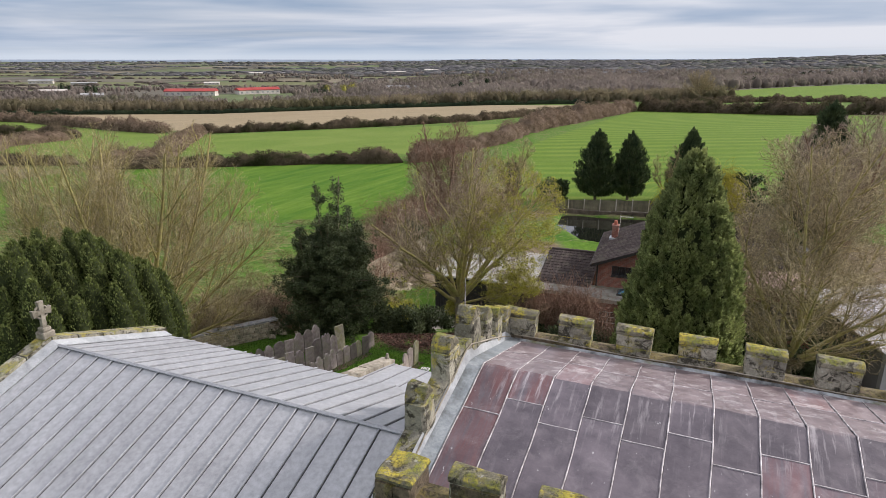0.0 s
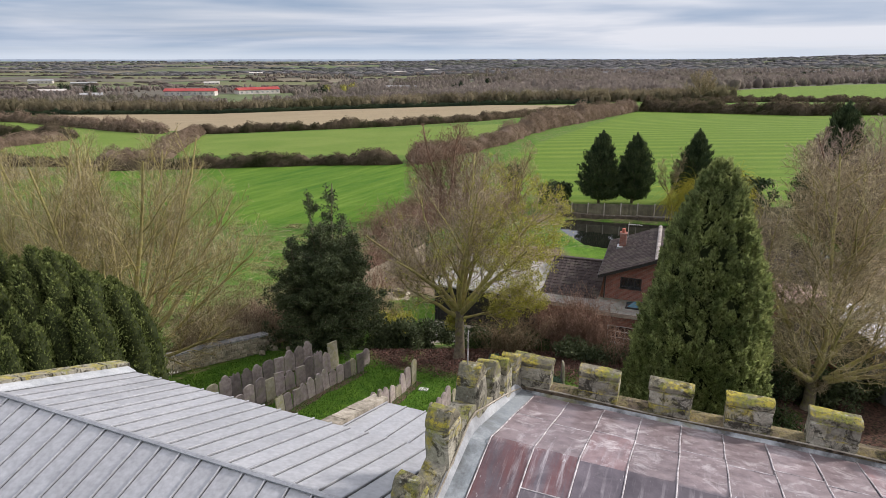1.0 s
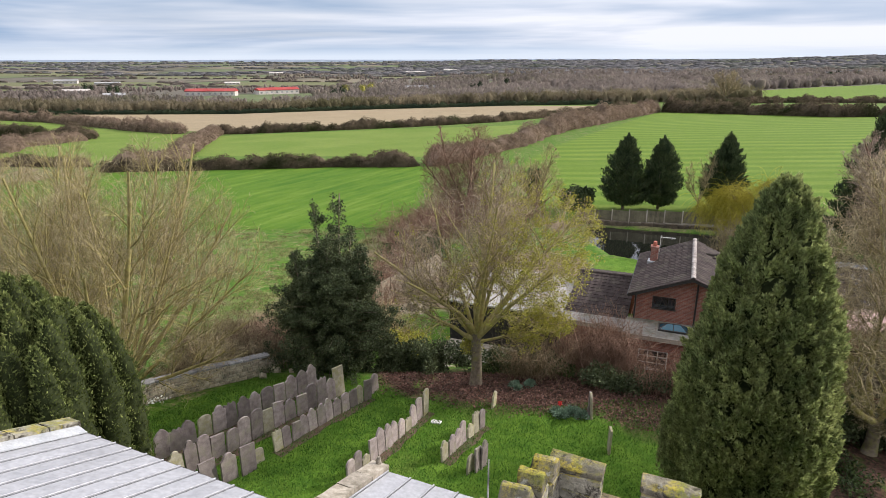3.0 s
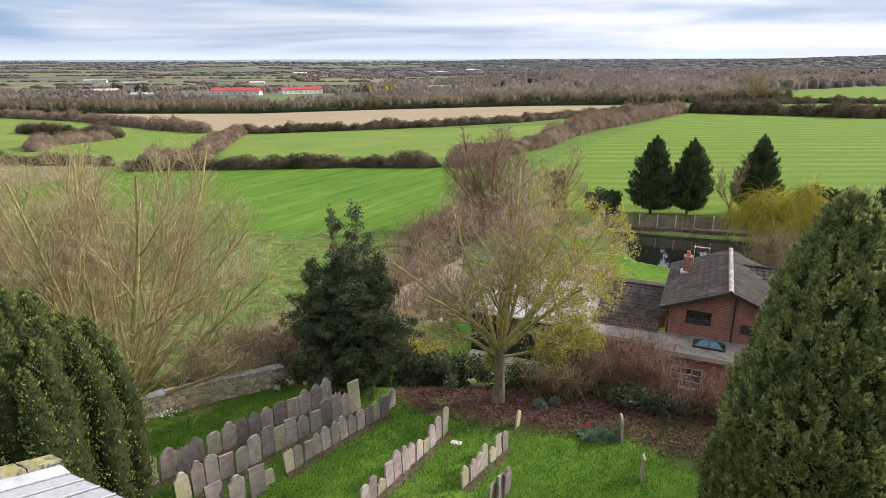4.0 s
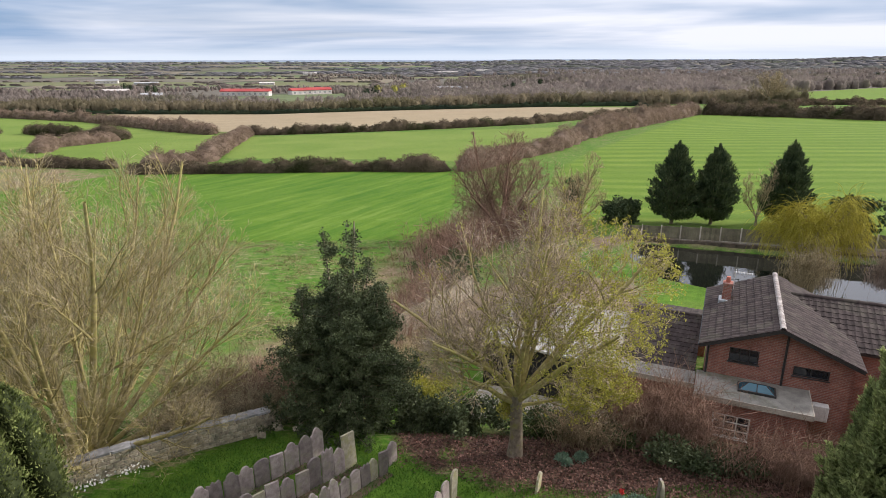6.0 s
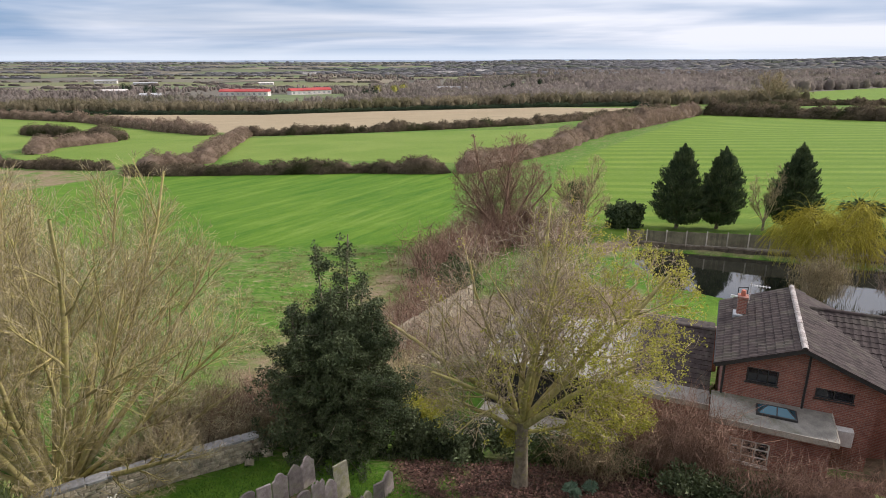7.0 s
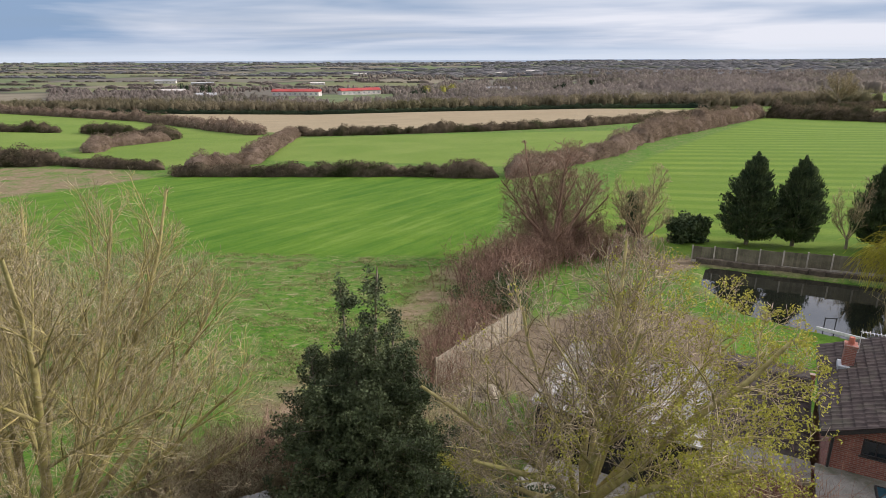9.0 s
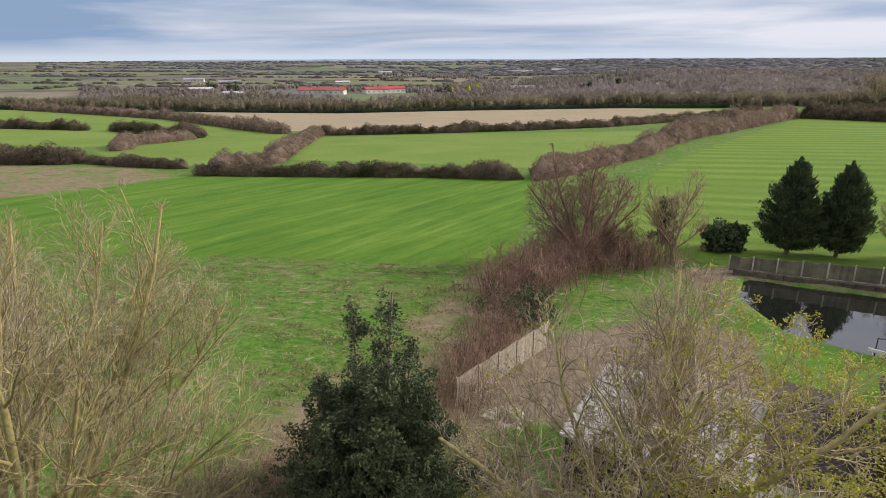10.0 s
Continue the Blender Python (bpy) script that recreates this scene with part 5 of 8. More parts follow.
def thicket(name, line, width, height, n, seed, material, label, category="shrub", lean=0.7, thick=0.011, z=None):
    """Arching bare stems along a line of ground."""
    rng = np.random.RandomState(seed)
    pts = np.array(line, float)
    seg = np.linalg.norm(np.diff(pts, axis=0), axis=1)
    cum = np.concatenate(([0], np.cumsum(seg)))
    s = rng.random(n) * cum[-1]
    bx = np.interp(s, cum, pts[:, 0]) + rng.normal(0, width * 0.4, n)
    by = np.interp(s, cum, pts[:, 1]) + rng.normal(0, width * 0.4, n)
    cx, cy = pts.mean(0)
    c = thing(name, pose(cx, cy, gz(cx, cy) if z is None else z), label, category)
    z0 = ground_z(bx, by) - gz(cx, cy) - 0.1
    items, twigs = [], []
    for i in range(n):
        a = rng.random() * 6.283
        h = height * rng.uniform(0.35, 1.1)
        o = lean * h * rng.uniform(0.2, 1.0)
        p0 = np.array([bx[i] - cx, by[i] - cy, z0[i]])
        dv = np.array([math.cos(a) * o, math.sin(a) * o, 0])
        k = rng.uniform(0.5, 1.0)
        p = [p0, p0 + dv * 0.25 + (0, 0, h * 0.5), p0 + dv * 0.6 + (0, 0, h * 0.9), p0 + dv + (0, 0, h * k)]
        p = [q + rng.normal(0, 0.075 * h, 3) * (j > 0) for j, q in enumerate(p)]
        r = thick * rng.uniform(0.6, 1.4)
        items.append((p, [r, r * 0.85, r * 0.6, r * 0.35]))
        for b in range(3):
            f = rng.uniform(0.25, 0.95)
            q = p0 + dv * 0.5 * f + (0, 0, h * min(1, f * 1.1))
            e = q + rng.normal(0, 0.22 * h, 3) + (0, 0, 0.10 * h)
            twigs.append(([q, (q + e) / 2 + rng.normal(0, 0.05, 3), e + (e - q) * 0.2], [r * 0.6, r * 0.5, r * 0.3]))
    v, f = tubes({4: items}, 3)
    part("stem_growth", mesh_np("stem_growth", v, f, material), None, c)
    v, f = tubes({3: twigs}, 3)
    part("tangle", mesh_np("tangle", v, f, material), None, c, "fine tangled side twigs")
    return c


# ---------------------------------------------------------------- hedges and woods
def hedge(line, height, width, seed, material, label, density=60, twig=0.5):
    """A field hedge along a line: a dense body and a coat of twigs."""
    rng = np.random.RandomState(seed)
    pts = np.array(line, float)
    seg = np.linalg.norm(np.diff(pts, axis=0), axis=1)
    cum = np.concatenate(([0], np.cumsum(seg)))
    n = max(4, int(cum[-1] / 1.2))
    s = np.linspace(0, cum[-1], n)
    x, y = np.interp(s, cum, pts[:, 0]), np.interp(s, cum, pts[:, 1])
    tx, ty = np.gradient(x), np.gradient(y)
    ln = np.hypot(tx, ty) + 1e-9
    nx, ny = -ty / ln, tx / ln
    hh = height * np.array([0.85 + 0.6 * noise.noise(Vector((a * 0.09, seed, 0))) + 0.5 * noise.noise(Vector((a * 0.33, seed, 3))) for a in s])
    hh = np.maximum(hh, height * 0.35)
    ends = np.minimum(1, np.minimum(s, cum[-1] - s) / (height * 0.8) + 0.15)
    hh *= ends
    prof = np.array([(-0.44, -0.3), (-0.48, 0.36), (-0.32, 0.72), (0.0, 0.86), (0.32, 0.72), (0.48, 0.36), (0.44, -0.3)])
    k = len(prof)
    jit = 1 + 0.22 * rng.normal(size=(n, k))
    off = prof[None, :, 0] * width * jit * ends[:, None]
    z0 = ground_z(x, y)
    v = np.stack((x[:, None] + nx[:, None] * off, y[:, None] + ny[:, None] * off, z0[:, None] + prof[None, :, 1] * hh[:, None] * (1 + 0.15 * rng.normal(size=(n, k)))), -1).reshape(-1, 3)
    i = np.arange(n - 1)[:, None] * k + np.arange(k - 1)
    core = (v, np.stack((i, i + 1, i + k + 1, i + k), -1).reshape(-1, 4))
    m = int(cum[-1] * density * (2.6 if seed < 10 else 1.5))
    twig *= 0.62 if seed < 10 else 0.85
    q = rng.random(m) * (n - 1)
    qi = q.astype(int)
    a = rng.uniform(0, math.pi, m)
    rr = rng.uniform(0.72, 1.16, m)
    o = np.cos(a) * width * 0.55 * rr * ends[qi]
    p = np.stack((np.interp(q, np.arange(n), x) + nx[qi] * o, np.interp(q, np.arange(n), y) + ny[qi] * o, z0[qi] + (0.15 + 0.85 * np.sin(a) * rr) * hh[qi]), 1)
    d = np.stack((nx[qi] * np.cos(a), ny[qi] * np.cos(a), np.sin(a) * 0.6 + 0.2), 1) + rng.normal(0, 0.75, (m, 3))
    tw = leaves(p, d, rng.uniform(0.5, 1.5, m) * twig, rng.uniform(0.2, 0.45, m) * twig, rng)
    v, f = joined(halved(core), tw)
    ob = new("hedge", mesh_np("hedge", v, f, material))
    tagged(ob, label, "hedge", "field hedges", "stuff")
    return ob


def crowns(name, xs, ys, hs, ws, seed, material, label, per=46, category="woodland", size=0.22, flat=0.75, wide=1.0):
    """A wood of many rounded crowns, each a soft body in a coat of small twigs."""
    rng = np.random.RandomState(seed)
    n = len(xs)
    z = ground_z(xs, ys)
    i = np.repeat(np.arange(n), per)
    g = rng.normal(size=(n * per, 3))
    g /= np.linalg.norm(g, axis=1, keepdims=True)
    g[:, 2] = np.where(g[:, 2] < -0.3, -g[:, 2], g[:, 2])
    rad = 0.55 + 0.53 * rng.random(n * per) ** 0.7
    h, w = hs[i], ws[i]
    p = np.stack((xs[i] + g[:, 0] * rad * w * 0.5 * wide, ys[i] + g[:, 1] * rad * w * 0.5, z[i] + h * 0.5 + g[:, 2] * rad * h * 0.5), 1)
    p[:, 2] = np.maximum(p[:, 2], z[i] + 0.1)
    d = g + np.array([0, 0, flat]) + rng.normal(0, 0.5, (n * per, 3))
    tw = leaves(p, d, rng.uniform(0.6, 1.6, n * per) * size * h, rng.uniform(0.25, 0.6, n * per) * size * h, rng)
    a = np.arange(6) * math.pi / 3
    rings = [(0.24, 0.0), (0.31, 0.32), (0.25, 0.60), (0.08, 0.80)]
    unit = np.array([(q * math.cos(b + 0.5 * j), q * math.sin(b + 0.5 * j), t) for j, (q, t) in enumerate(rings) for b in a])
    body = unit[None] * np.stack((ws * wide, ws, hs), 1)[:, None] * rng.uniform(0.8, 1.15, (n, len(unit), 1)) + np.stack((xs, ys, z), 1)[:, None]
    i0 = np.arange(3)[:, None] * 6 + np.arange(6)
    i1 = np.arange(3)[:, None] * 6 + (np.arange(6) + 1) % 6
    quad = np.stack((i0, i1, i1 + 6, i0 + 6), -1).reshape(-1, 4)
    faces = (np.arange(n)[:, None, None] * len(unit) + quad[None]).reshape(-1, 4)
    v, f = joined(halved((body.reshape(-1, 3), faces)), tw)
    me = mesh_np(name, v, f, material)
    me.polygons.foreach_set("use_smooth", np.ones(len(me.polygons), bool))
    tagged(new(name, me), label, category, kind="stuff")


def patchy(x, y, sx, sy, seed):
    return np.array([noise.noise(Vector((a * sx, b * sy, seed))) for a, b in zip(x, y)])


def off_fields(x, y):
    d = np.full(x.shape, -1e9)
    for q in AREAS["pale"] + AREAS["stripe"]:
        d = np.maximum(d, inside(q, x, y))
    return d


def off_farms(x, y):
    d = np.full(x.shape, -1e9)
    for q in AREAS["farm"]:
        d = np.maximum(d, inside(q, x, y))
    return d


def rough_land():
    hedge([(-8.5, 128.5), (-26, 131.5), (-45, 131.5), (-77, 132.5)], 2.6, 3.6, 1, HEDGE, "bare brown thorn hedge between green fields", 110, 0.55)
    hedge([(-84, 141), (-104, 145.5), (-113, 149), (-118, 150)], 2.4, 3.0, 2, HEDGE, "bare brown thorn hedge between green fields", 90, 0.55)
    hedge([(-77, 136), (-68.5, 150), (-80, 190), (-92, 234)], 3.4, 5.5, 3, HEDGE_RED, "overgrown russet hedge between green fields", 130, 0.6)
    hedge([(-98, 238), (-82, 233), (-52, 238), (-22, 246), (12, 262), (44, 294)], 3.4, 4.5, 4, HEDGE, "dark hawthorn hedge beside the stubble field", 80, 0.6)
    hedge([(-6.5, 127), (4, 146), (14, 160), (24, 190)], 3.6, 5.0, 5, HEDGE_RED, "overgrown russet hedge between green fields", 130, 0.6)
    hedge([(24, 188), (31, 205), (52, 240), (92, 310)], 5.2, 6.5, 6, HEDGE_RED, "tall bare hedge climbing between the fields", 130, 0.8)
    hedge([(-290, 258), (-245, 254), (-205, 253)], 4.2, 5, 7, HEDGE, "dark hawthorn hedge between green fields", 80, 0.6)
    hedge([(-196, 256), (-180, 246), (-150, 240), (-134, 225)], 4.6, 6, 8, HEDGE, "dark hawthorn hedge between green fields", 90, 0.6)
    hedge([(-134, 222), (-142, 195), (-131, 178)], 4.0, 6, 9, HEDGE_RED, "overgrown russet hedge between green fields", 90, 0.6)
    hedge([(-118, 151), (-143, 150), (-165, 158), (-260, 160)], 5.0, 7, 10, HEDGE, "tall bare hedge beside rough grass", 90, 0.7)
    hedge([(-400, 402), (-300, 366), (-222, 336), (-160, 290), (-108, 242)], 5.0, 6, 11, HEDGE_RED, "long bare hedge beside the stubble field", 70, 0.8)
    hedge([(44, 300), (70, 330), (96, 372)], 3.0, 4, 12, HEDGE, "dark hawthorn hedge beside the stubble field", 80, 0.6)
    hedge([(95, 308), (118, 268), (134, 236), (250, 190), (300, 150)], 5.2, 7, 13, HEDGE, "tall dark hedge along the striped field", 90, 0.9)
    hedge([(100, 322), (150, 362), (188, 380), (330, 362), (520, 410)], 3.6, 6, 14, HEDGE, "tall dark hedge beside a far green field", 60, 1.0)
    # roadside belt behind the stubble
    rng = np.random.RandomState(4)
    n = 1500
    t = rng.random(n)
    xs = -560 + t * 740
    ys = np.interp(xs, [-560, -400, -225, -75, 30, 90, 180], [390, 398, 408, 424, 420, 402, 380]) + rng.uniform(0, 30, n)
    hs = rng.uniform(4.5, 9.0, n) * (1 + 0.25 * patchy(xs, ys, 0.02, 0.02, 9))
    crowns("woodland", xs, ys, hs, hs * 1.0, 5, BELT, "belt of bare trees along a far road", 110, size=0.085)
    # dark strip added for the shadow along the belt's foot
    hedge([(-520, 390), (-400, 396), (-225, 404), (-75, 419), (30, 416), (92, 396)], 3.0, 4, 15, EVERGREEN_FAR, "low dark hedge strip standing in for shade under a tree belt", 40, 0.8)
    # bare trees and scrub round the valley's buildings
    n = 2600
    ys = 450 + 480 * rng.random(n)
    xs = rng.uniform(-0.85, 0.05, n) * ys
    keep = (patchy(xs, ys, 0.010, 0.006, 5) > -0.16) & (off_farms(xs, ys) < 2) & ~((xs > -0.47 * ys) & (xs < -0.24 * ys) & (ys > 590) & (ys < 790))
    xs, ys = xs[keep], ys[keep]
    hs = rng.uniform(3.0, 8.5, len(xs))
    crowns("woodland", xs, ys, hs, hs * 1.1, 16, WOOD_FAR, "bare trees and scrub in the valley", 34, size=0.12, flat=0.4)
    # woods filling the middle and the rising ground beyond
    n = 8000
    ys = 440 + 1350 * rng.random(n) ** 1.25
    xs = rng.uniform(-0.30, 1.15, n) * ys
    wood = patchy(xs, ys, 0.006, 0.004, 2) + np.where(xs > -60, 0.45, -0.02) + np.where(xs > 150, 0.5, 0)
    keep = (wood > -0.05) & (off_fields(xs, ys) < -3) & (off_farms(xs, ys) < 2) & ~((xs > -320) & (xs < -150) & (ys > 560) & (ys < 800))
    xs, ys = xs[keep], ys[keep]
    hs = rng.uniform(6, 11, len(xs)) * (0.9 + 0.25 * (xs > 100)) * (1 + 0.4 * patchy(xs, ys, 0.012, 0.008, 4))
    crowns("woodland", xs, ys, hs, hs * 1.25, 6, WOOD_FAR, "bare brown woodland filling the valley", 34, size=0.12, flat=0.5)
    # far woods, haze put into their greyer, bluer colour
    n = 11000
    ys = 1500 + 3200 * rng.random(n) ** 1.3
    xs = rng.uniform(-0.95, 1.15, n) * ys
    keep = (off_fields(xs, ys) < 0) & (off_farms(xs, ys) < 2) & (patchy(xs, ys, 0.0016, 0.0052, 7) + np.where(xs > -0.10 * ys, 0.42, 0.0) > 0.06)
    xs, ys = xs[keep], ys[keep]
    hs = rng.uniform(4, 8, len(xs))
    crowns("woodland", xs, ys, hs, hs * 2.2, 8, WOOD_HAZE, "distant bare woods towards the horizon", 14, size=0.16, flat=0.2, wide=4.5)
    # a far low ridge closes the view, blue haze painted into its colour
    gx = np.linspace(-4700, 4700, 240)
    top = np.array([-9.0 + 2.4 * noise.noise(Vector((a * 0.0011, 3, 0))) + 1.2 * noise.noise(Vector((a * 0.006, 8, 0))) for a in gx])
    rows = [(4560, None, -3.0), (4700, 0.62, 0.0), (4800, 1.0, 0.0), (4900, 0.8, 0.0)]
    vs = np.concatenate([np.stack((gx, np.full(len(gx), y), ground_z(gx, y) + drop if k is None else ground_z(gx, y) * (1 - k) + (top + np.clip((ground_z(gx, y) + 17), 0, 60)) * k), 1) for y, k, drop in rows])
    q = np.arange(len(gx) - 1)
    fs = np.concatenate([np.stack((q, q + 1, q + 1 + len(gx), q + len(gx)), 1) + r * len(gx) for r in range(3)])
    me = mesh_np("backdrop", vs, fs, RIDGE_HAZE)
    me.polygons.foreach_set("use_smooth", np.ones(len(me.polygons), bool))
    tagged(new("backdrop", me), "far wooded ridge along the horizon, haze painted blue-grey", "horizon", kind="structure")
    # hedgerow trees along the edges of the valley fields
    hx, hy = [], []
    for q in AREAS["farm"]:
        for (ax, ay), (bx, by) in zip(q, q[1:] + q[:1]):
            m = int(math.hypot(bx - ax, by - ay) / 9)
            f = rng.random(m)
            gap = patchy(ax + (bx - ax) * f, ay + (by - ay) * f, 0.012, 0.012, 3) > -0.22
            hx += list((ax + (bx - ax) * f)[gap])
            hy += list((ay + (by - ay) * f)[gap])
    hx, hy = np.array(hx), np.array(hy)
    hh = rng.uniform(2.5, 6, len(hx)) * np.where(rng.random(len(hx)) > 0.85, 1.5, 1.0)
    crowns("woodland", hx, hy, hh * 0.8, hh * 1.8, 12, WOOD_FAR, "hedgerow trees dividing the valley fields", 26, size=0.16, flat=0.2, wide=3.0)
    # dark evergreens and yellow willows scattered in the valley
    ex = np.array([-395.0, -390, -470, -466, -130, -122, 10, 18, 60, 360, 372, 700, 720, 745, 905, 930, 955])
    ey = np.array([702.0, 708, 780, 786, 640, 645, 690, 695, 900, 760, 765, 1250, 1260, 1240, 1500, 1520, 1490])
    crowns("woodland", ex, ey, rng.uniform(9, 14, len(ex)), rng.uniform(7, 11, len(ex)), 9, EVERGREEN_FAR, "dark evergreen trees in the valley", 160, size=0.10)
    crowns("woodland", np.array([-146.0, -124, -114]), np.array([790.0, 785, 790]), np.array([11.0, 11, 12]), np.array([11.0, 11, 12]), 10, WILLOW_FAR, "yellow willows in the valley", 160, size=0.12)


rough_land()


# ---------------------------------------------------------------- near trees
def near_trees():
    cone_conifer("cypress_tree", 8.75, 20.7, 11.6, 2.15, 3, 230000, CYPRESS, "dense dark green cypress tree with a rounded tip", 0.115)
    column_yew(-12.75, 19.4, 7)
    holly(-6.4, 33.9)
    spread_tree("sycamore_tree", 1.0, 31.2, 11, "bare spreading tree with yellow-green buds", BARK_OLIVE, TWIG_TAN, (0.7, 0, 6.5, 5.2, 4.9, 4.4), 15, (4, 64), 2.8, 0.26,
                counts=(10, 7, 4.6, 3), angle=(42, 46, 48, 46), share=(0.42, 0.46, 0.48, 0.5), rise=0.055, wig=0.08, start=0.22, thin=0.0060, top_twig=TWIG_PINK, low=2,
                buds=36000, bud_size=0.085, bud_where=lambda a, b, c: min(0.9, max(0.05, 0.42 + 0.12 * a - 0.09 * (c - 5.2))) ** 1.6)
    spread_tree("ash_tree", -16.1, 29.7, 12, "bare many-stemmed tree with pale upright twigs", BARK_OLIVE, TWIG_OLIVE, (1.0, 0.2, 5.9, 7.1, 6.0, 6.5), 32, (3, 72), 0.0, 0.38,
                counts=(10, 7, 5, 3), angle=(30, 36, 38, 36), share=(0.32, 0.46, 0.50, 0.6), rise=0.05, wig=0.05, start=0.32, thin=0.0050, spread=0.55, top_twig=TWIG_PALE)
    spread_tree("ash_tree", -20.8, 31.4, 13, "bare many-stemmed tree with pale upright twigs", BARK_OLIVE, TWIG_OLIVE, (0.3, 0, 5.6, 5.4, 5.0, 6.4), 20, (3, 60), 0.0, 0.38,
                counts=(10, 7, 5, 3), angle=(30, 36, 38, 36), share=(0.32, 0.46, 0.50, 0.6), rise=0.05, wig=0.05, start=0.32, thin=0.0052, spread=0.5, top_twig=TWIG_PALE)
    spread_tree("lime_tree", 16.1, 25.7, 14, "bare spreading tree with dense grey-brown twigs", BARK_OLIVE, TWIG_TAN, (0.4, 0, 7.0, 5.2, 5.1, 5.1), 17, (4, 78), 1.8, 0.25,
                counts=(11, 8, 5, 3), angle=(44, 48, 50, 48), share=(0.42, 0.48, 0.50, 0.5), rise=0.045, wig=0.09, start=0.18, thin=0.0068, top_twig=TWIG_PALE, low=3)
    # a lone bare tree beyond the striped field
    spread_tree("oak_tree", 150, 372, 19, "broad bare tree standing in a far hedge", TWIG_DULL, TWIG_TAN, (0, 0, 10.5, 10.5, 9, 8.5), 12, (4, 70), 4.5, 0.6, counts=(8, 5, 3, 2), thin=0.035)
    # trees by the pond and the field edge
    spread_tree("willow_tree", 0.6, 73, 15, "bare brown tree standing in a thicket", TWIG_BROWN, TWIG_BROWN, (0, 0, 5.2, 5.2, 4.6, 6.6), 18, (3, 78), 0.6, 0.40,
                counts=(10, 6, 4, 3), angle=(40, 44, 46, 44), share=(0.38, 0.46, 0.5, 0.5), rise=0.03, wig=0.07, start=0.2, thin=0.012)
    spread_tree("alder_tree", 8.8, 74.0, 16, "bare ivy-clad tree at the field edge", TWIG_DULL, TWIG_TAN, (0, 0, 5.4, 3.1, 3.1, 3.9), 7, (5, 58), 1.8, 0.2, counts=(10, 6, 4, 3), thin=0.011)
    spread_tree("birch_tree", 28.4, 77.5, 17, "slender bare tree between pines", TWIG_TAN, TWIG_TAN, (0, 0, 4.4, 1.9, 1.9, 3.0), 5, (4, 45), 1.4, 0.13, counts=(9, 6, 4, 3), thin=0.011)
    spread_tree("birch_tree", 33.6, 50.0, 18, "bare pinkish-brown tree beside a dark conifer", TWIG_BROWN, TWIG_PINK, (0, 0, 7.4, 5.6, 5.2, 5.6), 10, (5, 60), 1.6, 0.32, counts=(12, 8, 5, 4), thin=0.011)
    pine(19.9, 79.0, 9.2, 3.0, 21)
    pine(24.0, 78.5, 8.9, 2.7, 22)
    pine(31.2, 77.5, 9.2, 2.7, 23)
    pine(35.5, 57.0, 13.2, 3.6, 24, "cedar_tree", "broad dark conifer behind bare branches", 40000)
    weep = tree_spec(pts=[5, 6, 5, 6], tip=[0.8, 0.4, 0.4, 0.6], wig=[0.04, 0.12, 0.15, 0.05], up=[0, 0.02, -0.05, -0.42], kids=[12, 11, 24], ang=[58, 48, 55], len=[2.9, 3.1, 1.8, 2.5], thin=[0.45, 0.45, 0.4], minr=0.016, fan=[(0.2, 1.5), (0.6, 1.4), (0.6, 1.4)])
    bare_tree("willow_tree", 26.4, 60.5, 25, 0.22, weep, "yellow weeping willow beside the pond", BARK_OLIVE, WILLOW)
    # ivy on the alder and a round evergreen bush
    rng = np.random.RandomState(41)
    leafy("ivy_clump", 9.4, 82.3, 42, [(rng.normal(0, 0.45), rng.normal(0, 0.4), rng.uniform(0.3, 4.6)) for _ in range(50)], 3500, PINE, "dark ivy smothering a bare trunk", "ivy", leaf=0.3, clump=0.5)
    leafy("bush", 37.0, 75.0, 44, [(rng.normal(0, 1.0), rng.normal(0, 0.8), rng.uniform(0.4, 3.4) - 0.3) for _ in range(50)], 5000, PINE, "dark evergreen bush behind the pond fence", "bush", leaf=0.3, clump=0.7)
    leafy("bush", 14.6, 80.0, 43, [(rng.normal(0, 0.9), rng.normal(0, 0.8), rng.uniform(0.4, 2.6) - 0.3) for _ in range(60)], 6000, PINE, "round dark evergreen bush beside the fence", "bush", leaf=0.3, clump=0.7)


near_trees()


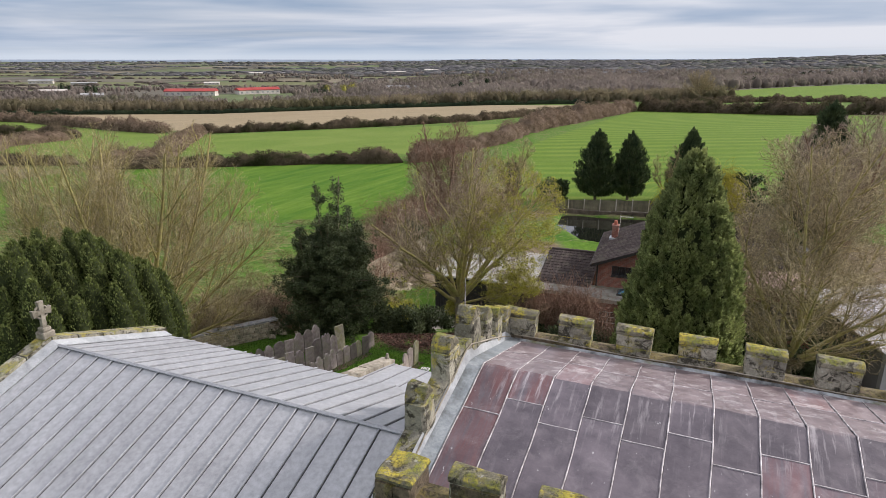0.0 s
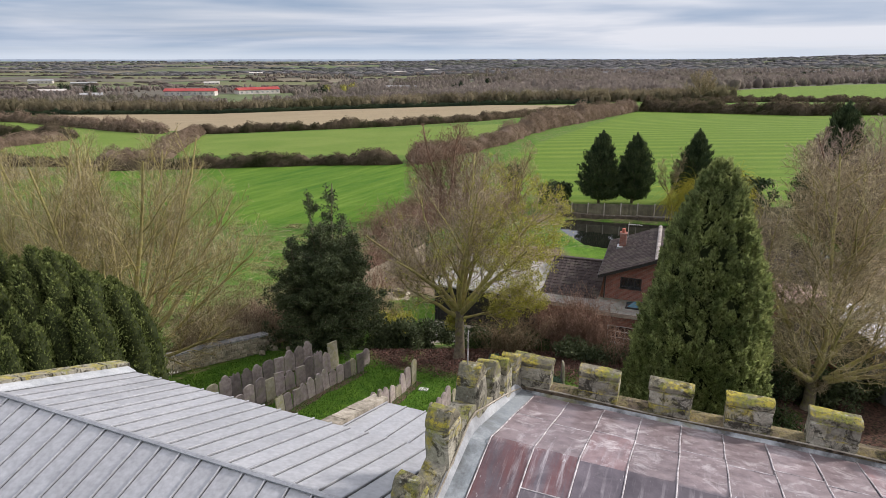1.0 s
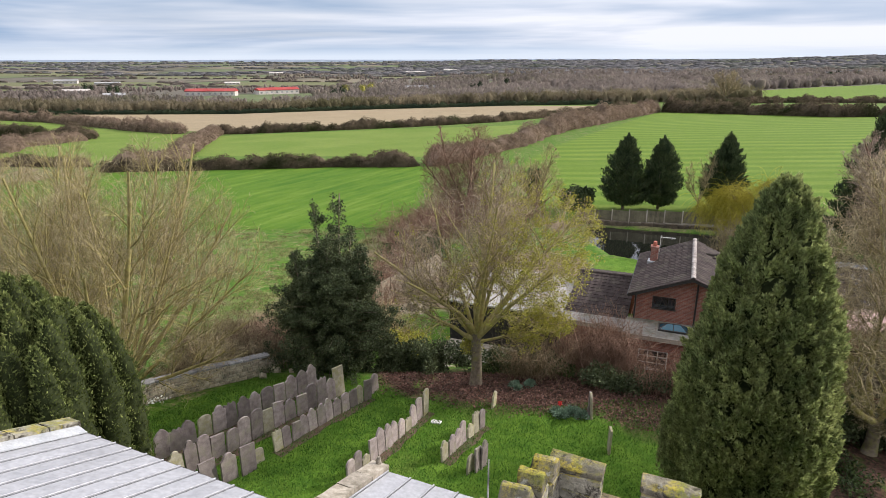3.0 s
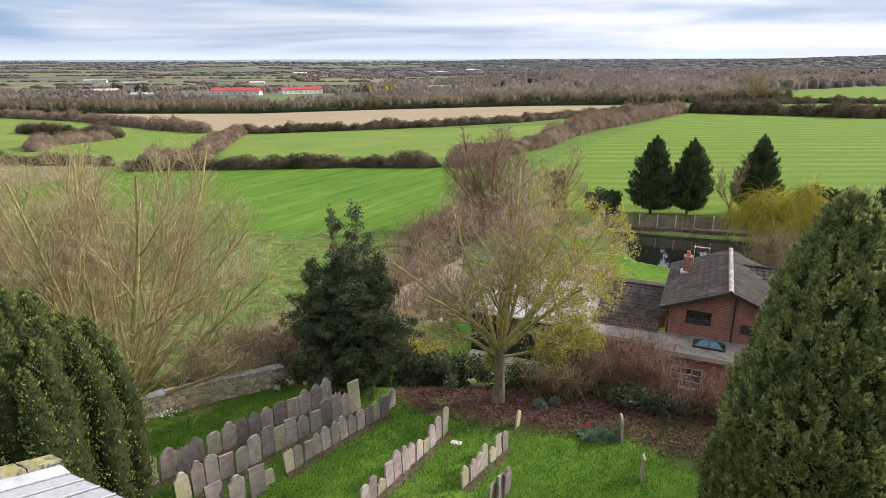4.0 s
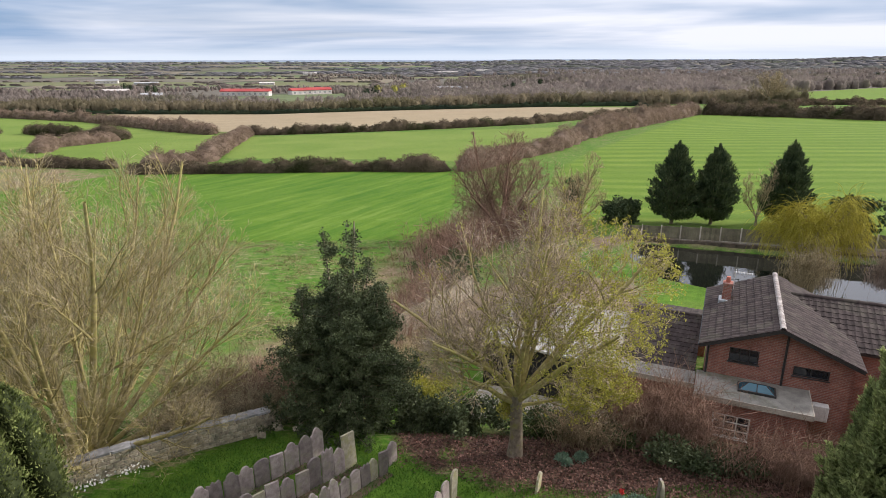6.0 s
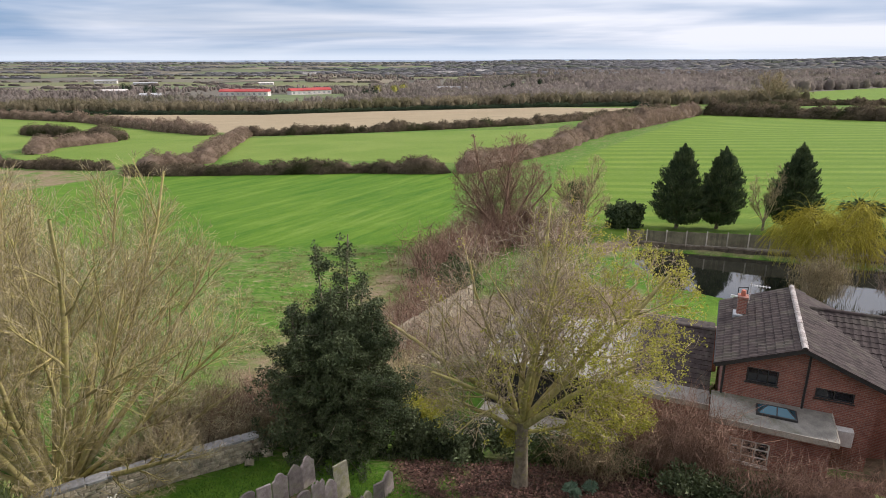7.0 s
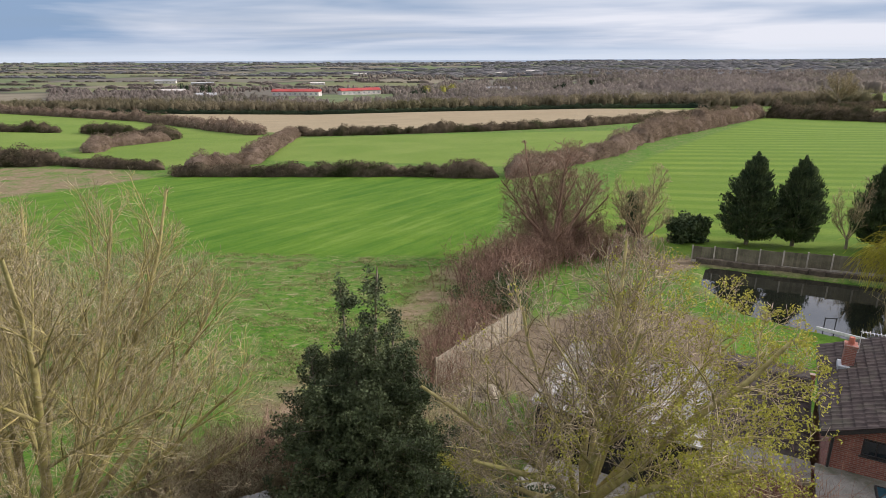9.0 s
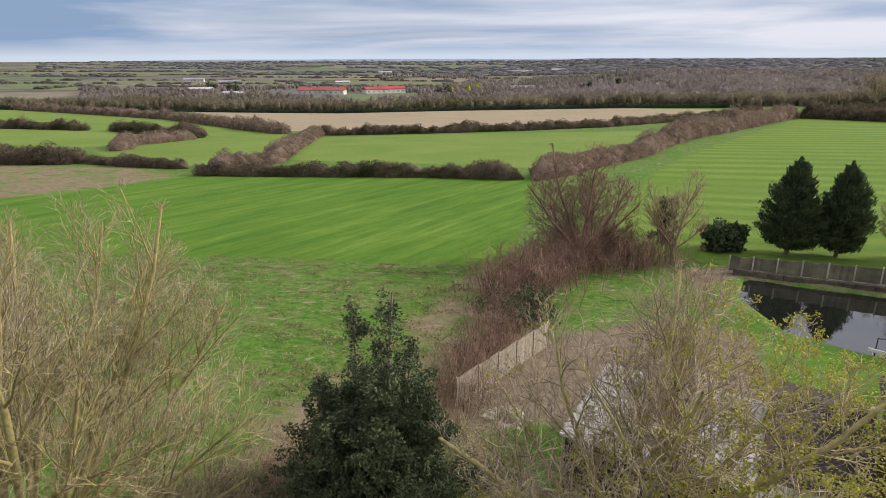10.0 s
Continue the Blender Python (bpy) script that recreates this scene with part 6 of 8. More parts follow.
def undergrowth():
    thicket("bramble_thicket", [(-13.5, 32.5), (-10.2, 35.2), (-8.8, 37)], 2.0, 2.8, 900, 51, TWIG_BROWN, "brown bramble thicket behind the churchyard wall", lean=0.9)
    thicket("bramble_thicket", [(-9.6, 33.8), (-13.4, 30.4)], 0.9, 2.2, 700, 52, TWIG_PALE, "tangled bare stems hanging over the wall", lean=1.0)
    thicket("bare_shrub", [(5.6, 33.4), (7.2, 33.0), (8.6, 32.6)], 1.3, 2.8, 900, 53, TWIG_BROWN, "reddish-brown leafless shrub by the house", lean=0.85)
    thicket("bare_shrub", [(9.0, 31.0), (12.5, 29.6), (14.5, 28.8)], 1.1, 1.9, 800, 54, TWIG_BROWN, "reddish-brown leafless shrub by the house", lean=0.7)
    thicket("bare_shrub", [(-2.6, 37.5), (-5.0, 41.0)], 1.5, 2.0, 420, 55, TWIG_TAN, "pale leafless shrub beside the fence", lean=0.7)
    thicket("bramble_thicket", [(-4.8, 62), (-3.0, 68), (0, 72), (3.5, 75), (6.5, 73)], 4.5, 3.0, 2000, 56, TWIG_BROWN, "wide brown thicket at the field corner", lean=0.6, thick=0.022)
    thicket("bramble_thicket", [(-6.0, 44), (-5.5, 50), (-4.0, 60)], 2.5, 2.2, 900, 57, TWIG_BROWN, "brown scrub along the boundary fence", lean=0.8, thick=0.014)
    thicket("bare_shrub", [(23.5, 57.0), (25.5, 57.5)], 1.5, 3.0, 500, 58, TWIG_TAN, "pale leafless shrub on the pond bank", lean=0.6, thick=0.014)
    thicket("bare_shrub", [(2.7, 32.3), (4.8, 32.0)], 1.0, 2.0, 260, 59, TWIG_DULL, "tangled bare brush beside the budding tree", lean=1.2)
    thicket("bare_shrub", [(29.5, 57.6), (31.5, 56.4)], 1.0, 2.6, 420, 60, TWIG_PINK, "pale pinkish leafless shrub at the pond", lean=0.9, thick=0.014)
    rng = np.random.RandomState(61)
    def along(a, b, n, w, h):
        return [(a[0] + (b[0] - a[0]) * f + rng.normal(0, w), a[1] + (b[1] - a[1]) * f + rng.normal(0, w), h * rng.random()) for f in rng.random(n)]
    leafy("evergreen_shrub", -1.5, 33.6, 62, along((-2.2, 0.2), (2.0, -0.4), 70, 0.45, 1.5), 11000, HOLLY, "low dark evergreen shrub under the trees", "shrub", leaf=0.13)
    leafy("evergreen_shrub", 3.0, 33.2, 63, along((-1.8, 0.3), (2.4, -0.3), 60, 0.4, 1.1), 9000, IVY, "low ivy-covered bank under the trees", "shrub", leaf=0.11)
    leafy("evergreen_shrub", 8.2, 31.0, 64, along((-1.5, 0.2), (1.5, -0.4), 40, 0.35, 0.8), 5500, HOLLY, "low dark evergreen shrub by the house", "shrub", leaf=0.12)
    leafy("green_shrub", -3.0, 36.6, 65, along((-0.8, 0.2), (0.9, -0.3), 40, 0.4, 1.7), 4500, BUD, "bright yellow-green spring shrub", "shrub", leaf=0.10)
    leafy("evergreen_shrub", 14.6, 26.5, 68, along((-2.2, 0.6), (3.6, -0.6), 90, 0.45, 2.1), 15000, HOLLY, "dark evergreen undergrowth under the bare tree", "shrub", leaf=0.12)
    leafy("evergreen_shrub", 12.2, 25.6, 69, along((-1.2, 1.0), (2.0, -1.8), 60, 0.6, 0.5), 9000, IVY, "low ivy spreading over shaded ground", "shrub", leaf=0.10)
    leafy("laurel_hedge", 19.5, 27.5, 66, along((-4, 1.0), (4, -1.4), 110, 0.6, 1.8), 14000, HOLLY, "dark evergreen hedge beyond the churchyard", "hedge", leaf=0.15)
    leafy("bramble_mound", -3.5, 59.0, 67, [(rng.normal(0, 1.2), rng.normal(0, 2.0), rng.uniform(0.1, 1.6)) for _ in range(80)], 9000, IVY, "dark bramble mound in the pasture", "shrub", leaf=0.14, clump=0.6)


undergrowth()


# ---------------------------------------------------------------- churchyard
def stone_profile(kind, w, h):
    a = w / 2
    if kind == 0:
        return [(-a, 0), (a, 0), (a, h * 0.86)] + [(a * math.cos(t), h * 0.86 + h * 0.14 * math.sin(t)) for t in np.linspace(0.3, 2.84, 7)] + [(-a, h * 0.86)]
    if kind == 1:
        return [(-a, 0), (a, 0), (a, h * 0.82), (a * 0.72, h * 0.85)] + [(a * 0.6 * math.cos(t), h * 0.87 + h * 0.13 * math.sin(t)) for t in np.linspace(0.1, 3.04, 7)] + [(-a * 0.72, h * 0.85), (-a, h * 0.82)]
    if kind == 2:
        return [(-a, 0), (a, 0), (a, h * 0.95), (-a, h)]
    if kind == 3:
        return [(-a, 0), (a, 0), (a, h * 0.80), (a * 0.5, h * 0.94), (0, h), (-a * 0.5, h * 0.94), (-a, h * 0.80)]
    return [(-a, 0), (a, 0), (a, h * 0.9), (a * 0.8, h * 0.97), (a * 0.35, h * 0.92), (0, h), (-a * 0.35, h * 0.92), (-a * 0.8, h * 0.97), (-a, h * 0.9)]


STONE_KIND = ("round-topped", "shouldered", "flat-topped", "pointed", "scroll-topped")


def headstone(x, y, face, w, h, kind, warm, seed, group=""):
    """A thin upright slab with a moulded rim, sunk a little into the turf."""
    r = random.Random(seed)
    tilt, lean = r.uniform(-4, 4), r.uniform(-2.5, 2.5)
    tone = "tan lichened" if warm else "grey slate"
    bm = prism(stone_profile(kind, w, h + 0.2), 0.085, "y", 0.007)
    bmesh.ops.translate(bm, verts=bm.verts, vec=(0, -0.04, -0.2))
    ob = part("headstone", bm, SLATE_WARM if warm else SLATE_STONE, at=pose(x, y, gz(x, y), tilt, lean, face))
    return tagged(ob, "%s %s headstone standing in grass" % (STONE_KIND[kind], tone), "headstone", group)


def rows_of_stones():
    r = random.Random(17)
    rows = [((-12.0, 23.2), (-6.55, 30.6), 15, "western row of headstones", 1.15), ((-10.1, 23.0), (-5.1, 30.0), 15, "second row of headstones", 1.15), ((-6.95, 24.95), (-3.85, 29.6), 12, "third row of headstones", 0.95),
            ((-3.75, 23.1), (-1.15, 28.3), 12, "fourth row of headstones", 1.0), ((-0.42, 24.6), (1.28, 27.25), 7, "fifth row of headstones", 0.95)]
    short = {(3, 2): 0.62, (3, 8): 0.62, (4, 4): 0.7, (1, 7): 0.8, (2, 0): 0.9}
    pale = {(1, 0), (1, 7), (2, 0), (0, 1), (3, 2), (3, 8), (3, 11), (4, 0), (4, 4), (4, 5), (0, 5), (1, 14), (2, 10)}
    for n, (a, b, count, group, tall) in enumerate(rows):
        ang = math.degrees(math.atan2(b[1] - a[1], b[0] - a[0]))
        gap = math.hypot(b[0] - a[0], b[1] - a[1]) / count
        for i in range(count):
            f = (i + 0.5) / count
            w = gap * r.uniform(0.86, 0.99) if n < 3 else min(0.52, gap * r.uniform(0.85, 0.98))
            h = tall * (1.0 + 0.08 * math.sin(i * 1.1 + n) + r.uniform(-0.10, 0.12)) * short.get((n, i), 1.0)
            kind = r.choice((0, 0, 1, 1, 2, 3, 4))
            if n == 3 and i == count - 1:
                w, h, kind = 0.46, 1.3, 0
            if n == 1 and i == count - 1:
                w, h, kind = 0.62, 1.5, 2
            headstone(a[0] + (b[0] - a[0]) * f + r.uniform(-0.04, 0.04), a[1] + (b[1] - a[1]) * f + r.uniform(-0.04, 0.04), ang + r.uniform(-4, 4), w, h, kind, (n, i) in pale, 100 * n + i, group)
        # a worn strip of bare earth along the row's foot
        ln = math.hypot(b[0] - a[0], b[1] - a[1])
        bm = bmesh.new()
        bmesh.ops.create_grid(bm, x_segments=int(ln * 5), y_segments=5, size=0.5)
        for v in bm.verts:
            v.co.x, v.co.y = (v.co.x + 0.5) * ln, v.co.y * 0.46 - 0.14 + 0.16 * noise.noise(Vector((v.co.x * ln * 1.3, v.co.y, n)))
            wx = a[0] + math.cos(radians(ang)) * v.co.x - math.sin(radians(ang)) * v.co.y
            wy = a[1] + math.sin(radians(ang)) * v.co.x + math.cos(radians(ang)) * v.co.y
            v.co = Vector((wx, wy, gz(wx, wy) + 0.10 * noise.noise(Vector((wx * 0.35, wy * 0.35, 0))) + 0.035 - 0.10 * abs(v.co.y + 0.14)))
        tagged(part("bare_earth", bm, EARTH), "strip of bare brown earth along a row of headstones", "earth", kind="structure")
    for q, (x, y) in enumerate(((-7.47, 23.74), (-8.0, 23.25), (-8.5, 22.75), (-7.29, 24.4))):
        headstone(x, y, 54, 0.62 - 0.24 * (q == 3), 1.2 - 0.6 * (q == 3), (2, 1, 2, 0)[q], q == 3, 950 + q)
    for q, (x, y) in enumerate(((0.64, 24.05), (0.95, 24.2), (1.16, 24.42))):
        headstone(x, y, 58, 0.42, 0.75 + 0.2 * q, (0, 2, 1)[q], q == 0, 970 + q)
    headstone(-3.75, 30.2, 62, 0.55, 0.95, 3, False, 901)
    headstone(1.75, 28.9, 70, 0.5, 0.8, 3, True, 902)
    headstone(5.9, 28.1, 83, 0.5, 1.15, 0, True, 903)
    headstone(6.05, 25.5, 83, 0.5, 1.05, 2, True, 904)
    headstone(5.86, 28.5, 80, 0.5, 1.0, 0, False, 905)
    # a pale flat tablet in the turf
    ob = part("ground_tablet", block(-0.22, -0.12, -0.04, 0.22, 0.12, 0.05, 0.015), WHITE_PAINT, at=pose(-0.75, 27.45, gz(-0.75, 27.45), 0, 0, -12))
    tagged(ob, "small white stone tablet lying in grass", "memorial")


rows_of_stones()


def churchyard_wall():
    line = [(-19.0, 23.9), (-14.4, 28.3), (-11.9, 30.3), (-9.7, 31.9)]
    wl = new("wall_churchyard")
    tagged(wl, "low rubble stone wall with grey coping bounding the churchyard", "wall", kind="structure")
    rng = random.Random(8)
    stones = [with_material(roughen(block(-0.5, -0.5, -0.5, 0.5, 0.5, 0.5, 0.09), 0.05, s, 1), "stone", RUBBLE) for s in range(6)]
    copes = [with_material(roughen(block(-0.5, -0.5, -0.5, 0.5, 0.5, 0.5, 0.09), 0.05, s + 20, 1), "coping_stone", COPE) for s in range(4)]
    for a, b in zip(line, line[1:]):
        ln, ang = math.hypot(b[0] - a[0], b[1] - a[1]), math.degrees(math.atan2(b[1] - a[1], b[0] - a[0]))
        za, zb = gz(*a), gz(*b)
        core = slab((0, -0.16, 0.92), (ln, -0.16, 0.92), (ln, 0.16, 0.92), (0, 0.16, 0.92), 1.5)
        part("wall_core", core, MORTAR, wl, at=pose(*a, za, 0, math.degrees(math.atan2(za - zb, ln)), ang))
        x = 0.0
        while x < ln:
            w = rng.uniform(0.45, 0.8)
            z = za + (zb - za) * x / ln
            m = pose(*a, 0, 0, 0, ang) @ Matrix.Translation((x + w / 2, 0, z + 0.97)) @ Matrix.Diagonal((w * 0.97, 0.46, 0.10, 1))
            part("coping_stone", copes[rng.randrange(4)], None, wl, at=m)
            x += w
        z = 0.0
        while z < 0.9:
            hh = rng.uniform(0.13, 0.2)
            x = -rng.uniform(0, 0.2)
            while x < ln:
                w = rng.uniform(0.18, 0.42)
                zz = za + (zb - za) * x / ln
                m = pose(*a, 0, 0, 0, ang) @ Matrix.Translation((x + w / 2, -0.15, zz + z + hh / 2)) @ Matrix.Diagonal((w * 0.93, 0.13, hh * 0.92, 1))
                part("stone", stones[rng.randrange(6)], None, wl, at=m)
                x += w
            z += hh
    # a tumbled stretch near the thicket
    heap = thing("rubble_heap", pose(-9.5, 32.6, gz(-9.5, 32.6)), "collapsed pale rubble at the wall's end", "rubble")
    for i in range(46):
        s = rng.uniform(0.14, 0.34)
        part("stone", stones[rng.randrange(6)], None, heap, at=pose(rng.gauss(0, 0.65), rng.gauss(0, 0.45), rng.uniform(0.05, 0.55), rng.uniform(0, 90), rng.uniform(0, 90), rng.uniform(0, 90)) @ Matrix.Diagonal((s, s * 0.8, s * 0.6, 1)))


RUBBLE = surface("pale rubble stone", (0.33, 0.28, 0.20), (0.54, 0.48, 0.37), 6, 0.95, 0.5, c3=(0.24, 0.23, 0.17), low=0.6, rnd=0.3)
COPE = surface("grey wall coping", (0.20, 0.20, 0.20), (0.34, 0.34, 0.34), 5, 0.9, 0.3, rnd=0.25)
churchyard_wall()

# ---------------------------------------------------------------- house and sheds
HS = pose(9.6, 36.0, 0, 0, 0, -20)         # x along the gable front, y behind it


def brick_material(name, a, b, mortar):
    m = bpy.data.materials.new(name)
    m.use_nodes = True
    k = Nodes(m.node_tree)
    tc = k.add("ShaderNodeTexCoord")
    sep = k.add("ShaderNodeSeparateXYZ")
    k.link(tc.outputs["Object"], sep.inputs[0])
    comb = k.add("ShaderNodeCombineXYZ")
    k.link(k.maths("ADD", sep.outputs[0], sep.outputs[1]), comb.inputs[0])
    k.link(sep.outputs[2], comb.inputs[1])
    br = k.add("ShaderNodeTexBrick", in_Scale=1.0)
    br.inputs["Brick Width"].default_value, br.inputs["Row Height"].default_value, br.inputs["Mortar Size"].default_value = 0.225, 0.075, 0.010
    br.inputs["Color1"].default_value, br.inputs["Color2"].default_value, br.inputs["Mortar"].default_value = (*a, 1), (*b, 1), (*mortar, 1)
    br.inputs["Bias"].default_value = 0.1
    k.link(comb.outputs[0], br.inputs["Vector"])
    n = k.noise(tc.outputs["Object"], 2.2, 5, 0.65)
    col = k.mix(1.0, br.outputs["Color"], k.mix(k.ramp(n, 0.3, 0.7), (0.72, 0.70, 0.70), (1.25, 1.2, 1.15)), "MULTIPLY")
    bs = k.add("ShaderNodeBsdfPrincipled", in_Roughness=0.9)
    k.link(col, bs.inputs["Base Color"])
    bp = k.add("ShaderNodeBump", in_Strength=0.5, in_Distance=0.01)
    k.link(k.maths("SUBTRACT", 1.0, br.outputs["Fac"]), bp.inputs["Height"])
    k.link(bp.outputs[0], bs.inputs["Normal"])
    out = k.add("ShaderNodeOutputMaterial")
    k.link(bs.outputs[0], out.inputs[0])
    return m


BRICKWORK = brick_material("red brickwork", (0.235, 0.085, 0.065), (0.33, 0.135, 0.10), (0.32, 0.25, 0.21))


def tile_mesh(w, h, material, roll=0.022):
    """One interlocking tile: a shallow S across its width, thicker at its lower edge."""
    bm = bmesh.new()
    xs = [0, 0.25, 0.5, 0.75, 1.0]
    zs = [0.0, roll, roll * 0.3, -0.004, 0.004]
    top = [bm.verts.new((x * w, 0, z + 0.004)) for x, z in zip(xs, zs)]
    low = [bm.verts.new((x * w, h, z + 0.026)) for x, z in zip(xs, zs)]
    und = [bm.verts.new((x * w, h, z - 0.004)) for x, z in zip(xs, zs)]
    for i in range(4):
        bm.faces.new((top[i], top[i + 1], low[i + 1], low[i]))
        bm.faces.new((low[i], low[i + 1], und[i + 1], und[i]))
    bmesh.ops.recalc_face_normals(bm, faces=bm.faces)
    return with_material(bm, "tile", material)


def tiled_slope(parent, x0, x1, y0, z0, y1, z1, tile_w, tile_h, material, axis="x", keep=None, seed=1):
    """A slope from its top edge (y0, z0) to its eaves (y1, z1), running along x (or, turned, along y), laid with tiles."""
    if axis == "x":
        def at(a, b, z):
            return (a, b, z)
    else:
        def at(a, b, z):
            return (b, a, z)
    deck = part("roof_slope", slab(at(x0, y0, z0 - 0.03), at(x1, y0, z0 - 0.03), at(x1, y1, z1 - 0.03), at(x0, y1, z1 - 0.03), 0.10), material, parent)
    ln = math.hypot(y1 - y0, z1 - z0)
    rows, cols = int(round(ln / tile_h)), int(round((x1 - x0) / tile_w))
    th, tw = ln / rows, (x1 - x0) / cols
    me = tile_mesh(tw, th * 1.04, material)
    rng = random.Random(seed)
    ux = Vector(at(1, 0, 0))
    uy = Vector(at(0, (y1 - y0) / ln, (z1 - z0) / ln))
    uz = ux.cross(uy)
    if uz.z < 0:
        uz = -uz
    for r in range(rows):
        for c in range(cols):
            a, b = x0 + c * tw, y0 + (y1 - y0) * r / rows
            if keep and not keep(a + tw / 2, b):
                continue
            o = Vector(at(a, b, z0 + (z1 - z0) * r / rows)) + uz * rng.uniform(-0.004, 0.006)
            m = Matrix((ux, uy, uz)).transposed().to_4x4()
            m.translation = o
            part("tile", me, None, deck, at=m)
    return deck


def ridge_tiles(parent, a, b, material, n, r=0.12):
    a, b = Vector(a), Vector(b)
    d = (b - a) / n
    bm = bmesh.new()
    k = 7
    ring = [[bm.verts.new((d.length * 1.02 * i, (r - 0.012 * j) * math.cos(math.pi * q / (k - 1)), (r - 0.012 * j) * math.sin(math.pi * q / (k - 1)) * 0.8)) for q in range(k)] for i, j in ((0, 0), (0.9, 0), (0.9, -1), (1, -1))]
    for i in range(3):
        for q in range(k - 1):
            bm.faces.new((ring[i][q], ring[i][q + 1], ring[i + 1][q + 1], ring[i + 1][q]))
    bmesh.ops.recalc_face_normals(bm, faces=bm.faces)
    me = with_material(bm, "ridge_tile", material)
    turn = Vector((1, 0, 0)).rotation_difference(d).to_matrix().to_4x4()
    for i in range(n):
        m = turn.copy()
        m.translation = a + d * i
        part("ridge_tile", me, None, parent, at=m)


def window(parent, x, y, z, w, h, bars, frame_mat, rails=0, depth=0.09, name="window"):
    """A framed window in the plane y, facing -y; bars: mullion places from 0 to 1."""
    t = 0.055
    bm = bmesh.new()
    for b in ((x, z, x + w, z + t), (x, z + h - t, x + w, z + h), (x, z + t, x + t, z + h - t), (x + w - t, z + t, x + w, z + h - t)):
        box(bm, b[0], y - 0.03, b[1], b[2], y + depth, b[3], 0.006)
    fr = part(name, bm, frame_mat, parent)
    for f in bars:
        part("mullion", block(x + w * f - 0.022, y - 0.02, z + t, x + w * f + 0.022, y + 0.05, z + h - t), frame_mat, fr)
    for i in range(rails):
        zz = z + h * (i + 1) / (rails + 1)
        part("glazing_bar", block(x + t, y - 0.022, zz - 0.018, x + w - t, y + 0.048, zz + 0.018), frame_mat, fr)
    edges = [0] + list(bars) + [1]
    for a, b in zip(edges, edges[1:]):
        part("pane", block(x + w * a + 0.02, y + 0.02, z + t - 0.01, x + w * b - 0.02, y + 0.03, z + h - t + 0.01), GLASS, fr)
    part("sill", block(x - 0.05, y - 0.09, z - 0.05, x + w + 0.05, y + 0.02, z, 0.008), frame_mat, fr)
    return fr


def wall_with_openings(parent, x0, x1, z0, z1, y0, y1, holes, top=None):
    """A wall along x from y0 to y1 with rectangular holes; top: extra outline above z1 (a gable)."""
    cuts = sorted({x0, x1, *[h[0] for h in holes], *[h[0] + h[2] for h in holes]})
    bm = bmesh.new()
    for a, b in zip(cuts, cuts[1:]):
        hs = sorted((h[1], h[1] + h[3]) for h in holes if h[0] <= a + 1e-6 and h[0] + h[2] >= b - 1e-6)
        z = z0
        for lo, hi in hs:
            box(bm, a, y0, z, b, y1, lo)
            z = hi
        box(bm, a, y0, z, b, y1, z1)
    bmesh.ops.remove_doubles(bm, verts=bm.verts, dist=0.001)
    part("wall", bm, BRICKWORK, parent)
    if top:
        g = prism(top, y1 - y0, "y")
        bmesh.ops.translate(g, verts=g.verts, vec=(0, y0, 0))
        part("gable_wall", g, BRICKWORK, parent)


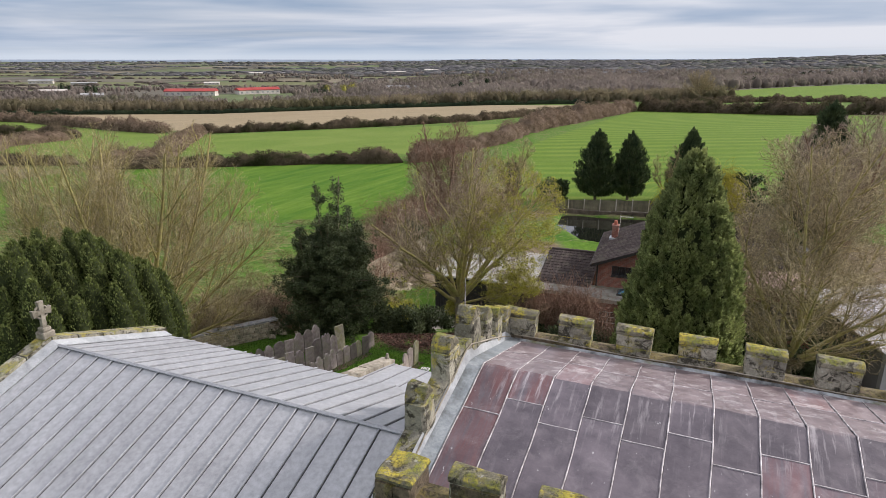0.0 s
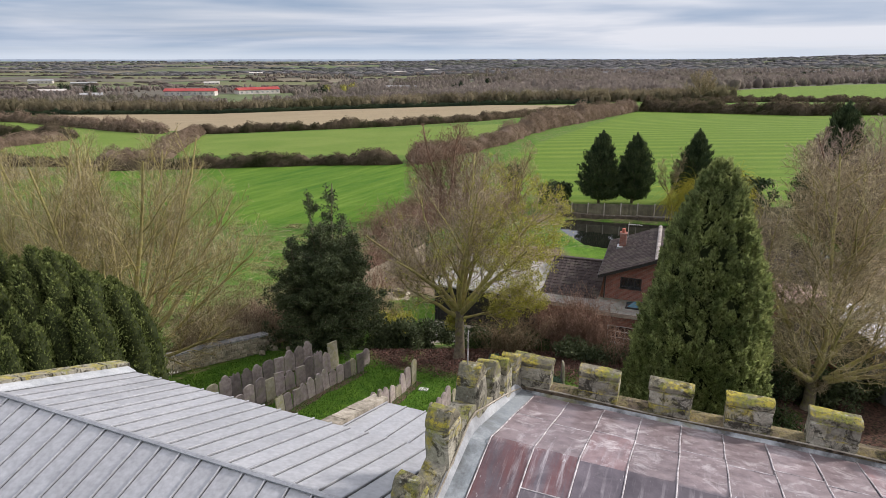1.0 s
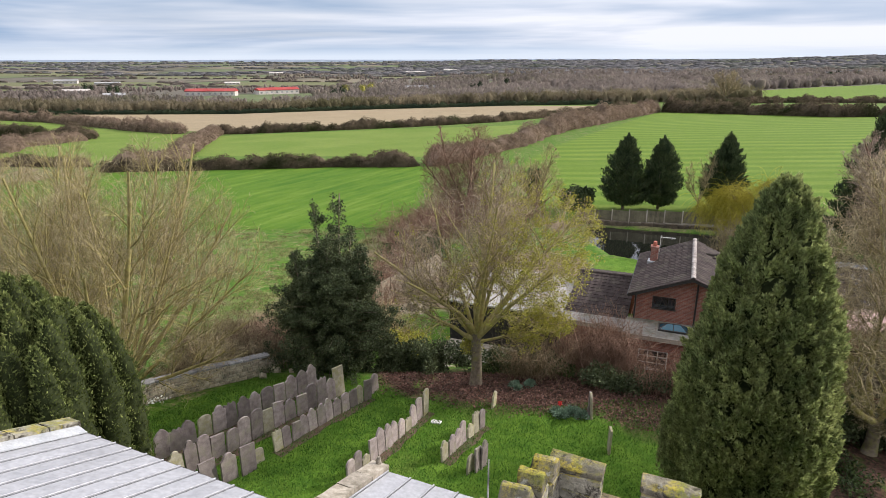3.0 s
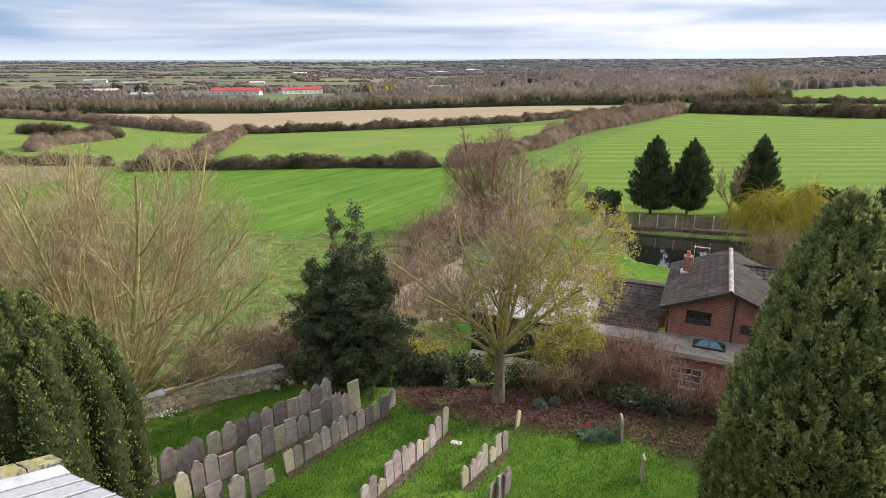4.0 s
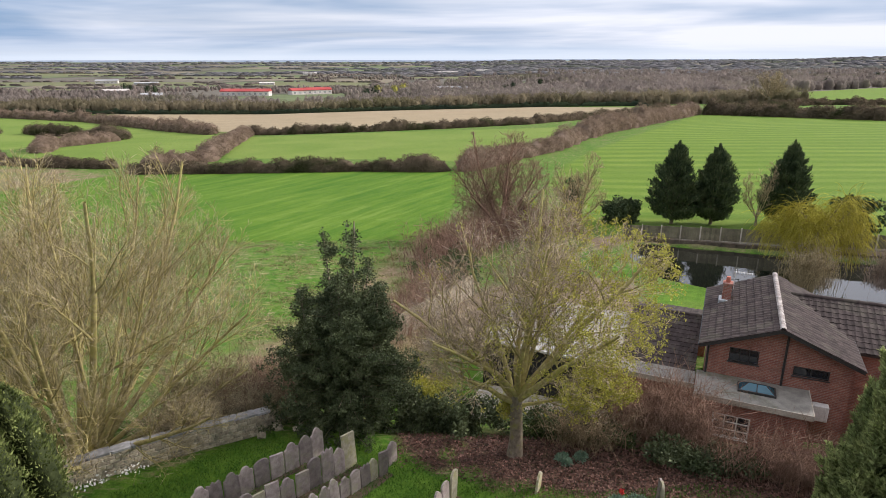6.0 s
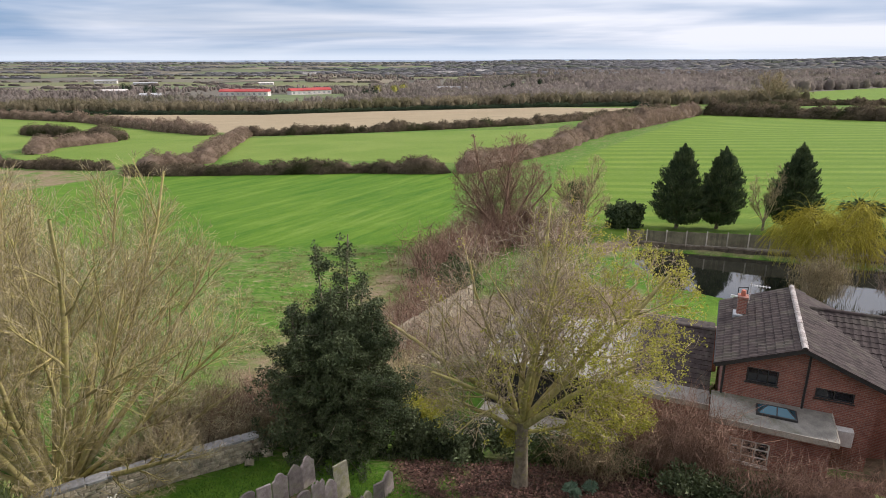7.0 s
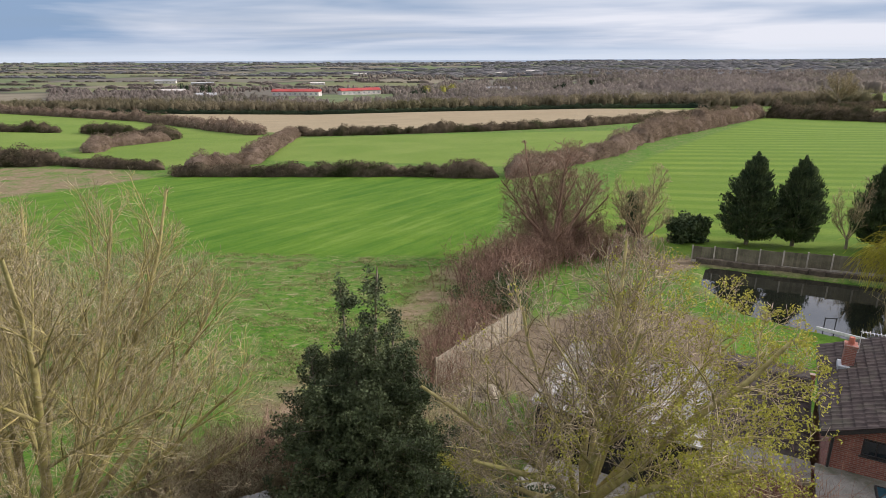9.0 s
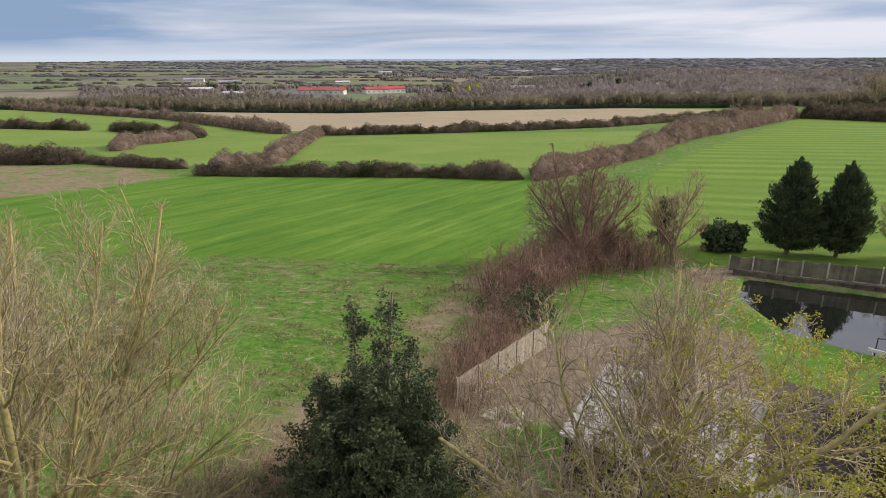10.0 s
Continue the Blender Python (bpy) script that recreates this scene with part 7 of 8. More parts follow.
def house():
    h = thing("house", HS, "red brick house with brown tiled roofs and a chimney", "house")
    g = -2.4
    W, D, ez, rz = 5.6, 7.0, 2.88, 4.0
    w1, w2 = (0.92, 2.02, 1.18, 0.66), (3.45, 1.86, 1.35, 0.44)
    wall_with_openings(h, 0, W, g, ez - 0.06, 0, 0.28, [w1, w2], [(0, ez - 0.06), (W, ez - 0.06), (W / 2, rz - 0.10)])
    for b in ((0, 0.28, g, 0.28, D, ez - 0.06), (W - 0.28, 0.28, g, W, D, ez - 0.06), (0.28, D - 0.28, g, W - 0.28, D, ez - 0.06)):
        part("wall", block(*b), BRICKWORK, h)
    gb = prism([(0, ez - 0.06), (W, ez - 0.06), (W / 2, rz - 0.10)], 0.28, "y")
    part("gable_wall", gb, BRICKWORK, h, at=pose(0, D - 0.28, 0))
    window(h, w1[0], 0.05, w1[1], w1[2], w1[3], (0.36, 0.68), DARK_FRAME)
    window(h, w2[0], 0.05, w2[1], w2[2], w2[3], (0.5,), DARK_FRAME)
    o = 0.32
    drop = (rz - ez) * (W / 2 + o) / (W / 2)
    tiled_slope(h, -0.35, D + 0.2, W / 2, rz, -o, rz - drop, 0.30, 0.33, TILE, "y", seed=2)
    tiled_slope(h, -0.35, D + 0.2, W / 2, rz, W + o, rz - drop, 0.30, 0.33, TILE, "y", lambda a, b: a < 5.7 - (b - W / 2) * 0.95 or b < W / 2 + 0.5, seed=3)
    ridge_tiles(h, (W / 2, -0.38, rz + 0.0), (W / 2, D + 0.25, rz + 0.0), RIDGE, 20)
    # barge boards and gutters
    for s in (-1, 1):
        xe = -o if s < 0 else W + o
        bm = slab((W / 2, -0.40, rz - 0.01), (xe, -0.40, rz - drop - 0.01), (xe, -0.36, rz - drop - 0.01), (W / 2, -0.36, rz - 0.01), 0.15)
        part("barge_board", bm, DARK_FRAME, h)
        bm = slab((W / 2, -0.405, rz + 0.035), (xe, -0.405, rz - drop + 0.035), (xe, -0.33, rz - drop + 0.035), (W / 2, -0.33, rz + 0.035), 0.035)
        part("verge", bm, TILE, h)
        part("gutter", block(xe - 0.06, -0.35, rz - drop - 0.10, xe + 0.06, D + 0.2, rz - drop - 0.01, 0.02), DARK_FRAME, h)
    for x, z1 in ((3.08, 3.75), (0.06, 2.7)):
        v, f = tubes({4: [([(x, -0.07, -2.0 if x < 1 else 1.25), (x, -0.07, 0.9 if x < 1 else 2.0), (x, -0.07, z1 - 0.5), (x, -0.07, z1)], [0.045] * 4)]}, 8)
        part("downpipe", mesh_np("downpipe", v, f, DARK_FRAME), None, h)
    # chimney on the west slope near the back
    ch = part("chimney", roughen(block(0.40, 4.55, 2.6, 0.80, 5.0, 3.95, 0.01), 0.006, 3, 1), BRICKWORK, h)
    part("chimney_band", block(0.36, 4.51, 3.95, 0.84, 5.04, 4.06, 0.015), BRICKWORK, ch)
    part("flashing", block(0.26, 4.42, 2.98, 0.90, 5.08, 3.18, 0.02), LEAD_PALE, ch, "pale lead chimney flashing")
    bm = bmesh.new()
    bmesh.ops.create_cone(bm, cap_ends=True, segments=12, radius1=0.12, radius2=0.10, depth=0.28, matrix=Matrix.Translation((0.60, 4.78, 4.19)))
    part("chimney_pot", bm, TERRACOTTA, ch)
    # aerial
    ae = part("aerial", block(0.86, 4.8, 3.7, 0.885, 4.825, 4.75), WHITE_PAINT, ch)
    for i in range(7):
        part("aerial_rod", block(0.9 + 0.12 * i, 4.62, 4.61, 0.912 + 0.12 * i, 5.0, 4.622), WHITE_PAINT, ae)
    part("aerial_boom", block(0.82, 4.8, 4.61, 1.7, 4.82, 4.635), WHITE_PAINT, ae)
    # east wing with its own ridge
    yr, e0 = 5.4, 2.55
    part("wall", block(W, 2.45, g, 11.5, 2.73, e0), BRICKWORK, h)
    part("wall", block(W, 8.1, g, 11.5, 8.38, e0), BRICKWORK, h)
    part("wall", prism([(2.45, g), (8.38, g), (8.38, e0), (yr, 3.62), (2.45, e0)], 0.28, "x"), BRICKWORK, h, at=pose(11.22, 0, 0))
    tiled_slope(h, 3.0, 11.6, yr, 3.68, 2.15, 2.48, 0.30, 0.36, TILE, "x", lambda a, b: a > W / 2 + (yr - b) * 0.93 + 0.35, seed=4)
    tiled_slope(h, 5.7, 11.6, yr, 3.68, 8.65, 2.48, 0.30, 0.36, TILE, "x", seed=5)
    ridge_tiles(h, (3.3, yr, 3.68), (11.6, yr, 3.68), TILE, 22)
    # flat-roofed front extension
    ex = thing("house_extension", HS, "flat-roofed brick extension with a roof lantern", "extension")
    lw = (0.55, -0.62, 1.45, 1.08)
    wall_with_openings(ex, -0.15, 4.0, g, 1.12, -2.0, -1.76, [lw])
    for b in ((-0.15, -1.76, g, 0.1, 0, 1.12), (3.76, -1.76, g, 4.0, 0, 1.12)):
        part("wall", block(*b), BRICKWORK, ex)
    part("flat_roof", roughen(block(-0.3, -2.2, 1.14, 4.15, -0.005, 1.30, 0.015), 0.004, 6, 3), FELT, ex, "grey felt flat roof")
    part("fascia", block(-0.32, -2.24, 1.06, 4.17, -2.2, 1.31, 0.006), CONCRETE, ex)
    part("fascia", block(4.15, -2.2, 1.06, 4.19, 0, 1.31, 0.006), CONCRETE, ex)
    part("vent_box", block(4.35, -0.42, 0.15, 4.95, -0.05, 0.85, 0.02), WHITE_PAINT, ex, "white wall-mounted box")
    window(ex, lw[0], -1.96, lw[1], lw[2], lw[3], (0.33, 0.66), WHITE_PAINT, rails=2)
    # roof lantern
    x0, x1, y0, y1, z0, z1 = 1.45, 2.80, -1.30, -0.62, 1.30, 1.62
    lt = part("roof_lantern", block(x0 - 0.06, y0 - 0.06, z0 - 0.01, x1 + 0.06, y1 + 0.06, z0 + 0.10, 0.01), DARK_FRAME, ex, "dark-framed glazed roof lantern")
    ym = (y0 + y1) / 2
    r0, r1 = (x0 + 0.34, ym, z1), (x1 - 0.34, ym, z1)
    c = [(x0, y0, z0 + 0.1), (x1, y0, z0 + 0.1), (x1, y1, z0 + 0.1), (x0, y1, z0 + 0.1)]
    for q in ((c[0], c[1], r1, r0), (c[2], c[3], r0, r1)):
        part("pane", slab(*q, 0.012), SKYGLASS, lt)
    for q in ((c[1], c[2], r1), (c[3], c[0], r0)):
        bm = bmesh.new()
        bm.faces.new([bm.verts.new(p) for p in q])
        bmesh.ops.solidify(bm, geom=list(bm.faces), thickness=0.012)
        part("pane", bm, SKYGLASS, lt)
    for a, b in ((c[0], r0), (c[1], r1), (c[2], r1), (c[3], r0), (r0, r1)) + tuple((((c[0][0] + c[1][0]) / 2, y, z0 + 0.1), ((r0[0] + r1[0]) / 2, ym, z1)) for y in (y0, y1)):
        v, f = tubes({2: [([a, b], [0.022, 0.022])]}, 6)
        part("glazing_bar", mesh_np("glazing_bar", v, f, DARK_FRAME), None, lt)
    # low wing running west, tiled, with a pale flat strip in front
    lo = thing("house_wing", HS, "single-storey wing with a brown tiled roof", "house wing")
    for b in ((-3.8, 0.9, g, -0.02, 1.15, 0.45), (-3.8, 8.6, g, -0.02, 8.85, 0.6), (-3.8, 1.15, g, -3.55, 8.6, 0.5)):
        part("wall", block(*b), BRICKWORK, lo)
    tiled_slope(lo, -3.9, -0.36, 5.7, 1.62, 0.75, 0.50, 0.30, 0.36, TILE, "x", seed=6)
    tiled_slope(lo, -3.9, -0.36, 5.7, 1.62, 9.0, 0.70, 0.36, 0.42, TILE, "x", seed=7)
    ridge_tiles(lo, (-3.95, 5.7, 1.62), (-0.36, 5.7, 1.62), TILE, 13)
    part("flat_roof", roughen(block(-3.9, -0.35, 0.58, -0.33, 0.90, 0.74, 0.012), 0.006, 9, 3), FELT, lo, "pale weathered flat roof strip")
    part("fascia", block(-3.9, -0.39, 0.50, -0.33, -0.35, 0.745), CONCRETE, lo)
    part("wall", block(-3.8, -0.12, g, -0.2, 0.08, 0.57), BRICKWORK, lo)


RIDGE = surface("pale ridge tile", (0.25, 0.21, 0.19), (0.46, 0.42, 0.39), 7, 0.9, 0.3, rnd=0.25)


def sky_glass():
    m = bpy.data.materials.new("blue tinted glass")
    m.use_nodes = True
    k = Nodes(m.node_tree)
    b = k.add("ShaderNodeBsdfPrincipled", in_Roughness=0.05, in_Metallic=0.0)
    b.inputs["Base Color"].default_value = (0.05, 0.14, 0.19, 1)
    b.inputs["Specular IOR Level"].default_value = 0.5
    b.inputs["IOR"].default_value = 1.45
    out = k.add("ShaderNodeOutputMaterial")
    k.link(b.outputs[0], out.inputs[0])
    return m


SKYGLASS = sky_glass()
house()


def shed():
    s = thing("garden_shed", HS, "black boarded shed with a pale sheet roof", "shed")
    x0, x1, y0, y1, g = -10.7, -4.05, 0.1, 5.9, -2.3
    n = 34
    me = with_material(block(0, 0, 0, (x1 - x0) / n - 0.008, 0.03, 2.95, 0.004), "board", BLACK_WOOD)
    w = part("front_wall", block(x0, y0 + 0.03, g, x1, y0 + 0.10, 0.62), BLACK_WOOD, s)
    for i in range(n):
        part("board", me, None, w, at=pose(x0 + (x1 - x0) * i / n, y0, g + 0.02))
    part("side_wall", block(x0, y0 + 0.1, g, x0 + 0.08, y1, 0.72), BLACK_WOOD, s)
    part("side_wall", block(x1 - 0.08, y0 + 0.1, g, x1, y1, 0.72), BLACK_WOOD, s)
    part("back_wall", block(x0 + 0.08, y1 - 0.08, g, x1 - 0.08, y1, 0.85), BLACK_WOOD, s)
    bm = slab((x0 - 0.15, y0 - 0.3, 0.80), (x1 + 0.15, y0 - 0.3, 0.80), (x1 + 0.15, y1 + 0.1, 1.04), (x0 - 0.15, y1 + 0.1, 1.04), 0.07)
    rf = part("roof", bm, PALE_ROOF, s, "pale grey sheet roof")
    m = with_material(block(-0.02, 0, 0, 0.02, y1 - y0 + 0.4, 0.02), "roof_batten", PALE_ROOF)
    for i in range(7):
        part("roof_batten", m, None, rf, at=pose(x0 + 0.1 + i * 1.04, y0 - 0.3, 0.803, math.degrees(math.atan2(0.24, 6.2)), 0, 0))
    part("fascia", block(x0 - 0.16, y0 - 0.33, 0.70, x1 + 0.16, y0 - 0.30, 0.815), WHITE_PAINT, s)
    # concrete yard in front
    pt = new("pavement")
    tagged(pt, "pale concrete yard in front of the shed", "pavement", kind="structure")
    pt.matrix_basis = HS
    rng = random.Random(2)
    for i in range(10):
        for j in range(4):
            part("paving_slab", roughen(block(x0 + 0.1 + i * 0.9 + 0.01, -3.6 + j * 0.9, -2.2, x0 + 0.1 + i * 0.9 + 0.89, -3.6 + j * 0.9 + 0.88, -1.82 + rng.uniform(0, 0.015), 0.01), 0.004, i * 7 + j, 1), CONCRETE, pt)
    # low white garden wall and a stump seat
    gw = part("garden_wall", roughen(block(-11.2, -4.2, -2.2, -6.4, -3.95, -1.45, 0.02), 0.03, 5, 4), PALE_STONE, at=HS)
    tagged(gw, "low pale stone garden wall behind the hedge", "wall")


shed()


def panel_fence(name, line, height, step, post_mat, board_mat, label, boards=10, gravel=0.0):
    """Boarded panels between posts along a line."""
    fc = new(name)
    tagged(fc, label, "fence")
    post = with_material(block(-0.055, -0.055, 0, 0.055, 0.055, height + 0.08, 0.008), "post", post_mat)
    for a, b in zip(line, line[1:]):
        ln, ang = math.hypot(b[0] - a[0], b[1] - a[1]), math.degrees(math.atan2(b[1] - a[1], b[0] - a[0]))
        n = max(1, round(ln / step))
        w = ln / n
        board = with_material(block(0, -0.012, 0, (w - 0.11) / boards - 0.006, 0.012, height - gravel, 0.003), "board", board_mat)
        grav = with_material(block(0.05, -0.025, 0, w - 0.05, 0.025, gravel, 0.004), "gravel_board", CONCRETE) if gravel else None
        for i in range(n + 1):
            x, y = a[0] + (b[0] - a[0]) * i / n, a[1] + (b[1] - a[1]) * i / n
            z = gz(x, y) - 0.06
            p = part("post", post, None, fc, at=pose(x, y, z, 0, 0, ang))
            if i == n:
                break
            if grav:
                part("gravel_board", grav, None, fc, at=pose(x, y, z, 0, 0, ang))
            for j in range(boards):
                part("board", board, None, fc, at=pose(x, y, z + gravel, 0, 0, ang) @ Matrix.Translation((0.055 + (w - 0.11) * j / boards, 0, 0)))
            part("rail", block(0.05, 0.012, 0, w - 0.05, 0.05, 0.07), board_mat, fc, at=pose(x, y, z + height * 0.8, 0, 0, ang))
    return fc


panel_fence("boundary_fence", [(-5.8, 45.2), (-1.5, 54.0)], 1.7, 1.9, FENCE_WOOD, FENCE_WOOD, "pale weathered wooden boundary fence along the pasture", 11)
panel_fence("pond_fence", [(13.2, 72.0), (25.6, 69.0), (46.0, 64.5)], 1.55, 1.9, CONCRETE, FENCE_GREY, "grey boarded fence with concrete posts behind the pond", 7, 0.28)


def pond_bank():
    bk = new("wall_pond_bank")
    tagged(bk, "brown timber and stone retaining bank below the fence", "bank", kind="structure")
    line = [(13.4, 71.2), (25.7, 68.3), (37.0, 65.6)]
    rng = random.Random(6)
    for a, b in zip(line, line[1:]):
        ln, ang = math.hypot(b[0] - a[0], b[1] - a[1]), math.degrees(math.atan2(b[1] - a[1], b[0] - a[0]))
        n = int(ln / 1.2)
        for i in range(n):
            x, y = a[0] + (b[0] - a[0]) * i / n, a[1] + (b[1] - a[1]) * i / n
            part("bank_panel", roughen(block(0, -0.1, -0.5, ln / n - 0.02, 0.3, 0.62 + rng.uniform(-0.06, 0.06), 0.03), 0.05, i, 2), BANK, bk, at=pose(x, y, POND_Z, 0, 0, ang))


BANK = surface("earthy retaining boards", (0.07, 0.055, 0.04), (0.14, 0.115, 0.08), 3, 0.95, 0.4, rnd=0.2)
pond_bank()


def outbuildings():
    o = thing("garage", pose(14.6, 27.4, gz(14.6, 27.4), 0, 0, -3), "low outbuilding with a mossy tiled roof", "outbuilding")
    for b in ((0, 0, -0.5, 4.8, 0.25, 1.75), (0, 2.35, -0.5, 4.8, 2.6, 1.75), (0, 0.25, -0.5, 0.25, 2.35, 1.75), (4.55, 0.25, -0.5, 4.8, 2.35, 1.75)):
        part("wall", block(*b), BRICKWORK, o)
    tiled_slope(o, -0.1, 4.9, 1.3, 3.05, -0.2, 1.85, 0.26, 0.26, TILE_MOSS, "x", seed=8)
    tiled_slope(o, -0.1, 4.9, 1.3, 3.05, 2.8, 1.85, 0.33, 0.4, TILE_MOSS, "x", seed=9)
    ridge_tiles(o, (-0.1, 1.3, 3.05), (4.9, 1.3, 3.05), TILE_MOSS, 12, 0.1)
    w = thing("barn", pose(20.0, 24.9, gz(20, 24.9), 0, 0, 12), "outbuilding with a pale corrugated sheet roof", "outbuilding")
    for b in ((0, 0, -0.5, 8, 0.2, 2.0), (0, 4.8, -0.5, 8, 5, 3.0), (0, 0.2, -0.5, 0.2, 4.8, 2.0), (7.8, 0.2, -0.5, 8, 4.8, 2.0)):
        part("wall", block(*b), GREY_WALL, w)
    bm = bmesh.new()
    k = 96
    rows = []
    for y, z in ((-0.25, 2.05), (5.2, 3.05)):
        rows.append([bm.verts.new((-0.2 + 8.4 * i / k, y, z + 0.028 * math.sin(i * math.pi / 2))) for i in range(k + 1)])
    for i in range(k):
        bm.faces.new((rows[0][i], rows[0][i + 1], rows[1][i + 1], rows[1][i]))
    r = bmesh.ops.extrude_face_region(bm, geom=list(bm.faces))
    bmesh.ops.translate(bm, verts=[e for e in r["geom"] if isinstance(e, bmesh.types.BMVert)], vec=(0, 0, 0.02))
    bmesh.ops.recalc_face_normals(bm, faces=bm.faces)
    part("roof", bm, WHITE_SHEET, w, "pale corrugated roof sheet")
    p = thing("lean_to", pose(16.6, 31.0, gz(16.6, 31.0), 0, 0, -15), "lean-to with a faded pink roof", "outbuilding")
    part("roof", slab((0, 0, 3.3), (3.2, 0, 3.3), (3.2, 1.7, 3.7), (0, 1.7, 3.7), 0.08), PINK_ROOF, p)
    for b in ((0.1, 0.1, -0.6, 3.1, 0.25, 3.2), (0.1, 1.4, -0.6, 3.1, 1.6, 3.5)):
        part("wall", block(*b), BRICKWORK, p)


WHITE_SHEET = surface("pale corrugated sheet", (0.58, 0.56, 0.58), (0.70, 0.68, 0.70), 1.2, 0.6, 0.1, c3=(0.45, 0.42, 0.42), low=0.6)
outbuildings()


def valley_buildings():
    """Far sheds and houses in the valley."""
    specs = [(-288, 722, 56, 14, 8, RED_ROOF, WHITE_WALL, 4, "long white building with a red roof"), (-228, 775, 52, 14, 8, RED_ROOF, WHITE_WALL, 40, "white building with a red roof"),
             (-54, 785, 38, 12, 7.0, GREY_WALL, WHITE_WALL, 6, "long pale industrial building"), (-356, 640, 20, 9, 6, GREY_WALL, WHITE_WALL, 30, "pale house in the valley"), (-470, 760, 30, 12, 6, WHITE_WALL, GREY_WALL, 25, "pale shed in the valley"),
             (-640, 1130, 40, 12, 5, GREY_WALL, GREY_WALL, 20, "pale farm sheds in the valley"), (-760, 1200, 40, 15, 8, GREY_WALL, WHITE_WALL, 20, "grey farm sheds in the valley"), (-420, 1150, 26, 10, 5, WHITE_WALL, WHITE_WALL, 15, "white farm building in the valley"),
             (-150, 2000, 60, 20, 7, WHITE_WALL, WHITE_WALL, 0, "far white industrial building"), (-560, 1900, 40, 12, 6, WHITE_WALL, WHITE_WALL, 15, "far white building in the valley"), (-40, 2100, 50, 20, 7, WHITE_WALL, WHITE_WALL, 0, "far white industrial building")]
    for x, y, w, d, h, roof, wall, ang, label in specs:
        z = gz(x, y)
        b = thing("building", pose(x, y, z - 0.5, 0, 0, ang), label, "building", "valley buildings")
        part("wall", block(-w / 2, -d / 2, 0, w / 2, d / 2, h * 0.62 + 0.5), wall, b)
        part("roof", prism([(-d / 2 - 0.5, h * 0.62 + 0.5), (d / 2 + 0.5, h * 0.62 + 0.5), (d / 2 + 0.5, h * 0.68 + 0.5), (0, h + 0.5), (-d / 2 - 0.5, h * 0.68 + 0.5)], w + 1, "x"), roof, b, at=pose(-w / 2 - 0.5, 0, 0))
        n = int(w / 6)
        wm = with_material(block(0, 0, 0, 2.6, 0.12, h * 0.26), "window", GREY_WALL)
        for i in range(n):
            part("window", wm, None, b, at=pose(-w / 2 + (i + 0.3) * w / n, -d / 2 - 0.06, h * 0.2 + 0.5))


valley_buildings()


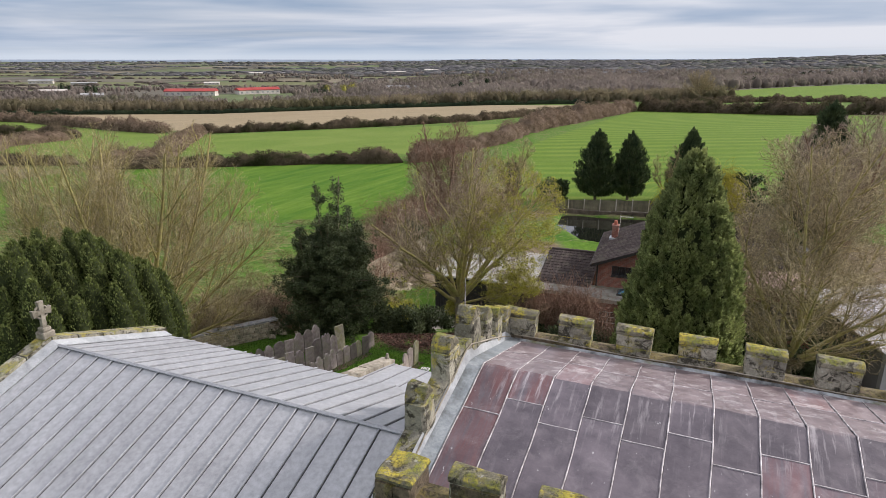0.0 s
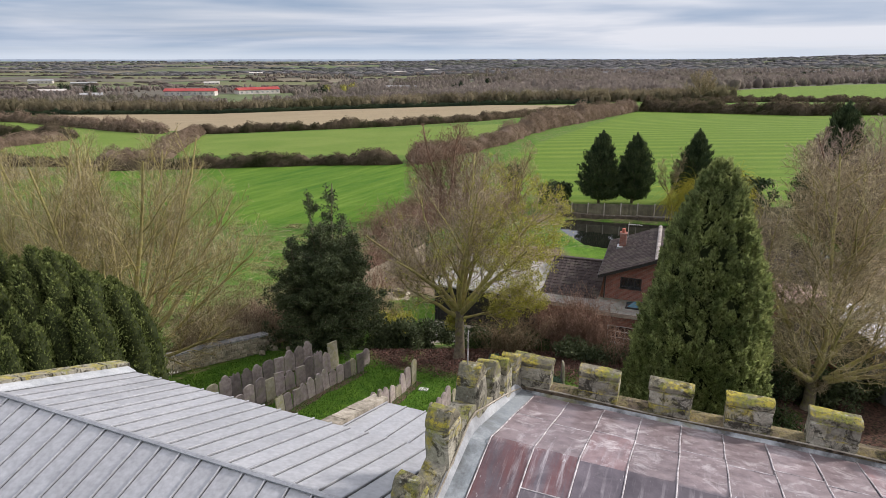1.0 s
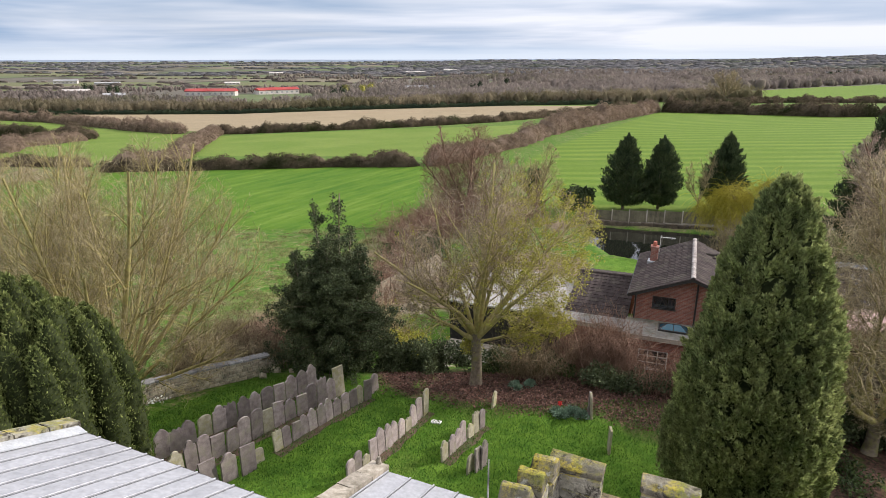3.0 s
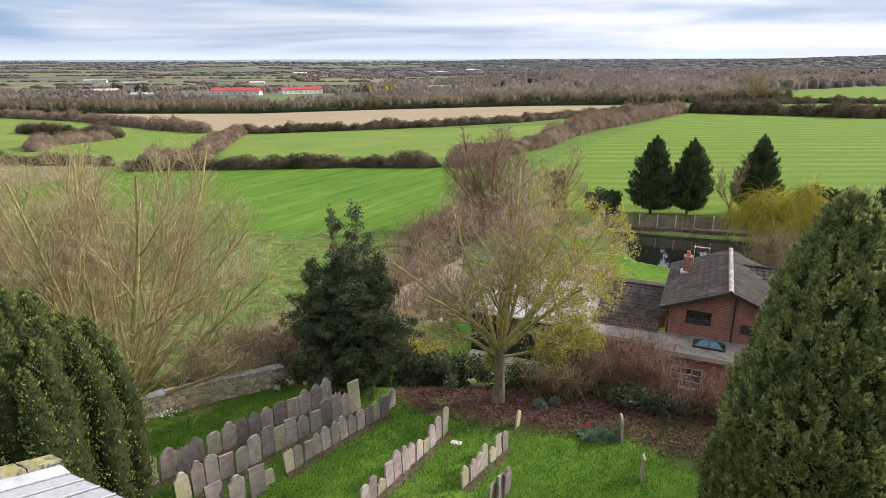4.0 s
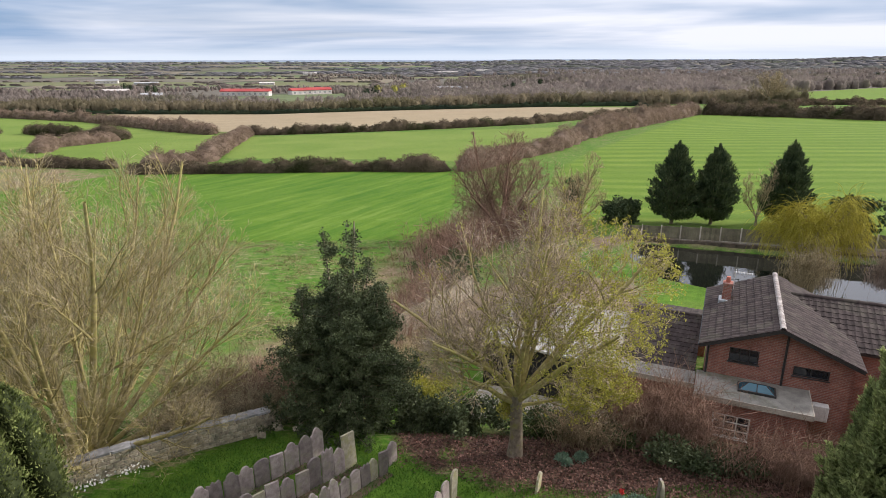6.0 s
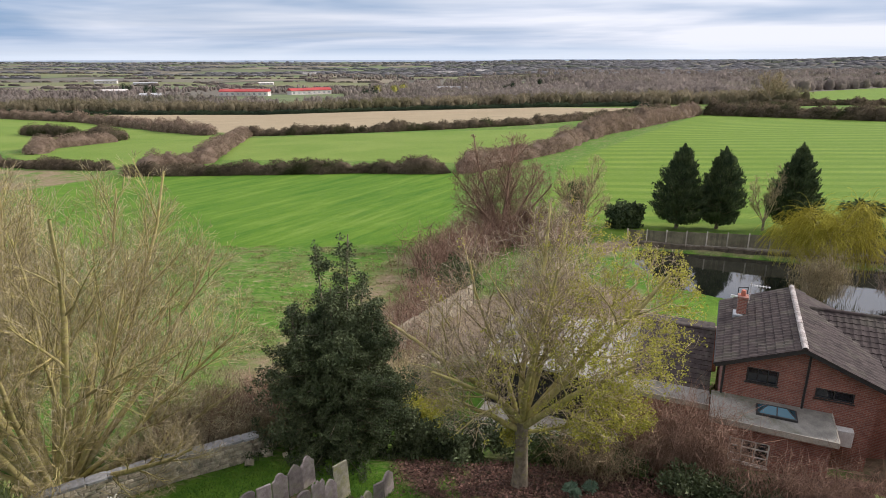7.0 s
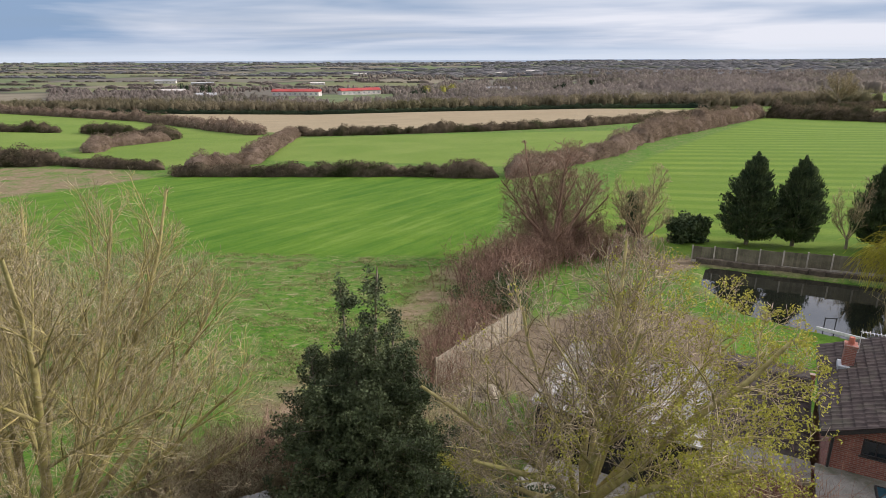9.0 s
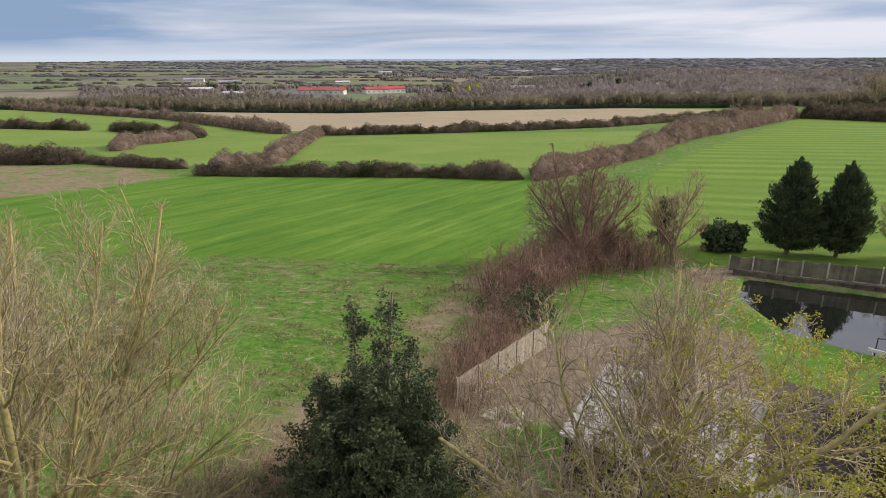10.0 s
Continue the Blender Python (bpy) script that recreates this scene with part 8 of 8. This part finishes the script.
# ---------------------------------------------------------------- small things
def small_things():
    rng = np.random.RandomState(71)
    for x, y, r, n, red in ((4.9, 28.5, 0.34, 8, True), (3.4, 31.0, 0.25, 5, False)):
        c = thing("flower_clump", pose(x, y, gz(x, y)), "grey-green leafy clump growing in leaf litter" if not red else "grey-green clumps with a red flower in leaf litter", "plant")
        cl = rng.normal(0, 1, (n, 3)) * (0.5, 0.3, 0)
        m = 2200
        i = rng.randint(0, n, m)
        g = rng.normal(size=(m, 3))
        g /= np.linalg.norm(g, axis=1, keepdims=True)
        g[:, 2] = np.abs(g[:, 2])
        v, f = blades(cl[i] + g * r * rng.uniform(0.4, 1, (m, 1)), g + rng.normal(0, 0.3, (m, 3)), 0.16, 0.045, rng)
        part("foliage", mesh_np("foliage", v, f, PLANT), None, c)
        if red:
            v, f = blades(np.array([-0.3, 0.0, r + 0.1]) + rng.normal(0, 0.035, (40, 3)), rng.normal(size=(40, 3)), 0.11, 0.09, rng)
            part("flower", mesh_np("flower", v, f, RED_FLOWER), None, c, "red flower head")
    # white spring flowers along the wall's foot
    n = 110
    t = rng.random(n)
    x = -15.2 + 1.9 * t + rng.normal(0, 0.18, n) + 0.3
    y = 27.4 + 1.7 * t + rng.normal(0, 0.18, n) - 0.45
    p = np.stack((x, y, ground_z(x, y) + 0.22 + rng.uniform(0, 0.12, n)), 1)
    v, f = blades(p, rng.normal(size=(n, 3)), 0.11, 0.09, rng)
    tagged(new("flowers", mesh_np("flowers", v, f, FLOWER)), "white spring flowers along the wall's foot", "flowers", kind="stuff")
    # leaf blades of grass tufts in the near churchyard
    n = 90000
    x, y = rng.uniform(-15, 12, n), rng.uniform(19, 32, n)
    p = np.stack((x, y, ground_z(x, y) + 0.05), 1)
    d = np.stack((rng.normal(0, 0.5, n), rng.normal(0, 0.5, n), np.ones(n)), 1)
    keep = (inside(AREAS["yard"][0], x, y) > 0.1)
    v, f = blades(p[keep], d[keep], rng.uniform(0.08, 0.2, keep.sum()), 0.02, rng)
    tagged(new("grass", mesh_np("grass", v, f, GRASS)), "short green churchyard grass tufts", "grass", kind="stuff")
    # pasture tussocks
    n = 120000
    x, y = rng.uniform(-60, -3, n), rng.uniform(38, 72, n)
    clump = np.array([noise.noise(Vector((a * 0.5, b * 0.9, 4))) + 0.6 * noise.noise(Vector((a * 0.12, b * 0.2, 9))) for a, b in zip(x, y)])
    keep = clump > rng.normal(0.16, 0.16, n)
    x, y = x[keep], y[keep]
    m = len(x)
    p = np.stack((x, y, ground_z(x, y) + 0.06), 1)
    v, f = leaves(p, np.stack((rng.normal(0, 0.8, m), rng.normal(0, 0.8, m), np.ones(m) * 0.8), 1), rng.uniform(0.12, 0.32, m), rng.uniform(0.04, 0.09, m), rng)
    tagged(new("tussocks", mesh_np("tussocks", v, f, STRAW)), "straw-coloured tussocks in the rough pasture", "grass", kind="stuff")
    # fallen leaves
    n = 16000
    x, y = rng.uniform(-4, 14, n), rng.uniform(27, 33, n)
    keep = inside(AREAS["litter"][0], x, y) > rng.normal(0, 0.4, n)
    p = np.stack((x, y, ground_z(x, y) + 0.06), 1)[keep]
    m = len(p)
    d = rng.normal(size=(m, 3)) * (1, 1, 0.25)
    v, f = blades(p, d, rng.uniform(0.07, 0.14, m), rng.uniform(0.05, 0.09, m), rng)
    tagged(new("fallen_leaves", mesh_np("fallen_leaves", v, f, LITTER)), "reddish-brown fallen leaves under the trees", "leaves", kind="stuff")
    # a sawn stump with a heap of pale chippings on the bare soil
    zs = gz(-3.1, 44.6)
    bm = bmesh.new()
    bmesh.ops.create_cone(bm, cap_ends=True, segments=14, radius1=0.55, radius2=0.38, depth=0.6, matrix=Matrix.Translation((0, 0, 0.25)))
    st = thing("tree_stump", pose(-3.1, 44.6, zs), "low sawn tree stump among pale chippings on soil", "stump")
    part("stump_wood", roughen(bm, 0.07, 3, 1), BARK, st)
    bm = bmesh.new()
    bmesh.ops.create_cone(bm, cap_ends=True, segments=18, radius1=1.25, radius2=0.5, depth=0.14, matrix=Matrix.Translation((-0.1, 0, 0.02)))
    part("sawdust", roughen(bm, 0.08, 5, 1), FENCE_WOOD, st, "pale wood chippings")
    # white timber edging and a mooring frame at the pond's near bank
    ed = part("pond_edging", block(0, -0.06, 0, 3.4, 0.06, 0.22, 0.02), WHITE_PAINT, at=pose(17.9, 56.9, gz(17.9, 56.9) - 0.12, 0, 0, -33))
    tagged(ed, "white timber edging on the pond bank", "edging")
    fr = thing("mooring_frame", pose(18.8, 57.9, POND_Z - 0.2), "dark metal frame standing in the pond's edge", "frame")
    for sx in (0, 0.7):
        part("post", block(sx, 0, 0, sx + 0.05, 0.05, 1.15), DARK_FRAME, fr)
    part("rail", block(0.05, 0, 1.08, 0.7, 0.05, 1.13), DARK_FRAME, fr)


GRASS = surface("grass blades", (0.045, 0.13, 0.014), (0.105, 0.225, 0.028), 1.5, 0.85, 0, island=0.35, trans=0.25)
STRAW = surface("straw blades", (0.17, 0.18, 0.06), (0.34, 0.30, 0.15), 0.8, 0.9, 0, island=0.3, trans=0.2)
LITTER = surface("dead leaves", (0.09, 0.048, 0.036), (0.20, 0.105, 0.08), 3, 0.85, 0, island=0.4)
small_things()
